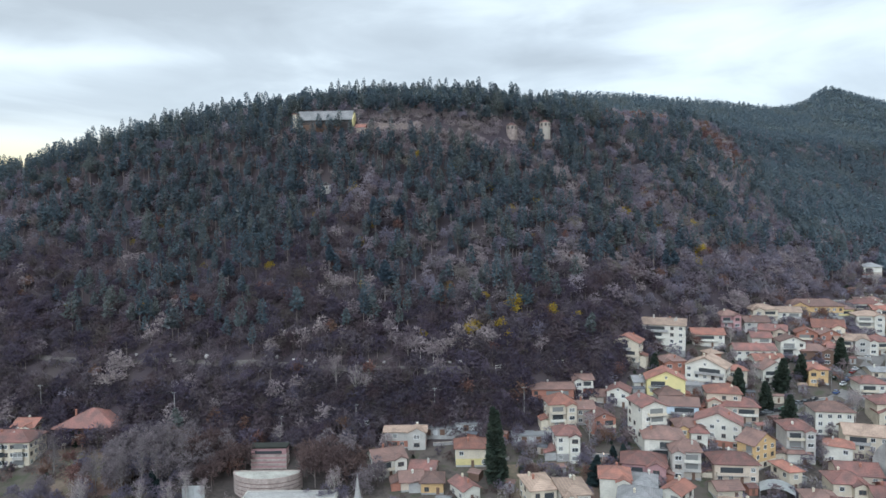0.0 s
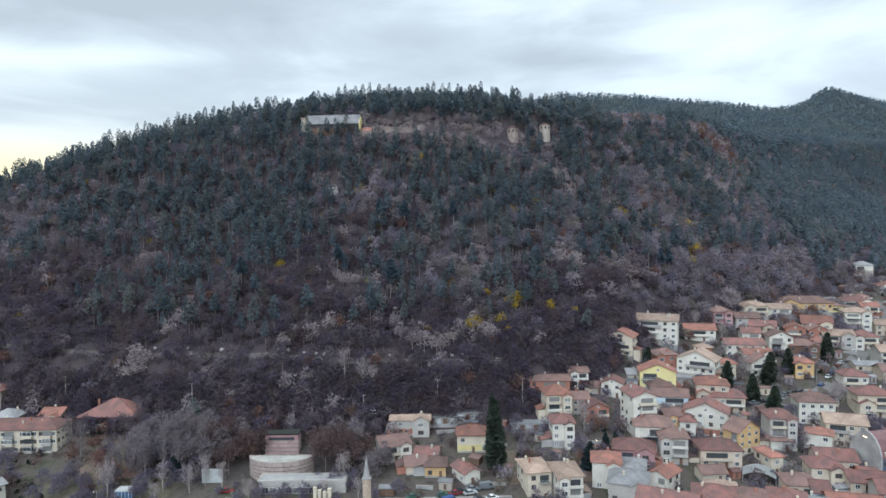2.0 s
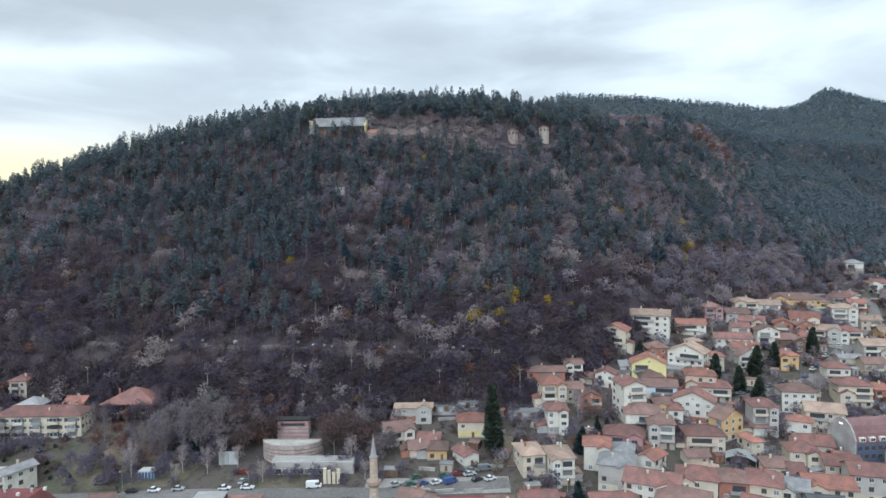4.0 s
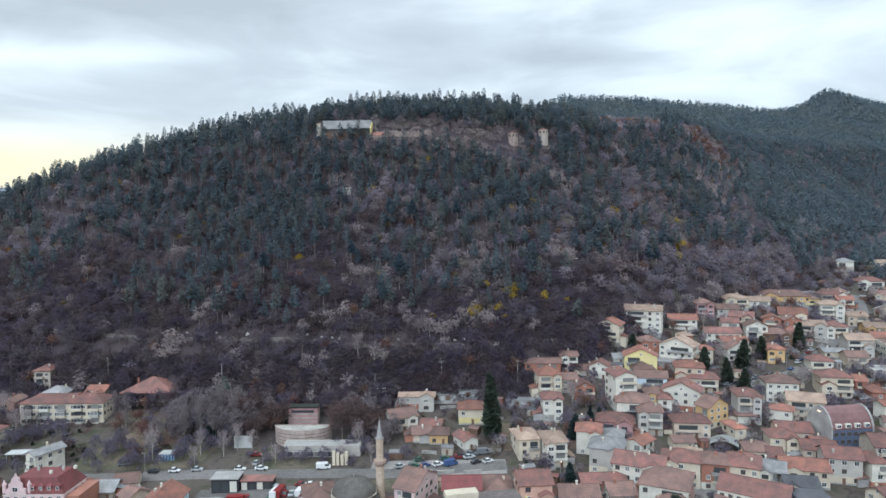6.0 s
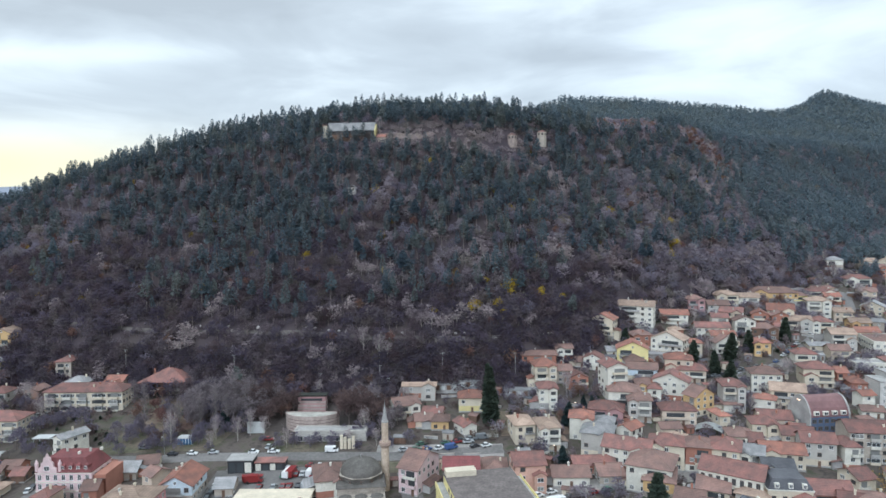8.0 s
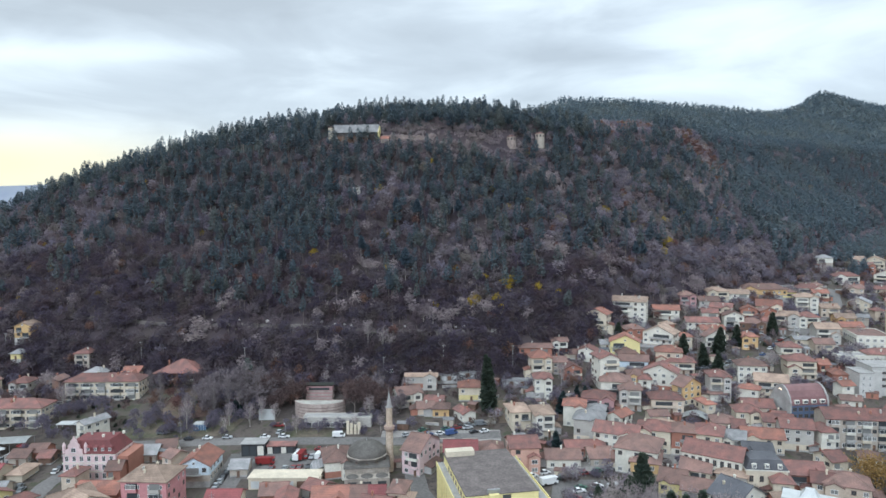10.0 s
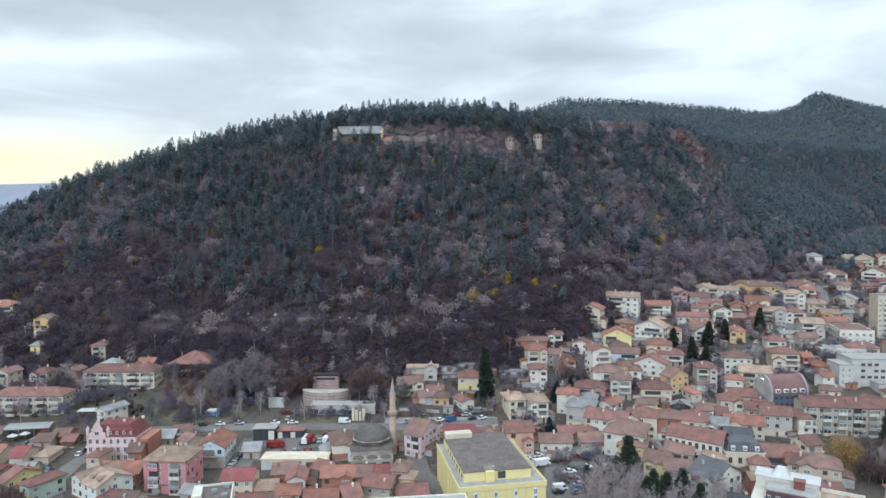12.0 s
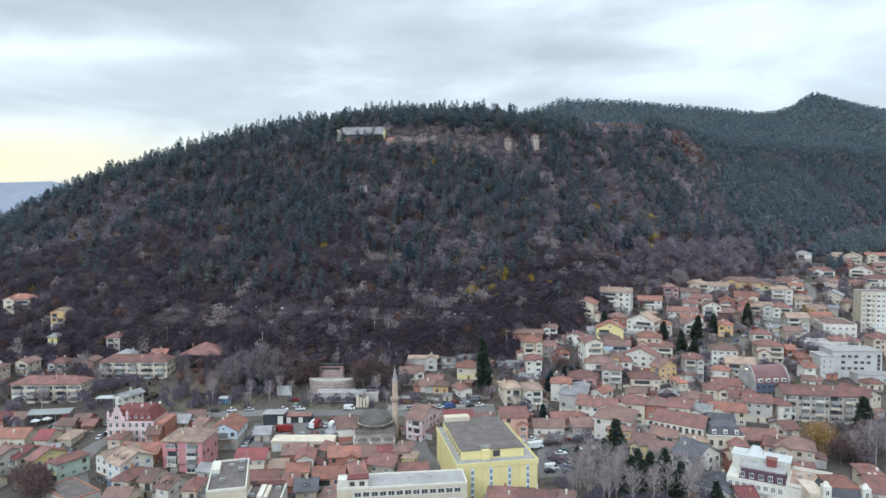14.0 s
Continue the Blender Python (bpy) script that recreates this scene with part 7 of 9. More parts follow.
def mansard_hotel():
    r = thing("hotel", pose(103.5, 99.0, -1.8, 0, 0, -30), "white stepped hotel with plum mansard storey and roof terraces", "hotel")
    block(r, -13, 15.5, -7, 9, -2, 9.6, WALL["white"])
    bm = bmesh.new()
    prism(bm, [(-9.5, -6.8), (3.5, -6.8), (3.5, 2.0), (-9.5, 2.0)], 9.604, 12.6, top=0.9)
    part("mansard", bm, WALL["plum"], r, "plum-coloured mansard storey")
    block(r, -9.2, 3.4, -5.6, 1.6, 12.604, 12.9, M_BITUMEN_PALE, "terrace_floor")
    block(r, -12.5, 4.0, 2.1, 8.6, 9.604, 13.6, WALL["white"], "upper_storey")
    block(r, -12.9, 4.4, 1.9, 9.0, 13.6, 13.95, M_SHEET, "upper_roof", "white sheet-metal upper roof")
    bm = bmesh.new()
    prism(bm, [(-8.5, 3.5), (-3.5, 3.5), (-3.5, 8), (-8.5, 8)], 13.954, 16.2, top=0.45)
    part("roof_light", bm, M_SHEET, r)
    block(r, -2.2, 0.6, -1.8, 0.6, 12.904, 15.2, ROOF["maroon"], "lift_house")
    block(r, -2.4, 0.8, -2.0, 0.8, 15.2, 15.4, ROOF["red"], "lift_house_roof")
    block(r, 4.5, 15.2, -6.7, 8.7, 9.604, 9.8, ROOF["tan"], "roof_terrace")
    for x0, x1, y0, y1 in ((3.8, 15.5, -7, -6.7), (15.2, 15.5, -6.7, 9), (4.5, 15.2, 8.7, 9)):
        block(r, x0, x1, y0, y1, 9.804, 10.8, WALL["white"], "parapet")
    for x, y in ((7, 2), (9.5, 5), (12.5, -3)):
        vent_unit(r, x, y, 9.8, 1.2, 1.0, 0.9)
    for k in range(5):
        add_window(r, pose(-8.4 + k * 2.6, -6.72, 10.1), 1.3, 1.6)
    for j in range(3):
        for k in range(8):
            add_window(r, pose(-11.8 + k * 2.0, -7, 0.6 + j * 3.1), 1.3, 1.7, "curtain")
        for k in range(4):
            add_window(r, pose(-13, -4.5 + k * 3.6, 0.6 + j * 3.1, 0, 0, -90), 1.3, 1.6, "dark")
    for j in range(2):
        balcony(r, pose(-4.5, -7, 3.4 + j * 3.1), 8.0, 1.2, "white")
    c = thing("corner_house", pose(116.0, 86.5, -2.8, 0, 0, -8), "ornate white corner house with twin turrets and orange roof", "house")
    block(c, -6.2, 6.2, -5.5, 5.5, -2, 11.2, WALL["white"])
    block(c, -6.5, 6.5, -5.8, 5.8, 11.2, 11.6, WALL["cream"], "cornice")
    bm = bmesh.new()
    prism(bm, [(-4.4, -5.7), (4.4, -5.7), (4.4, 5.6), (-4.4, 5.6)], 11.604, 14.0, top=0.8)
    part("mansard", bm, ROOF["dark"], c, "dark grey mansard")
    bm = bmesh.new()
    hip_roof(bm, 8.2, 9.0, 0.45, 0.1)
    bmesh.ops.recalc_face_normals(bm, faces=bm.faces)
    part("roof", bm, ROOF["orange"], c, at=pose(0, 0, 14.2))
    for s in (-1, 1):
        bm = bmesh.new()
        box(bm, -1.1, 1.1, -0.6, 1.8, 0, 3.2)
        prism(bm, circle(1.15, 10, 0, 0.6), 3.2, 4.3, top=0.35)
        part("turret", bm, WALL["white"], c, at=pose(s * 5.2, -5.5, 11.604))
        add_window(c, pose(s * 5.2, -6.15, 12.2), 0.9, 1.6)
    for k in range(6):
        for j in range(3):
            add_window(c, pose(-5.0 + k * 2.0, -5.5, 0.9 + j * 3.5), 1.1, 2.0)
    block(c, -9.5, -6.51, -5, 5.5, -2, 12.2, WALL["beige"], "side_wall", "peach plastered party wall")


mansard_hotel()


# ---- the castle ruin on the crest ----
def castle():
    z = gz(-66, 378)
    ruin = surface("ruin_stone", (0.33, 0.27, 0.235), var=0.35, scale=0.4, fine=1.2, bump=0.4, tint=(0.22, 0.175, 0.155))
    r = thing("lodge", pose(-66, 378, z - 1.2, 0, 0, -4), "long hilltop lodge with a shingled grey roof and pale gables", "lodge")
    w, d, h = 30.0, 10.0, 2.4
    block(r, -w / 2, w / 2, -d / 2, d / 2, -4, h, surface("dark_timber", (0.06, 0.05, 0.048), var=0.3))
    bm = bmesh.new()
    gable_roof(bm, w, d, 1.0, 0.9)
    part("roof", bm, ROOF["grey"], r, "weathered grey shingle roof", at=pose(0, 0, h - 0.3))
    bm = bmesh.new()
    prof = [(-d / 2 - 0.8, -4), (d / 2 + 0.8, -4), (d / 2 + 0.8, h - 0.2), (0, h + d / 2 - 0.6), (-d / 2 - 0.8, h - 0.2)]
    f, b = [[bm.verts.new((xx, y, zz)) for y, zz in prof] for xx in (w / 2 + 0.92, w / 2 + 1.5)]
    bm.faces.new(f)
    bm.faces.new(b[::-1])
    for k in range(5):
        bm.faces.new((f[k], b[k], b[(k + 1) % 5], f[(k + 1) % 5]))
    bmesh.ops.recalc_face_normals(bm, faces=bm.faces)
    part("gable_wall", bm, WALL["yellow"], r, "pale yellow end wall")
    block(r, -w / 2 - 3.2, -w / 2 - 0.1, -d / 2 - 0.6, d / 2 - 2, -4, h + 3.2, WALL["cream"], "end_tower")
    block(r, -w / 2 - 3.5, -w / 2 + 0.1, -d / 2 - 0.9, d / 2 - 1.7, h + 3.2, h + 3.8, ROOF["brown"], "end_tower_roof")
    block(r, -w / 2 + 2, w / 2 - 6, -d / 2 - 2.2, -d / 2 - 0.05, -5, -0.6, WALL["wood"], "terrace")
    for k in range(9):
        add_window(r, pose(-w / 2 + 3 + k * 3.0, -d / 2, 0.4), 2.0, 1.6, "dark")
    q = thing("kiosk", pose(-45.5, 372, gz(-45.5, 372), 0, 0, -8), "small hilltop kiosk with an orange pitched roof", "kiosk")
    block(q, -2.6, 2.6, -1.8, 1.8, -3, 1.6, WALL["cream"])
    bm = bmesh.new()
    gable_roof(bm, 5.2, 3.6, 0.9, 0.5)
    part("roof", bm, ROOF["orange"], q, at=pose(0, 0, 1.5))
    wall_line = [(-47, 374, 1.6), (-38, 374, 2.2), (-24, 374, 2.6), (-12, 375, 1.4)]
    castle_wall = thing("castle_wall", pose(0, 0, 0), "ruined pale stone castle wall along the hilltop", "ruin")
    for (ax, ay, ah), (bx, by, bh) in zip(wall_line, wall_line[1:]):
        n = 5
        for k in range(n):
            t0, t1 = k / n, (k + 1) / n
            x0, y0, x1, y1 = ax + (bx - ax) * t0, ay + (by - ay) * t0, ax + (bx - ax) * t1, ay + (by - ay) * t1
            hh = ah + (bh - ah) * t0 + random.Random(int(ax * 7 + k)).uniform(-0.5, 0.5)
            ln = math.hypot(x1 - x0, y1 - y0)
            zz = gz((x0 + x1) / 2, (y0 + y1) / 2)
            bm = bmesh.new()
            prism(bm, [(-ln / 2, -0.8), (ln / 2, -0.8), (ln / 2, 0.8), (-ln / 2, 0.8)], -2, hh)
            part("wall_section", bm, ruin, castle_wall, at=pose((x0 + x1) / 2, (y0 + y1) / 2, zz, 0, 0, math.degrees(math.atan2(y1 - y0, x1 - x0))))
    for x, y, hh in ((40.4, 381.5, 5.4), (62.0, 397, 7.4)):
        t = thing("castle_tower", pose(x, y, gz(x, y)), "restored octagonal pale stone castle tower with a red roof", "tower", group="castle towers")
        bm = bmesh.new()
        prism(bm, circle(3.3, 8, start=0.39), -3, hh)
        part("wall", bm, ruin if hh < 5.5 else WALL["stone"], t)
        bm = bmesh.new()
        prism(bm, circle(3.6, 8, start=0.39), hh, hh + 1.5, top=0.05)
        part("roof", bm, ROOF["red"], t)
        for a in (-45, 0, 45):
            add_window(t, pose(0, 0, 0, 0, 0, a) @ pose(0, -3.07, hh - 2.3), 1.1, 1.6, "dark")
    k = thing("viewing_hut", pose(-60.5, 341.5, gz(-60.5, 341.5)), "small white hut in the wood below the castle", "hut")
    block(k, -2.4, 2.4, -2, 2, -3, 2.6, WALL["grey"])
    bm = bmesh.new()
    gable_roof(bm, 4.8, 4.0, 0.6, 0.4, along=False)
    part("roof", bm, ROOF["grey"], k, at=pose(0, 0, 2.6))
    add_window(k, pose(0.6, -2, 1.0), 0.9, 1.2, "dark")


castle()


# ---- sheds, canopies, greenhouse ----
def canopies():
    c = thing("market_canopy", pose(-179.6, 181.9, gz(-179.6, 181.9), 0, 0, 10), "white sheet-metal market canopy on thin posts", "canopy")
    bm = bmesh.new()
    n = 10
    lo = [bm.verts.new((x, y, 3.6 + 1.0 * math.sin(math.pi * (k / n)))) for k, y in enumerate(np.linspace(-4.5, 4.5, n + 1)) for x in (-9, 9)]
    for k in range(n):
        bm.faces.new((lo[2 * k], lo[2 * k + 1], lo[2 * k + 3], lo[2 * k + 2]))
    bmesh.ops.solidify(bm, geom=bm.faces[:], thickness=0.12)
    part("roof", bm, M_SHEET, c)
    for x in (-8.6, -3.0, 3.0, 8.6):
        for y in (-4.3, 4.3):
            bm = bmesh.new()
            tube(bm, (x, y, -0.5), (x, y, 3.6), 0.1, 0.1)
            part("post", bm, M_METAL, c)
    for x, y, mt, lb in ((-172, 180, CAR_PAINT["red"], "bright red parasol at the market canopy"), (-179, 177, M_SHEET, "white parasol at the market canopy"), (-183, 175, M_SHEET, "white parasol at the market canopy")):
        u = thing("parasol", pose(x, y, gz(x, y)), lb, "parasol")
        bm = bmesh.new()
        tube(bm, (0, 0, 0), (0, 0, 2.8), 0.05, 0.05)
        part("pole", bm, M_METAL, u)
        bm = bmesh.new()
        prism(bm, circle(2.2, 8), 2.3, 3.2, top=0.05)
        part("canopy", bm, mt, u)
    s = thing("small_canopy", pose(-163.6, 198.4, gz(-163.6, 198.4), 0, 0, 4), "small pale green flat canopy", "canopy")
    block(s, -4.5, 4.5, -2.5, 2.5, 3.0, 3.3, M_SHEET, "roof")
    for x in (-4, 4):
        block(s, x - 0.1, x + 0.1, -2.2, -2.0, -0.5, 3.0, M_METAL, "post")
        block(s, x - 0.1, x + 0.1, 2.0, 2.2, -0.5, 3.0, M_METAL, "post")
    g = thing("greenhouse", pose(-105, 194.5, gz(-105, 194.5)), "small glass greenhouse with a white frame", "greenhouse")
    block(g, -2.8, 2.8, -1.8, 1.8, -0.3, 2.2, M_GLASS_BLUE, "glazing")
    for k in range(6):
        block(g, -2.85 + k * 1.1, -2.73 + k * 1.1, -1.87, 1.87, 0, 2.25, M_FRAME, "frame")
    for k in range(5):
        block(g, -2.75 + k * 1.12, -1.75 + k * 1.12, -1.9, 1.9, 2.25, 2.7, M_SHEET, "roof_panel")
    b = thing("white_panel_wall", pose(-79, 200.5, gz(-79, 200.5)), "white stage screen on a frame in the park", "screen")
    for k in range(4):
        block(b, -3.4 + k * 1.75, -1.75 + k * 1.75, -0.2, 0.2, -0.5, 4.6, M_SHEET, "panel")
    for x, y, w in ((-3.5, 238.5, 14), (8.5, 239.5, 10), (33, 233, 18)):
        s = thing("shed", pose(x, y, gz(x, y)), "long low grey shed with a flat metal roof", "shed", group="sheds at the foot of the hill")
        block(s, -w / 2, w / 2, -2.2, 2.2, -2.5, 2.6, WALL["concrete"])
        block(s, -w / 2 - 0.3, w / 2 + 0.3, -2.6, 2.6, 2.6, 2.85, M_METAL, "roof")
        for k in range(int(w / 2.6)):
            block(s, -w / 2 + 0.6 + k * 2.6, -w / 2 + 2.4 + k * 2.6, -2.28, -2.204, 0, 2.1, WALL["wood"] if k % 2 else M_SHEET, "door")
    a = thing("arched_canopy", pose(103, 200, gz(103, 200), 0, 0, -25), "white arched sheet-metal canopy over a yard", "canopy")
    bm = bmesh.new()
    n = 8
    lo = [bm.verts.new((x, y, 2.4 + 1.6 * math.sin(math.pi * (k / n)))) for k, x in enumerate(np.linspace(-5, 5, n + 1)) for y in (-4, 4)]
    for k in range(n):
        bm.faces.new((lo[2 * k], lo[2 * k + 1], lo[2 * k + 3], lo[2 * k + 2]))
    bmesh.ops.solidify(bm, geom=bm.faces[:], thickness=0.15)
    part("roof", bm, M_SHEET, a)
    for x in (-4.9, 4.9):
        for y in (-3.8, 3.8):
            block(a, x - 0.1, x + 0.1, y - 0.1, y + 0.1, -0.5, 2.45, M_METAL, "post")
    f = thing("fire_station", pose(-71, 171, gz(-71, 171), 0, 0, 2), "low dark garage with a flat pale roof", "garage")
    # near-black walls stand for the unlit inside of the open front
    dark = surface("open_garage_dark", (0.032, 0.032, 0.036), var=0.2)
    block(f, -8.5, 0.4, -2.0, 4, -1, 4.4, dark)
    block(f, 0.404, 11.5, -0.5, 4, -1, 3.0, dark, "low_wing")
    block(f, 0.6, 11.8, -1.2, 4.3, 3.0, 3.3, ROOF["red"], "low_wing_roof")
    block(f, -8.8, 0.7, -2.6, 4.3, 4.4, 4.7, M_BITUMEN_PALE, "roof")
    for k in range(3):
        block(f, -8.0 + k * 2.8, -5.7 + k * 2.8, -2.06, -2.004, 0, 3.6, WALL["white"] if k == 2 else M_GLASS, "garage_door")
    for k in range(4):
        block(f, 1.0 + k * 2.6, 2.9 + k * 2.6, -0.56, -0.504, 0, 2.5, WALL["white"] if k % 2 == 0 else M_GLASS, "garage_door")
    w = thing("garage_row", pose(-56, 146.5, gz(-56, 146.5), 0, 0, 1), "long low building with a pale flat roof", "garage")
    block(w, -12.5, 11.5, -3.5, 3.5, -1, 3.4, WALL["cream"])
    block(w, -12.8, 11.8, -3.8, 3.8, 3.4, 3.8, WALL["cream"], "roof")
    for k in range(6):
        block(w, -11.6 + k * 3.9, -8.8 + k * 3.9, -3.57, -3.504, 0, 2.5, WALL["wood"] if k % 3 else M_SHEET, "garage_door")
    gq = thing("flat_house", pose(-121, 99, -3.2, 0, 0, -34), "low building with a dark flat roof beside the street", "building")
    block(gq, -9, 9, -5, 5, -1, 5.0, WALL["grey"])
    flat_parapet(gq, 18, 10, 5.0, WALL["brick"], M_BITUMEN, 0.5)


canopies()


# ---- streets, squares, lawns ----
strip("road", [(-20, 60), (4, 92), (-4, 125), (-10, 140), (-16, 172)], 7, M_ASPHALT, "narrow grey street past the department store", "road")
strip("road", [(15, 141), (38, 155), (62, 164), (95, 170)], 9, M_PAVING, "pale street with parked cars below the shops", "road")
strip("road", [(-150, 183), (-110, 182), (-60, 181), (-22, 180), (20, 186)], 6.5, M_ASPHALT, "grey street along the park", "road")
strip("road", [(-78, 181), (-77, 150), (-76, 132)], 6.5, M_ASPHALT, "grey side street with parked cars", "road")
strip("road", [(-139, 187), (-142, 165), (-143, 150), (-140, 132), (-123, 107), (-100, 90), (-70, 60)], 7, M_ASPHALT, "grey shopping street with parked cars", "road")
strip("road", [(112, 243), (131, 251), (158, 262), (176, 274), (191, 292), (222, 325), (250, 356), (262, 382)], 6.5, M_ASPHALT, "grey street climbing through the houses", "road")
strip("road", [(-170, 236), (-120, 240), (-60, 232), (-25, 229)], 5, M_SOIL, "reddish earth lane below the wooded slope", "road")
patch("car_park", [(-84, 151), (-46, 151), (-46, 173), (-84, 171)], M_ASPHALT, "asphalt car park beside the garage", "car park")
patch("car_park", [(30, 118), (58, 124), (64, 150), (36, 150)], M_ASPHALT, "crowded asphalt car park beside the store", "car park")
patch("square", [(-28, 178), (20, 180), (20, 190), (-28, 189)], M_PAVING, "pale paved square beside the park", "square")
patch("lawn", [(-140, 188), (-92, 187), (-88, 206), (-140, 206)], M_GRASS, "winter lawn of the park", "lawn", 0.1)
patch("lawn", [(-70, 184), (-46, 184), (-46, 190), (-70, 190)], M_GRASS, "winter lawn in front of the hall", "lawn", 0.1)
patch("lawn", [(-34, 168), (-12, 168), (-12, 176), (-34, 176)], M_GRASS, "small lawn behind the mosque", "lawn", 0.1)
patch("park_ground", [(-128, 203), (-20, 201), (-20, 229), (-128, 236)], M_LITTER, "dark leaf litter under the park trees", "ground", 0.07)
patch("earth_bank", [(-134, 206), (-106, 206), (-104, 236), (-134, 236)], M_SOIL, "bare reddish earth bank below the inn", "bank", 0.13)
patch("yard", [(20, 196), (60, 200), (60, 222), (20, 218)], M_SOIL, "bare earth yards between the houses", "yard", 0.08)


ROADS = [[(112, 243), (131, 251), (158, 262), (176, 274), (191, 292), (222, 325), (250, 356), (262, 382)], [(15, 141), (38, 155), (62, 164), (95, 170)], [(-150, 183), (-22, 180), (20, 186)], [(-170, 236), (-60, 232), (-25, 229)]]


def infill_houses():
    """Small houses and workshops that crowd the yards between the larger ones."""
    rnd = random.Random(131)
    large = [(13, 119.5, 27, 38, 12), (-12.5, 86, 38, 10, 8), (-61.5, 77.5, 11, 22, 16), (-49.5, 72, 10, 14, 6), (-29.2, 150, 17, 26, 8), (-129.2, 159.5, 27, 13, 1), (-121, 99, 18, 10, -34),
             (91.5, 149.5, 19, 11, -34), (104.5, 143.5, 13, 11, -6), (104.5, 100, 30, 18, -30), (116, 86.5, 16, 12, -8), (147.5, 203, 18, 13, 8), (206.5, 228, 36, 24, -4), (103, 200, 11, 9, -25),
             (-56, 146.5, 26, 8, 1), (-69, 171, 22, 8, 2), (-179.6, 181.9, 18, 9, 10), (47, 136, 34, 34, 0), (139, 141, 12, 12, 0), (207, 262, 22, 10, -8), (226, 286, 18, 26, -14), (256, 296, 20, 22, -10), (150, 138, 26, 30, 0)]
    blocked = FOOTPRINTS + [(x, y, w, d, radians(a)) for x, y, w, d, a in large]
    lines = [[(-139, 187), (-142, 165), (-143, 150), (-140, 132), (-123, 107)], [(-78, 181), (-77, 150), (-76, 132)], [(-150, 183), (-22, 180)], [(-4, 125), (-16, 172)], [(15, 141), (38, 155), (62, 164), (95, 170)],
             [(112, 243), (131, 251), (158, 262), (176, 274), (191, 292), (222, 325), (250, 356), (262, 382)]]
    made = tries = 0
    while made < 40 and tries < 6000:
        tries += 1
        zone = rnd.choice(((-172, -82, 112, 176), (-172, -82, 112, 176), (58, 180, 112, 218), (58, 180, 112, 218), (-60, -16, 96, 140), (110, 250, 205, 300), (180, 300, 300, 400)))
        x, y = rnd.uniform(zone[0], zone[1]), rnd.uniform(zone[2], zone[3])
        w, d = rnd.uniform(5.0, 8.5), rnd.uniform(5.5, 8.0)
        if x > 0.7 * (y + 105) or min(float(near_line(np.array([x]), np.array([y]), [(a, b, 0) for a, b in line])[0][0]) for line in lines) < 8.0:
            continue
        if any(abs((x - hx) * math.cos(ht) + (y - hy) * math.sin(ht)) < hw / 2 + w * 0.55 and abs(-(x - hx) * math.sin(ht) + (y - hy) * math.cos(ht)) < hd / 2 + d * 0.55 for hx, hy, hw, hd, ht in blocked):
            continue
        house(x, y, w, d, rnd.choice((1, 1, 2)), rnd.uniform(-32, 10), rnd.choice(("cream", "white", "beige", "stone", "brick", "grey")), rnd.choice(("red", "red", "brown", "brown", "orange", "tan", "grey")),
              form=rnd.choice(("gable", "gable", "hip")), chimneys=rnd.choice((0, 1, 1)), side=False, sink=3.0, every=3.2)
        blocked.append(FOOTPRINTS[-1])
        made += 1


infill_houses()


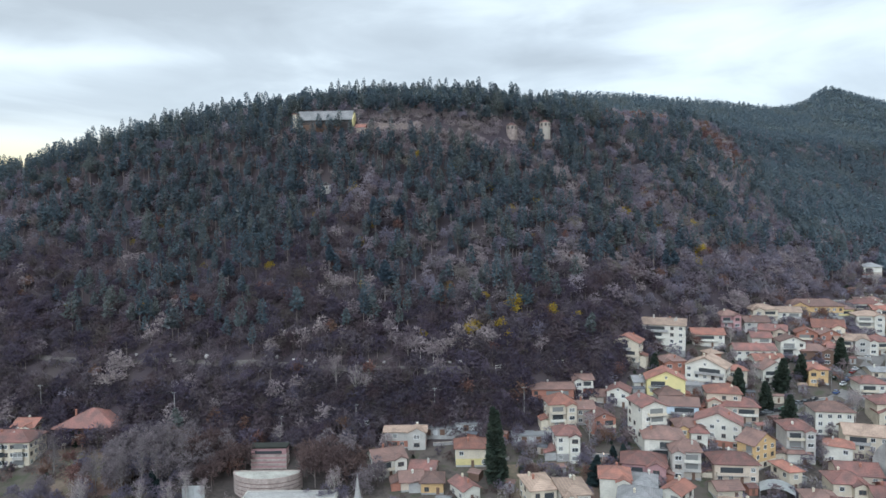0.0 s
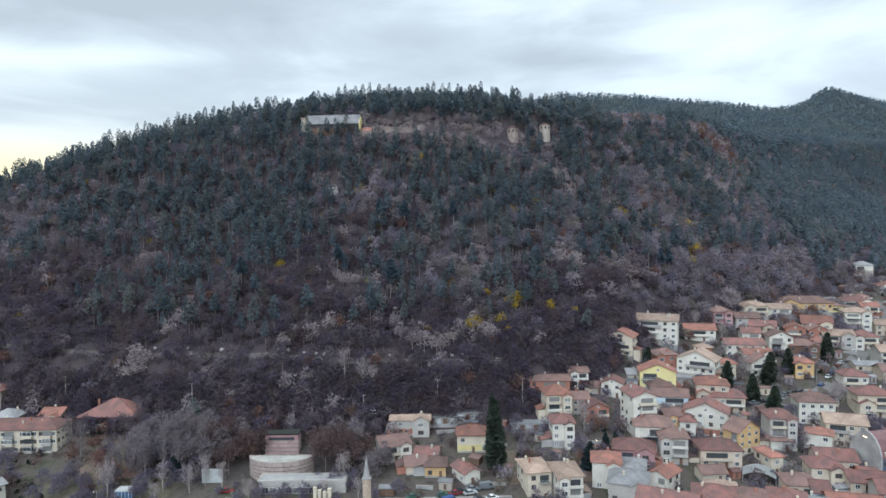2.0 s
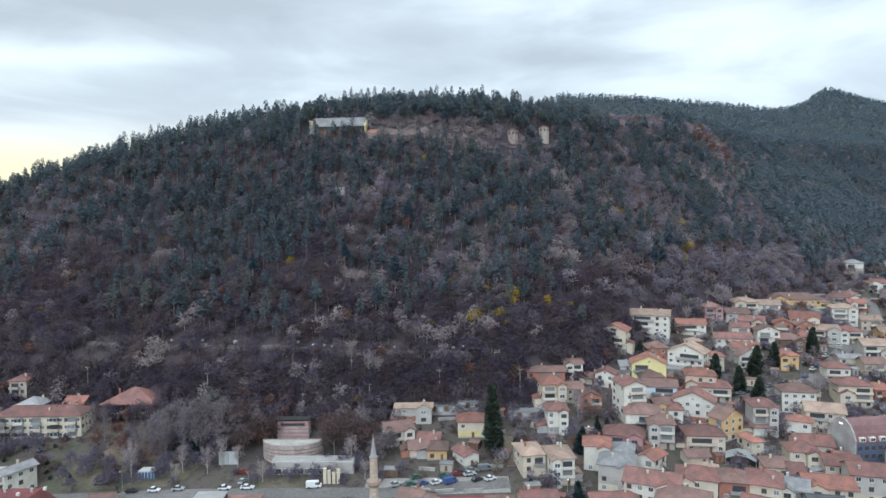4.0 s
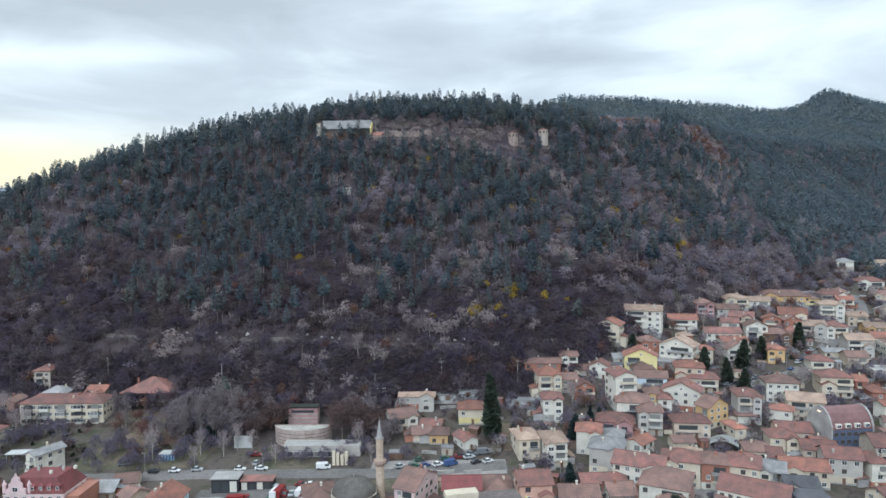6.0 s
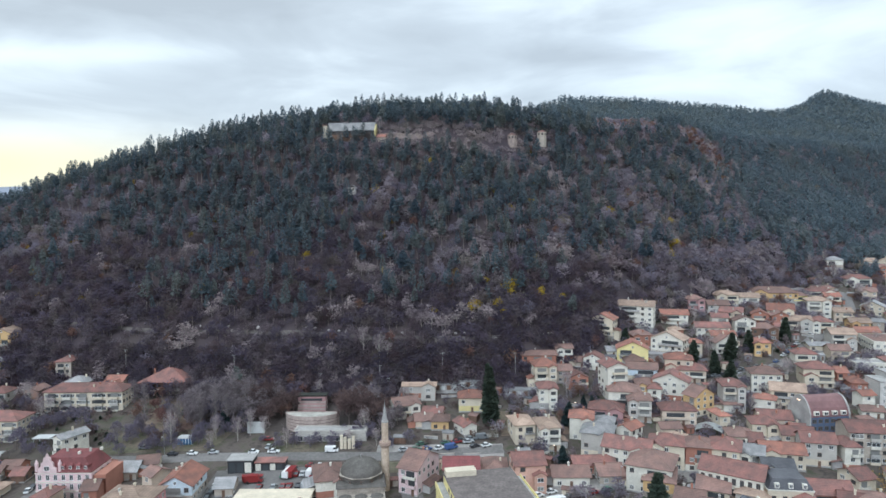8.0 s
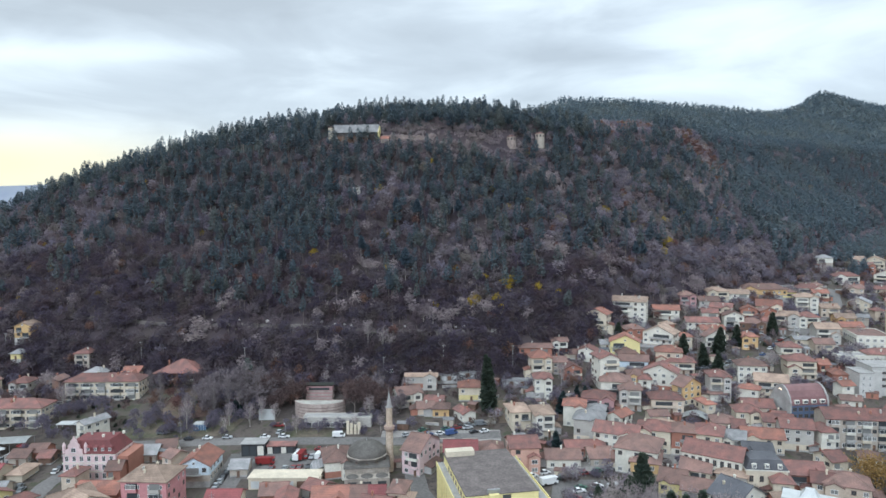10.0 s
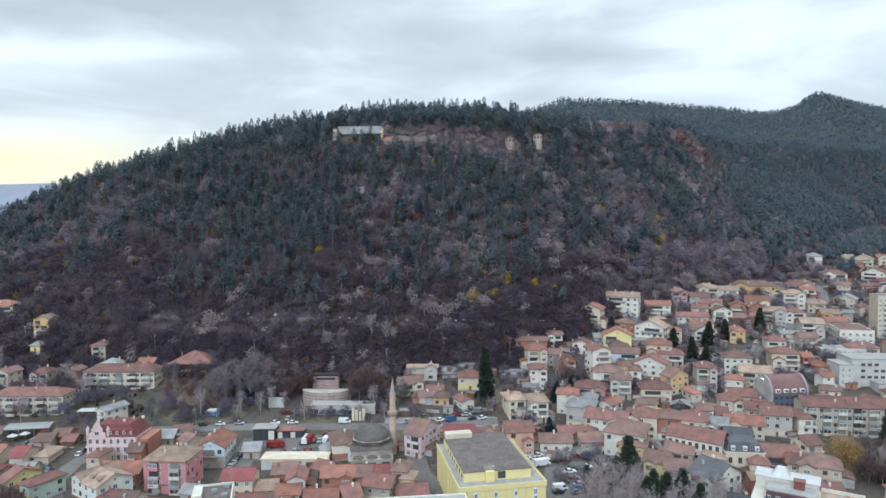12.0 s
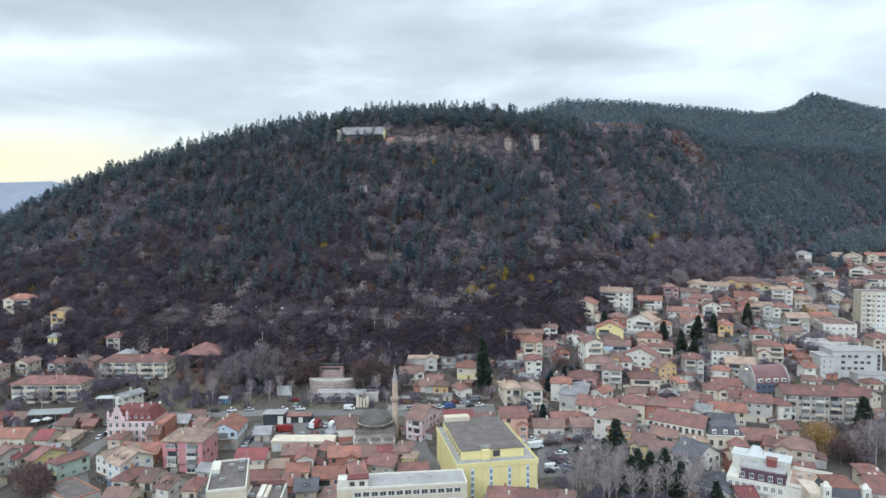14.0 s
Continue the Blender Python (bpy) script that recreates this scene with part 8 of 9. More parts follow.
# ---- vehicles ----
def car_proto(kind, paint):
    """A parked vehicle: painted body, glass house, four wheels."""
    ln, wd, ht = dict(saloon=(4.4, 1.75, 1.42), hatch=(3.9, 1.7, 1.48), van=(5.0, 1.95, 2.1), truck=(6.2, 2.2, 2.7))[kind]
    root = new("car" if kind in ("saloon", "hatch") else kind)
    bm = bmesh.new()
    a, b = ln / 2, wd / 2
    if kind in ("saloon", "hatch"):
        side = [(-a, 0.3), (a, 0.3), (a, 0.68), (a * 0.55, 0.86), (a * 0.2, 0.92), (-a * 0.75, 0.95), (-a, 0.86)]
        top = [(a * 0.42, 0.90), (a * 0.12, ht), (-a * 0.45, ht), (-a * (0.82 if kind == "saloon" else 0.95), 0.93)]
    elif kind == "van":
        side = [(-a, 0.3), (a, 0.3), (a, 0.9), (a * 0.8, 1.15), (a * 0.55, ht), (-a, ht)]
        top = [(a * 0.81, 1.15), (a * 0.6, 1.9), (a * 0.25, 1.9), (a * 0.25, 1.15)]
    else:
        side = [(-a, 0.5), (a, 0.5), (a, 2.5), (a * 0.6, 2.6), (a * 0.55, 1.2), (a * 0.52, ht), (-a, ht)]
        top = [(a * 1.005, 1.5), (a * 1.005, 2.3), (a * 0.75, 2.3), (a * 0.75, 1.5)]

    def extrude(profile, half, m):
        f = [bm.verts.new((x, -half, z)) for x, z in profile]
        g = [bm.verts.new((x, half, z)) for x, z in profile]
        bm.faces.new(f).material_index = m
        bm.faces.new(g[::-1]).material_index = m
        for k in range(len(profile)):
            bm.faces.new((f[k], g[k], g[(k + 1) % len(profile)], f[(k + 1) % len(profile)])).material_index = m
    extrude(side, b, 0)
    bmesh.ops.recalc_face_normals(bm, faces=bm.faces)
    part("body", bm, paint, root)
    bm = bmesh.new()
    extrude(top, b * 0.88 if kind in ("saloon", "hatch") else b * 1.01, 0)
    bmesh.ops.recalc_face_normals(bm, faces=bm.faces)
    part("glasshouse", bm, M_GLASS, root)
    if kind in ("saloon", "hatch"):
        bm = bmesh.new()
        box(bm, -a * 0.46, a * 0.10, -b * 0.85, b * 0.85, ht, ht + 0.035)
        part("roof_panel", bm, paint, root)
    for sx in (-0.62, 0.62):
        for sy in (-1, 1):
            bm = bmesh.new()
            r0 = 0.31 if kind != "truck" else 0.48
            ring = circle(r0, 10)
            f = [bm.verts.new((x, -0.1, z)) for x, z in ring]
            g = [bm.verts.new((x, 0.1, z)) for x, z in ring]
            bm.faces.new(f)
            bm.faces.new(g[::-1])
            for k in range(10):
                bm.faces.new((f[k], g[k], g[(k + 1) % 10], f[(k + 1) % 10]))
            bmesh.ops.recalc_face_normals(bm, faces=bm.faces)
            part("wheel", bm, M_TYRE, root, at=pose(a * sx, sy * (b - 0.08), r0))
    return root


CARS = {}


def indoors(x, y, margin):
    """Whether a spot lies within a house or closer to it than the margin."""
    return any(abs((x - hx) * math.cos(ht) + (y - hy) * math.sin(ht)) < hw / 2 + margin and abs(-(x - hx) * math.sin(ht) + (y - hy) * math.cos(ht)) < hd / 2 + margin for hx, hy, hw, hd, ht in FOOTPRINTS)


def park(x, y, turn, paint, kind="saloon"):
    if indoors(x, y, 1.5):
        return
    label = f"{paint} {'hatchback' if kind == 'hatch' else kind} parked in the town"
    m = pose(x, y, gz(x, y) + 0.08, 0, 0, turn)
    if (kind, paint) not in CARS:
        c = car_proto(kind, CAR_PAINT[paint])
        c.matrix_basis = m
        tagged(c, label, "truck" if kind == "truck" else "van" if kind == "van" else "car", "parked cars")
        CARS[(kind, paint)] = c
    else:
        copy_thing(CARS[(kind, paint)], m)


def parked_cars():
    rng = random.Random(21)
    paints = ["white", "silver", "silver", "black", "blue", "red", "grey", "white", "grey", "green"]

    def row(x0, y0, x1, y1, n, turn, gap=0.15):
        for k in range(n):
            if rng.random() < gap:
                continue
            f = (k + 0.5) / n
            park(x0 + (x1 - x0) * f + rng.uniform(-0.3, 0.3), y0 + (y1 - y0) * f + rng.uniform(-0.3, 0.3), turn + rng.uniform(-4, 4), rng.choice(paints), rng.choice(["saloon", "hatch", "hatch", "van"] if rng.random() < 0.2 else ["saloon", "hatch"]))
    row(36, 122, 46, 147, 9, 15)
    row(42, 122, 52, 148, 9, 15)
    row(49, 124, 58, 149, 9, 18)
    row(22, 142.5, 60, 159, 8, 24)
    row(26, 150, 58, 167, 6, 24, 0.3)
    row(-80.5, 140, -80, 168, 8, 95)
    row(-74, 138, -74.5, 160, 5, 95, 0.4)
    row(-60, 166, -46, 167.5, 6, 85, 0.1)
    row(-62, 172, -45, 172.5, 5, 0, 0.3)
    row(-66, 157.5, -48, 158.5, 7, 88, 0.2)
    row(-110, 184.5, -40, 183.5, 9, 2, 0.5)
    row(-20, 184, 16, 188, 8, 30, 0.1)
    row(-18, 188, 14, 192, 7, 25, 0.2)
    row(2, 192, 18, 195, 4, 10, 0.1)
    row(-140, 160, -139, 182, 5, 92, 0.2)
    row(120, 250, 152, 263, 8, 22, 0.1)
    row(160, 266, 188, 294, 8, 42, 0.1)
    row(195, 300, 240, 348, 9, 47, 0.2)
    row(166, 263, 192, 288, 6, 42, 0.3)
    row(-128, 240, -108, 240, 3, 5, 0.2)
    row(-160, 178, -146, 172, 5, 80, 0.1)
    row(-145, 176, -146, 158, 5, 95, 0.2)
    row(-176, 172, -158, 168, 5, 70, 0.3)
    row(-152, 150, -146, 140, 3, 100, 0.2)
    row(-112, 148, -104, 160, 4, 60, 0.2)
    row(-188, 223, -178, 225, 3, 80, 0.1)
    row(-176, 233, -166, 234, 2, 70, 0)
    row(115, 292, 135, 302, 3, 20, 0.2)
    for x, y, t, p, k in ((-30, 240, 5, "white", "van"), (-72, 194, 3, "red", "saloon"), (-70, 188, 80, "silver", "hatch"), (-120, 191, 5, "grey", "saloon"), (-45, 184, 4, "white", "van"), (-68, 162, 8, "red", "truck"), (-56, 166.5, 84, "red", "truck"),
                          (-70, 163.5, 20, "red", "van"), (-57, 166, 80, "white", "truck"), (-48, 166, 80, "red", "hatch"), (-141, 172, 92, "white", "van"), (-139, 178, 92, "white", "truck"),
                          (48, 158, 24, "white", "saloon"), (34, 146, 22, "white", "truck"), (20, 138, 100, "black", "hatch"), (-8, 126, 70, "black", "saloon")):
        park(x, y, t, p, k)


parked_cars()


# ---- poles, wires, lamps ----
def utility_pole(x, y, h=9.0):
    p = thing("utility_pole", pose(x, y, gz(x, y)), "grey concrete utility pole with a crossarm", "pole", "utility poles")
    bm = bmesh.new()
    tube(bm, (0, 0, -0.5), (0, 0, h), 0.2, 0.13, 6)
    part("post", bm, WALL["concrete"], p)
    bm = bmesh.new()
    box(bm, -0.9, 0.9, -0.06, 0.06, h - 0.5, h - 0.36)
    part("crossarm", bm, M_METAL, p)
    for s in (-0.8, 0, 0.8):
        bm = bmesh.new()
        tube(bm, (s, 0, h - 0.36), (s, 0, h - 0.12), 0.06, 0.05)
        part("insulator", bm, WALL["white"], p)
    return Vector((x, y, gz(x, y) + h - 0.1))


def street_lamp(x, y, lit=False, h=7.0):
    p = thing("street_lamp", pose(x, y, gz(x, y)), "lit street lamp on a thin metal post" if lit else "unlit street lamp on a thin metal post", "street lamp", "street lamps")
    bm = bmesh.new()
    tube(bm, (0, 0, -0.3), (0, 0, h), 0.09, 0.06, 6)
    tube(bm, (0, 0, h), (0, -1.2, h + 0.25), 0.05, 0.04, 5)
    part("post", bm, M_METAL, p)
    bm = bmesh.new()
    prism(bm, [(-0.16, -1.8), (0.16, -1.8), (0.16, -1.1), (-0.16, -1.1)], h + 0.16, h + 0.32, top=0.8)
    head = part("lamp_head", bm, M_METAL, p)
    bm = bmesh.new()
    prism(bm, circle(0.2 if lit else 0.12, 8, 0, -1.45), h - 0.12, h + 0.155)
    part("bulb", bm, M_LAMP if lit else M_FRAME, head)


def poles():
    tops = [utility_pole(x, y, 10.0) for x, y in ((-235, 262), (-160, 256), (-103, 246), (-60, 236), (-33, 239), (-4, 243), (30, 246))]
    for a, b in zip(tops, tops[1:]):
        for s in (-0.8, 0.8):
            cu = bpy.data.curves.new("cable", "CURVE")
            cu.dimensions, cu.bevel_depth = "3D", 0.035
            sp = cu.splines.new("POLY")
            sp.points.add(12)
            for k in range(13):
                f = k / 12
                q = a.lerp(b, f)
                sp.points[k].co = (q.x + s, q.y, q.z - 4 * 1.6 * f * (1 - f), 1)
            cu.materials.append(M_TYRE)
            tagged(new("overhead_cable", cu), "dark overhead cable sagging between utility poles", "cable", "overhead cables")
    for x, y in ((134, 247), (160, 268), (193, 297), (226, 332), (113, 303), (150, 316), (205, 345), (222, 358), (58, 160), (-66, 182), (-110, 186)):
        street_lamp(x, y)
    for x, y in ((52, 214), (50, 204), (69, 208), (104, 258), (38, 178) ):
        street_lamp(x, y, True, 6.0)


poles()


# ---- single trees of the town ----
def proto_tree(name, made, mats, label, category, group):
    v, t, m = made
    root = new(name)
    for k, nm in enumerate(("trunk", "crown")):
        tt = t[m == k]
        used, inv = np.unique(tt, return_inverse=True)
        part(nm, mesh_of(nm, v[used], inv.reshape(-1, 3), [mats[k]]), mats[k], root)
    return tagged(root, label, category, group)


def town_trees():
    rng = np.random.default_rng(5)
    rnd = random.Random(9)
    kinds = {
        "bare": [proto_tree("tree", crown_tree(rng, 8.5, 3.6, 460, 0.34), [M_BARK, M_TWIG], "leafless grey-brown tree beside the houses", "tree", "bare town trees") for _ in range(4)],
        "poplar": [proto_tree("poplar", slim_tree(rng, 18, 2.6, 20, 420, 0.075), [M_POPLAR, M_TWIG_BROWN], "tall leafless poplar with a pale trunk", "tree", "poplars") for _ in range(3)],
        "birch": [proto_tree("birch", slim_tree(rng, 13, 3.7, 20, 560, 0.08), [M_BIRCH, M_TWIG_PALE], "leafless birch with a white trunk and pale twigs", "tree", "birches") for _ in range(3)],
        "brown": [proto_tree("tree", crown_tree(rng, 13, 5.4, 900, 0.4, low=0.4, puffs=14), [M_BARK, M_RUSSET_TWIG], "large tree with reddish-brown bare twigs", "tree", "bare town trees") for _ in range(3)],
        "tall": [proto_tree("tree", crown_tree(rng, 16, 4.6, 1000, 0.36, low=0.3, puffs=16), [M_BARK, M_TWIG_BROWN], "tall spreading leafless grey-brown park tree", "tree", "bare park trees") for _ in range(3)],
        "russet": [proto_tree("tree", leafy_tree(rng, 7, 3.0, 420), [M_BARK, M_RUSSET], "small tree with withered russet leaves", "tree", "russet trees") for _ in range(2)],
        "spruce": [proto_tree("spruce", pine_tree(rng, 13, 2.9, 0.06, 260, 0.35), [M_BARK, M_PINE_GREEN], "dark green spruce standing among the houses", "tree", "spruces") for _ in range(3)],
        "column": [proto_tree("conifer", pine_tree(rng, 25, 3.3, 0.06, 520, 0.25, 1.0, 3, 0.75), [M_BARK, M_PINE_GREEN], "tall slender dark green conifer at the foot of the slope", "tree", "tall conifers") for _ in range(2)],
        "blue": [proto_tree("spruce", pine_tree(rng, 10, 2.4, 0.05, 240, 0.35), [M_BARK, M_BLUE_SPRUCE], "blue-green spruce in a garden", "tree", "spruces") for _ in range(2)],
        "yellow": [proto_tree("tree", leafy_tree(rng, 6.5, 2.8, 420), [M_BARK, M_YELLOW], "bright yellow autumn tree on the lower hillside", "tree", "yellow trees") for _ in range(2)],
        "pale": [proto_tree("tree", crown_tree(rng, 8.5, 3.6, 420, 0.34), [M_BIRCH, M_TWIG_PALE], "pale leafless tree standing out in the hillside wood", "tree", "pale hillside trees") for _ in range(3)],
        "pine": [proto_tree("pine", pine_tree(rng, 19, 3.0, 0.55, 110), [M_BIRCH, M_PINE], "tall lone pine with a bare pale trunk", "tree", "tall pines") for _ in range(2)],
        "willow": [proto_tree("willow", leafy_tree(rng, 11, 5.6, 1100), [M_BARK, M_OCHRE], "large willow with ochre-yellow leaves", "tree", "willows")],
        "bush": [proto_tree("bush", crown_tree(rng, 3.2, 2.2, 260, 0.3, low=0.1, puffs=7), [M_BARK, M_TWIG], "leafless brown bush between the houses", "bush", "garden bushes") for _ in range(3)],
    }
    used = set()

    def plant(kind, x, y, size=1.0):
        if indoors(x, y, 0.4):
            return
        src = rnd.choice(kinds[kind])
        m = pose(x, y, gz(x, y) - 0.1, 0, 0, rnd.uniform(0, 360))
        if src.name not in used:
            used.add(src.name)
            src.matrix_basis = m @ Matrix.Diagonal((size, size, size, 1))
            return
        made = copy_thing(src, m)
        made.scale = (size, size, size)

    for x, y, s in ((-46, 338, 0.8), (35, 331, 0.8), (25, 345, 0.7), (5, 354, 0.7), (102, 365, 0.8), (164, 400, 0.8), (140, 358, 1.1), (145, 382, 0.7), (-39, 310, 0.7), (105, 336, 0.6), (49, 344, 0.6), (-13, 359, 0.7), (29.4, 276.7, 1.15), (11.6, 267.4, 0.95), (23.5, 269, 0.85), (26, 266, 0.6), (45.8, 277.3, 0.75), (-8.6, 266.5, 0.6), (135.3, 347.5, 0.9), (57, 280, 0.55), (-79.4, 298, 0.7), (-36.2, 290.3, 0.6), (18, 283, 0.5)):
        plant("yellow", x, y, s * 1.2)
    for x, y, s in ((-25.9, 285.7, 0.95), (-34, 318, 0.9), (-21, 318, 0.85), (-96, 290, 0.8), (-52, 296, 0.8), (4, 318, 0.8), (112, 330, 0.8), (118, 333, 0.75), (128, 352, 0.8)):
        plant("pine", x, y, s)
    for x, y in ((-21, 328), (-18, 322), (-24, 335), (-29, 338), (-70, 346), (-65, 348), (-56, 347), (-44, 346), (-6, 328), (13, 301), (16, 304), (11, 306), (33, 308), (85, 336), (91, 334), (101, 345), (105, 335), (87, 327),
                 (190, 425), (186, 424), (39, 263), (-66, 263), (-69, 259), (-98, 251), (-48, 248), (-52, 247), (-220, 294), (-211, 284), (-262, 335), (-255, 331), (-259, 341), (-196, 390), (-38, 349), (-171, 274), (115, 347), (65, 300), (59, 300)):
        plant("pale", x, y, rnd.uniform(0.6, 1.0))
    # tall pair of dark conifers at the foot of the slope
    for x, y, s in ((15.0, 206, 1.0), (18.8, 203, 0.75), (16.6, 209, 0.9), (20.5, 205, 0.5)):
        plant("column", x, y, s)
    for x, y, s in ((61.5, 131, 1.3), (57.0, 129, 0.8), (64, 110, 1.05), (61, 106, 1.0), (67.5, 108, 1.05), (72.5, 109, 1.1), (76.5, 105, 0.9), (70, 103, 0.9), (84, 95, 0.75), (51, 128, 0.7), (47, 124, 0.6), (47, 128, 0.6), (52, 123, 0.65), (166, 157, 1.35), (163, 152, 1.1), (169, 160, 1.0)):
        plant("spruce", x, y, s)
    for x, y, s in ((48.4, 206.4, 0.95), (56, 216, 0.7), (60, 219, 0.6), (40, 172, 0.8), (70, 214, 0.6), (-88, 214, 0.6), (-91, 203, 0.6), (-94, 206, 0.75)):
        plant("blue", x, y, s)
    for x, y, s in ((119, 262, 1.0), (122, 266, 1.1), (126, 255, 0.9), (134, 262, 1.05), (140, 268, 1.1), (152, 276, 0.95), (178, 292, 1.0), (147, 271, 0.8), (128, 240, 1.05), (132, 225, 0.9), (112, 252, 0.8), (88, 272, 0.8), (96, 276, 0.7), (84, 268, 0.6), (150, 180, 0.55), (238, 372, 0.7)):
        plant("spruce", x, y, s)
    # park behind the hall
    for x, y, s in ((-112, 218, 0.9), (-110, 227, 0.8), (-106, 224, 1.0), (-99, 228, 0.95), (-95, 221, 1.0), (-90, 228, 0.9), (-86, 219, 0.95), (-80, 214, 0.85), (-84, 208, 0.8), (-90, 209, 0.85), (-76, 222, 0.85), (-104, 212, 0.8),
                    (-33, 214, 1.0), (-40, 219, 0.9), (-26, 198, 0.75), (-22, 206, 0.7)):
        plant("tall", x, y, s)
    for x, y, s in ((-104, 214, 1.2), (-100, 210, 1.25), (-97, 216, 1.15), (-94, 211, 1.2), (-101, 219, 1.1), (-92, 215, 1.1), (-107, 210, 1.1), (-110, 222, 0.9), (-106, 206, 0.85), (-118, 212, 0.6), (-128, 205, 0.6), (-91, 219, 0.9)):
        plant(rnd.choice(("poplar", "tall", "bare")), x, y, s)
    for x, y, s in ((-42, 206, 1.1), (-38, 210, 1.15), (-34, 205, 1.0), (-72, 215, 0.9), (-76, 208, 0.8), (-84, 216, 1.0), (-80, 221, 1.05), (-88, 222, 1.0), (-68, 218, 0.8), (-94, 224, 1.0), (-46, 215, 0.9), (-30, 213, 0.8)):
        plant("brown", x, y, s)
    for x, y, s in ((-37, 196, 0.8), (-46, 189, 0.7), (-54, 187, 0.65), (-24, 186, 0.8), (-20, 194, 0.8), (-16, 190, 0.7), (-130, 200, 0.8), (-150, 205, 0.9), (-158, 214, 1.0), (-165, 218, 0.9), (-125, 222, 0.9), (-118, 228, 0.9), (-110, 230, 0.9), (-172, 212, 0.8), (-196, 206, 0.8), (-205, 214, 0.9), (-178, 203, 0.7)):
        plant("bare", x, y, s)
    for x, y, s in ((-122, 212, 1.0), (-116, 208, 0.9), (-112, 214, 0.8), (-70, 213, 1.0), (-132, 226, 0.9), (62, 212, 0.8), (-126, 218, 0.8), (-138, 221, 1.0)):
        plant("russet", x, y, s)
    # clump beside the store, foreground
    for x, y, s in ((43, 106, 0.9), (47, 103, 0.95), (66, 118, 0.8), (71, 101, 0.9), (80, 102, 0.85), (88, 100, 0.8), (59, 97, 0.9), (65, 96, 0.95), (76, 96, 0.9), (83, 106, 0.8), (49, 116, 1.0), (53, 112, 1.05), (57, 108, 1.0), (45, 110, 0.9), (60, 116, 0.9), (70, 112, 0.9), (78, 110, 0.9), (55, 102, 1.05), (50, 98, 0.9), (84, 112, 0.8), (152, 130, 1.2), (155, 131, 1.1), (158, 128, 1.1), (147, 131, 0.9), (162, 135, 1.0)):
        plant("birch", x, y, s)
    for k in range(46):
        x, y = rnd.uniform(38, 92), rnd.uniform(92, 121)
        if (x < 46 and y > 112) or indoors(x, y, 1.2):
            continue
        kind = rnd.choice(["bush", "bush", "bush", "birch", "bare"])
        plant(kind, x, y, rnd.uniform(0.8, 1.3) if kind == "bush" else rnd.uniform(0.6, 0.9))
    for k in range(26):
        plant(rnd.choice(["tall", "bare", "bare", "bush", "brown"]), rnd.uniform(144, 176), rnd.uniform(124, 160), rnd.uniform(0.5, 0.75))
    for x, y, s in ((139, 141, 1.15), (142.5, 143.5, 0.95)):
        plant("willow", x, y, s)
    for x, y, s in ((-137, 108, 0.75), (-143, 111, 0.8), (143, 132, 0.8), (148, 134, 0.75), (153, 136, 0.85), (158, 140, 0.85), (160, 146, 0.9), (147, 127, 0.7), (152, 140, 0.7), (-134, 100, 1.0), (-139, 105, 0.95), (-130, 96, 0.9), (96, 128, 0.6), (-95, 137, 0.7), (-104, 140, 0.6)):
        plant("brown", x, y, s)
    # yards and gaps between the houses of the slope
    n = 0
    while n < 260:
        x, y = rnd.uniform(24, 330), rnd.uniform(150, 470)
        fy = float(np.interp(x, [p[0] for p in FOOT], [p[1] for p in FOOT]))
        if y > fy + 4 or y < fy - 130 or x > 0.74 * (y + 105):
            continue
        if indoors(x, y, 1.6):
            continue
        if min(float(near_line(np.array([x]), np.array([y]), [(a, b, 0) for a, b in line])[0][0]) for line in ROADS) < 6.0:
            continue
        kind = rnd.choice(["bare", "bare", "bare", "bush", "bush", "bush", "brown", "russet", "birch"])
        plant(kind, x, y, rnd.uniform(0.45, 0.85) if kind in ("bare", "birch") else rnd.uniform(0.35, 0.5) if kind == "brown" else rnd.uniform(0.6, 1.1))
        n += 1
    n = 0
    while n < 90:
        x, y = rnd.uniform(-270, -20), rnd.uniform(186, 250)
        if indoors(x, y, 2.0):
            continue
        if abs(x) > 0.74 * (y + 105) or (-76 < x < -38 and 188 < y < 228) or (-90 < x < -20 and y < 200) or (-158 < x < -114 and y > 208):
            continue
        kind = rnd.choice(["bare", "bare", "bush", "bush", "brown", "birch"])
        plant(kind, x, y, rnd.uniform(0.6, 1.0) if kind != "brown" else rnd.uniform(0.5, 0.7))
        n += 1
    for x, y, s in ((-134, 192, 0.8), (-128, 196, 0.9), (-121, 199, 0.8), (-114, 203, 0.9), (-96, 204, 0.8), (-90, 199, 0.7), (-99, 192, 0.7), (-119, 189, 0.6), (-86, 207, 0.9), (-111, 190, 0.6), (-66, 187, 0.6), (-60, 189, 0.7)):
        plant("bare", x, y, s)
    for x, y, s in ((-92, 205, 0.9), (-98, 207, 1.0), (-103, 204, 0.9), (-87, 212, 1.0), (-113, 207, 0.8), (-139, 222, 0.9), (-134, 220, 0.85)):
        plant("poplar", x, y, s)
    for k in range(34):
        plant(rnd.choice(["bush", "bush", "bare", "bare", "birch"]), rnd.uniform(-134, -26), rnd.uniform(186, 201), rnd.uniform(0.45, 0.75))
    # market stalls' trees
    for x, y, s in ((-196, 176, 0.8), (-190, 172, 0.7), (-202, 186, 0.9), (-166, 190, 0.8), (-158, 188, 0.7), (-152, 184, 0.8), (-168, 176, 0.6), (-206, 178, 0.8), (-160, 176, 0.6), (-194, 200, 0.8), (-176, 200, 0.8), (-184, 204, 0.8)):
        plant("bare", x, y, s)
    # a grown pattern that found no place is not kept
    for made in [o for group in kinds.values() for o in group if o.name not in used]:
        for child in list(made.children):
            bpy.data.objects.remove(child)
        bpy.data.objects.remove(made)


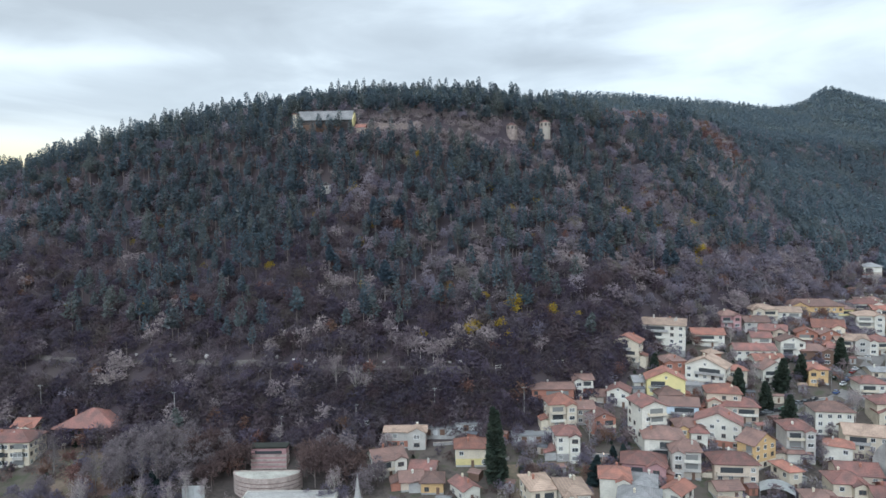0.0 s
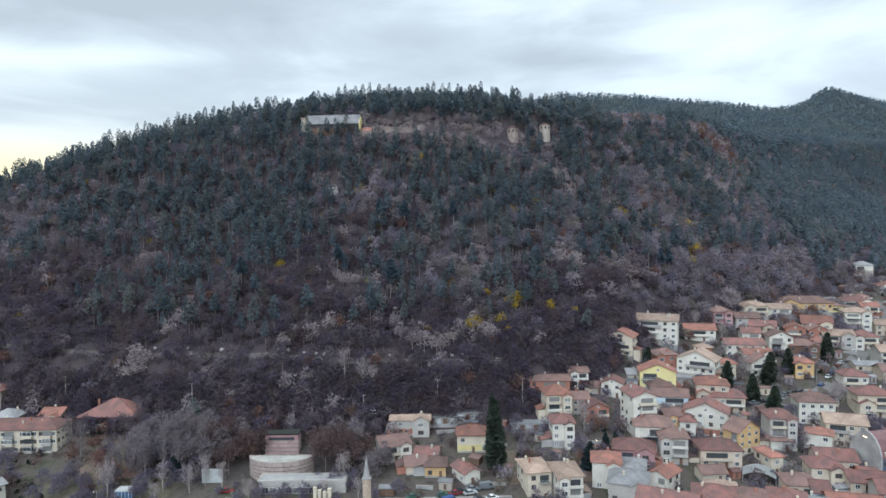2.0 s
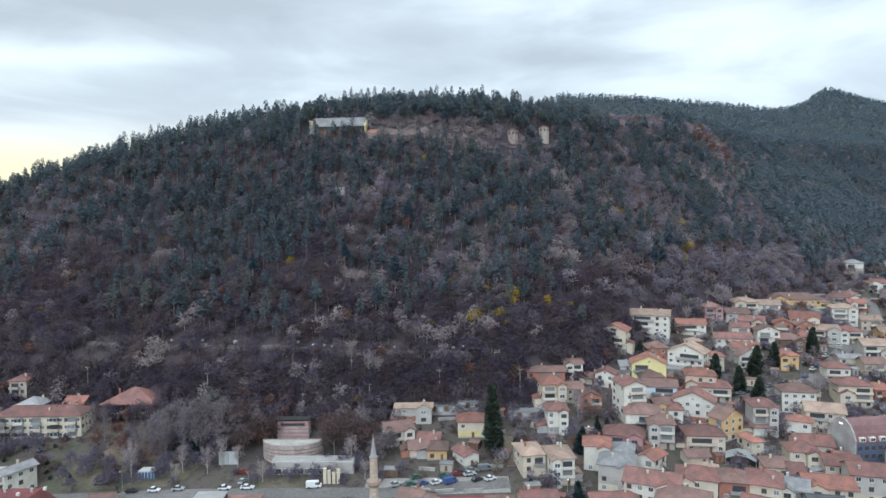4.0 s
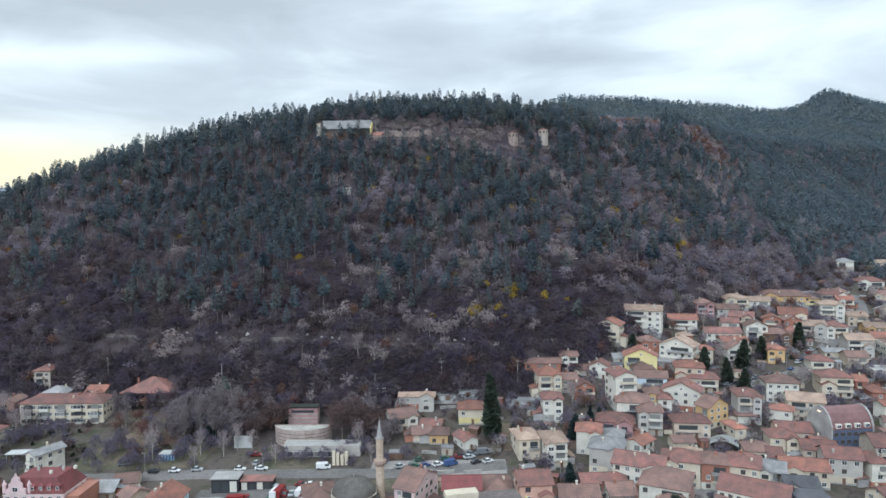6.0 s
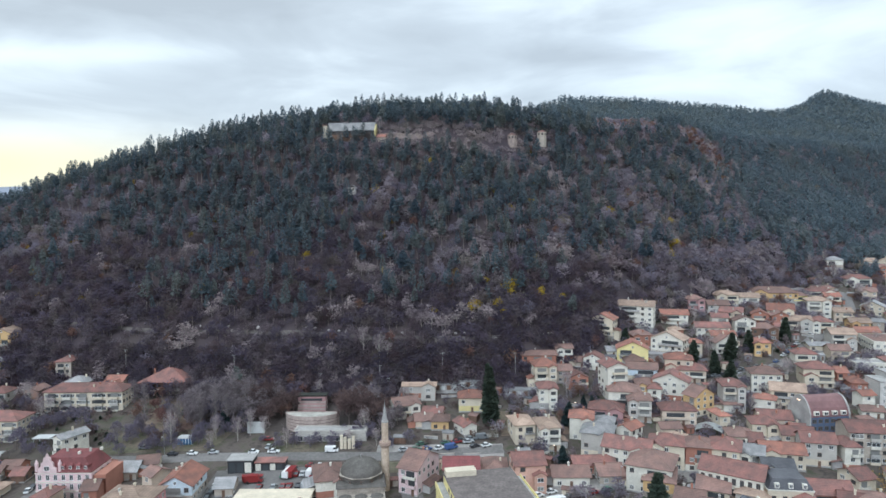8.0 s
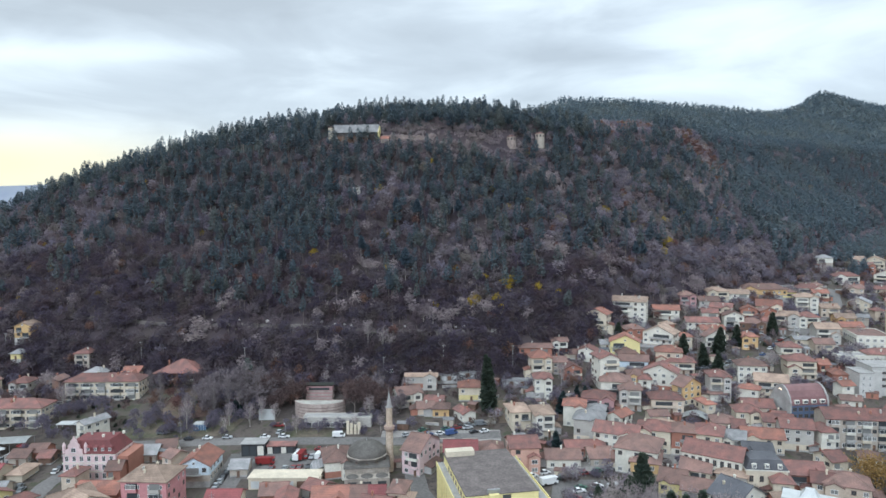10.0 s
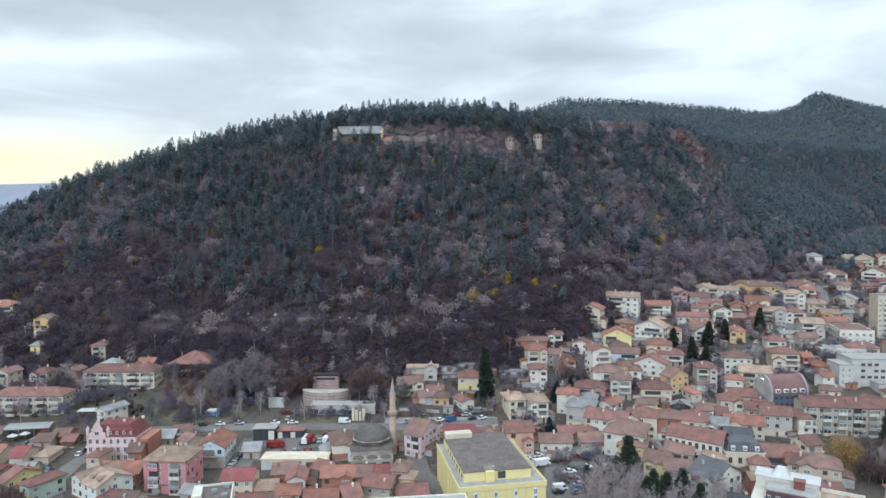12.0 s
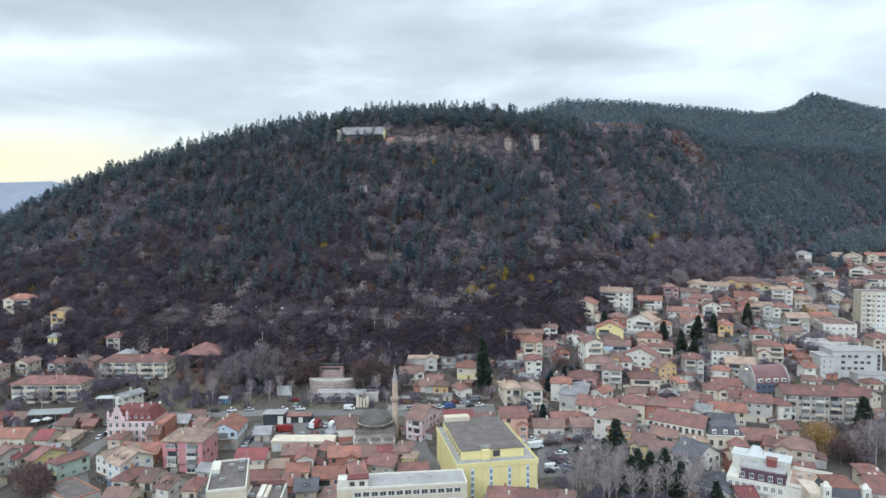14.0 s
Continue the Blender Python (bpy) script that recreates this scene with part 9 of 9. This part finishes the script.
def yard_scrub():
    """Low leafless shrubs that fill the gardens between the houses."""
    rng = np.random.default_rng(17)
    shrubs = [crown_tree(rng, 3.0, 2.0, 90, 0.36, low=0.12, puffs=6) for _ in range(4)]
    x, y = rng.uniform(-270, 340, 9000), rng.uniform(90, 470, 9000)
    fy = np.interp(x, [p[0] for p in FOOT], [p[1] for p in FOOT])
    ok = (y < fy + 6) & (y > fy - np.where(x > 25, 120, 60)) & (np.abs(x) < 0.74 * (y + 110)) & ~((x > -95) & (x < -15) & (y < 232)) & ~((x < -90) & (y < 196))
    for hx, hy, hw, hd, ht in FOOTPRINTS:
        c, sn = math.cos(ht), math.sin(ht)
        ok &= ~((np.abs((x - hx) * c + (y - hy) * sn) < hw / 2 + 1.2) & (np.abs((y - hy) * c - (x - hx) * sn) < hd / 2 + 1.2))
    for line in ROADS:
        far, _ = near_line(x, y, [(a, b, 0) for a, b in line])
        ok &= far > 5.5
    pick = rng.uniform(0, 1, x.shape) < 0.75
    scatter("garden_scrub", shrubs, list(zip(x[ok & pick], y[ok & pick])), rng.uniform(0.5, 1.05, (ok & pick).sum()), [M_BARK, M_RUSSET_TWIG], "leafless brown garden shrubs between the houses", "shrubs", rng)
    small = [crown_tree(rng, 6.0, 2.5, 150, 0.4, low=0.28, puffs=7) for _ in range(5)]
    spare = rng.permutation(np.flatnonzero(ok & (x > 15)))[:620]
    scatter("garden_trees", small, list(zip(x[spare], y[spare])), rng.uniform(0.6, 1.15, len(spare)), [M_BARK, M_TWIG], "leafless grey-brown fruit trees in the gardens", "trees", rng)
    green = [pine_tree(rng, 2.2, 1.0, 0.03, 40, 0.2, 1.3) for _ in range(3)]
    scatter("evergreen_shrubs", green, list(zip(x[ok & ~pick], y[ok & ~pick])), rng.uniform(0.5, 1.0, (ok & ~pick).sum()), [M_BARK, M_PINE_GREEN], "small dark evergreen shrubs in the gardens", "shrubs", rng)


def garden_clutter():
    """Small sheds and low walls in the gaps between the houses of the slope."""
    rnd = random.Random(77)
    n = 0
    while n < 105:
        x, y = rnd.uniform(-20, 320), rnd.uniform(150, 430)
        fy = float(np.interp(x, [p[0] for p in FOOT], [p[1] for p in FOOT]))
        if y > fy or y < fy - 135 or abs(x) > 0.72 * (y + 105):
            continue
        if any(abs((x - hx) * math.cos(ht) + (y - hy) * math.sin(ht)) < hw / 2 + 3.4 and abs(-(x - hx) * math.sin(ht) + (y - hy) * math.cos(ht)) < hd / 2 + 3.0 for hx, hy, hw, hd, ht in FOOTPRINTS):
            continue
        FOOTPRINTS.append((x, y, 4, 4, 0.0))
        turn = rnd.uniform(-30, 20)
        if n % 3:
            w, d, h = rnd.uniform(2.6, 5.0), rnd.uniform(2.4, 3.6), rnd.uniform(2.1, 2.7)
            s = thing("garden_shed", pose(x, y, gz(x, y), 0, 0, turn), "small garden shed with a patched low roof", "shed", "garden sheds")
            block(s, -w / 2, w / 2, -d / 2, d / 2, -1.5, h, WALL[rnd.choice(["concrete", "brick", "wood", "cream", "stone"])])
            bm = bmesh.new()
            gable_roof(bm, w, d, 0.3, 0.3)
            part("roof", bm, ROOF[rnd.choice(["brown", "red", "grey", "dark", "tan"])], s, at=pose(0, 0, h + 0.05))
            block(s, -0.45, 0.45, -d / 2 - 0.05, -d / 2 - 0.004, 0, 1.9, WALL["wood"], "door")
        else:
            s = thing("garden_wall", pose(x, y, gz(x, y), 0, 0, turn), "low grey concrete garden wall with a coping", "wall", "garden walls")
            ln = rnd.uniform(5, 9)
            block(s, -ln / 2, ln / 2, -0.12, 0.12, -2.0, 1.1, WALL["concrete"], "wall")
            block(s, -ln / 2 - 0.05, ln / 2 + 0.05, -0.2, 0.2, 1.1, 1.2, WALL["stone"], "coping")
        n += 1


garden_clutter()
M_POPLAR = surface("grey_bark", (0.24, 0.215, 0.205), rough=0.9, var=0.3, scale=1.0, fine=5, bump=0.2)
M_RUSSET_TWIG = two_tone("russet_twigs", (0.118, 0.086, 0.086), (0.15, 0.108, 0.104), (0.185, 0.130, 0.118), 0.06, island=0.3)
M_BLUE_SPRUCE = two_tone("blue_spruce_needles", (0.036, 0.056, 0.058), (0.048, 0.071, 0.074), (0.060, 0.083, 0.082), 0.3, island=0.35)
M_TWIG_BROWN = two_tone("brown_twigs", (0.190, 0.163, 0.177), (0.233, 0.203, 0.214), (0.275, 0.238, 0.246), 0.2, island=0.3)
M_OCHRE = two_tone("ochre_leaves", (0.27, 0.185, 0.08), (0.33, 0.22, 0.085), (0.38, 0.26, 0.10), 0.2, island=0.3)
town_trees()
yard_scrub()
make_woods()
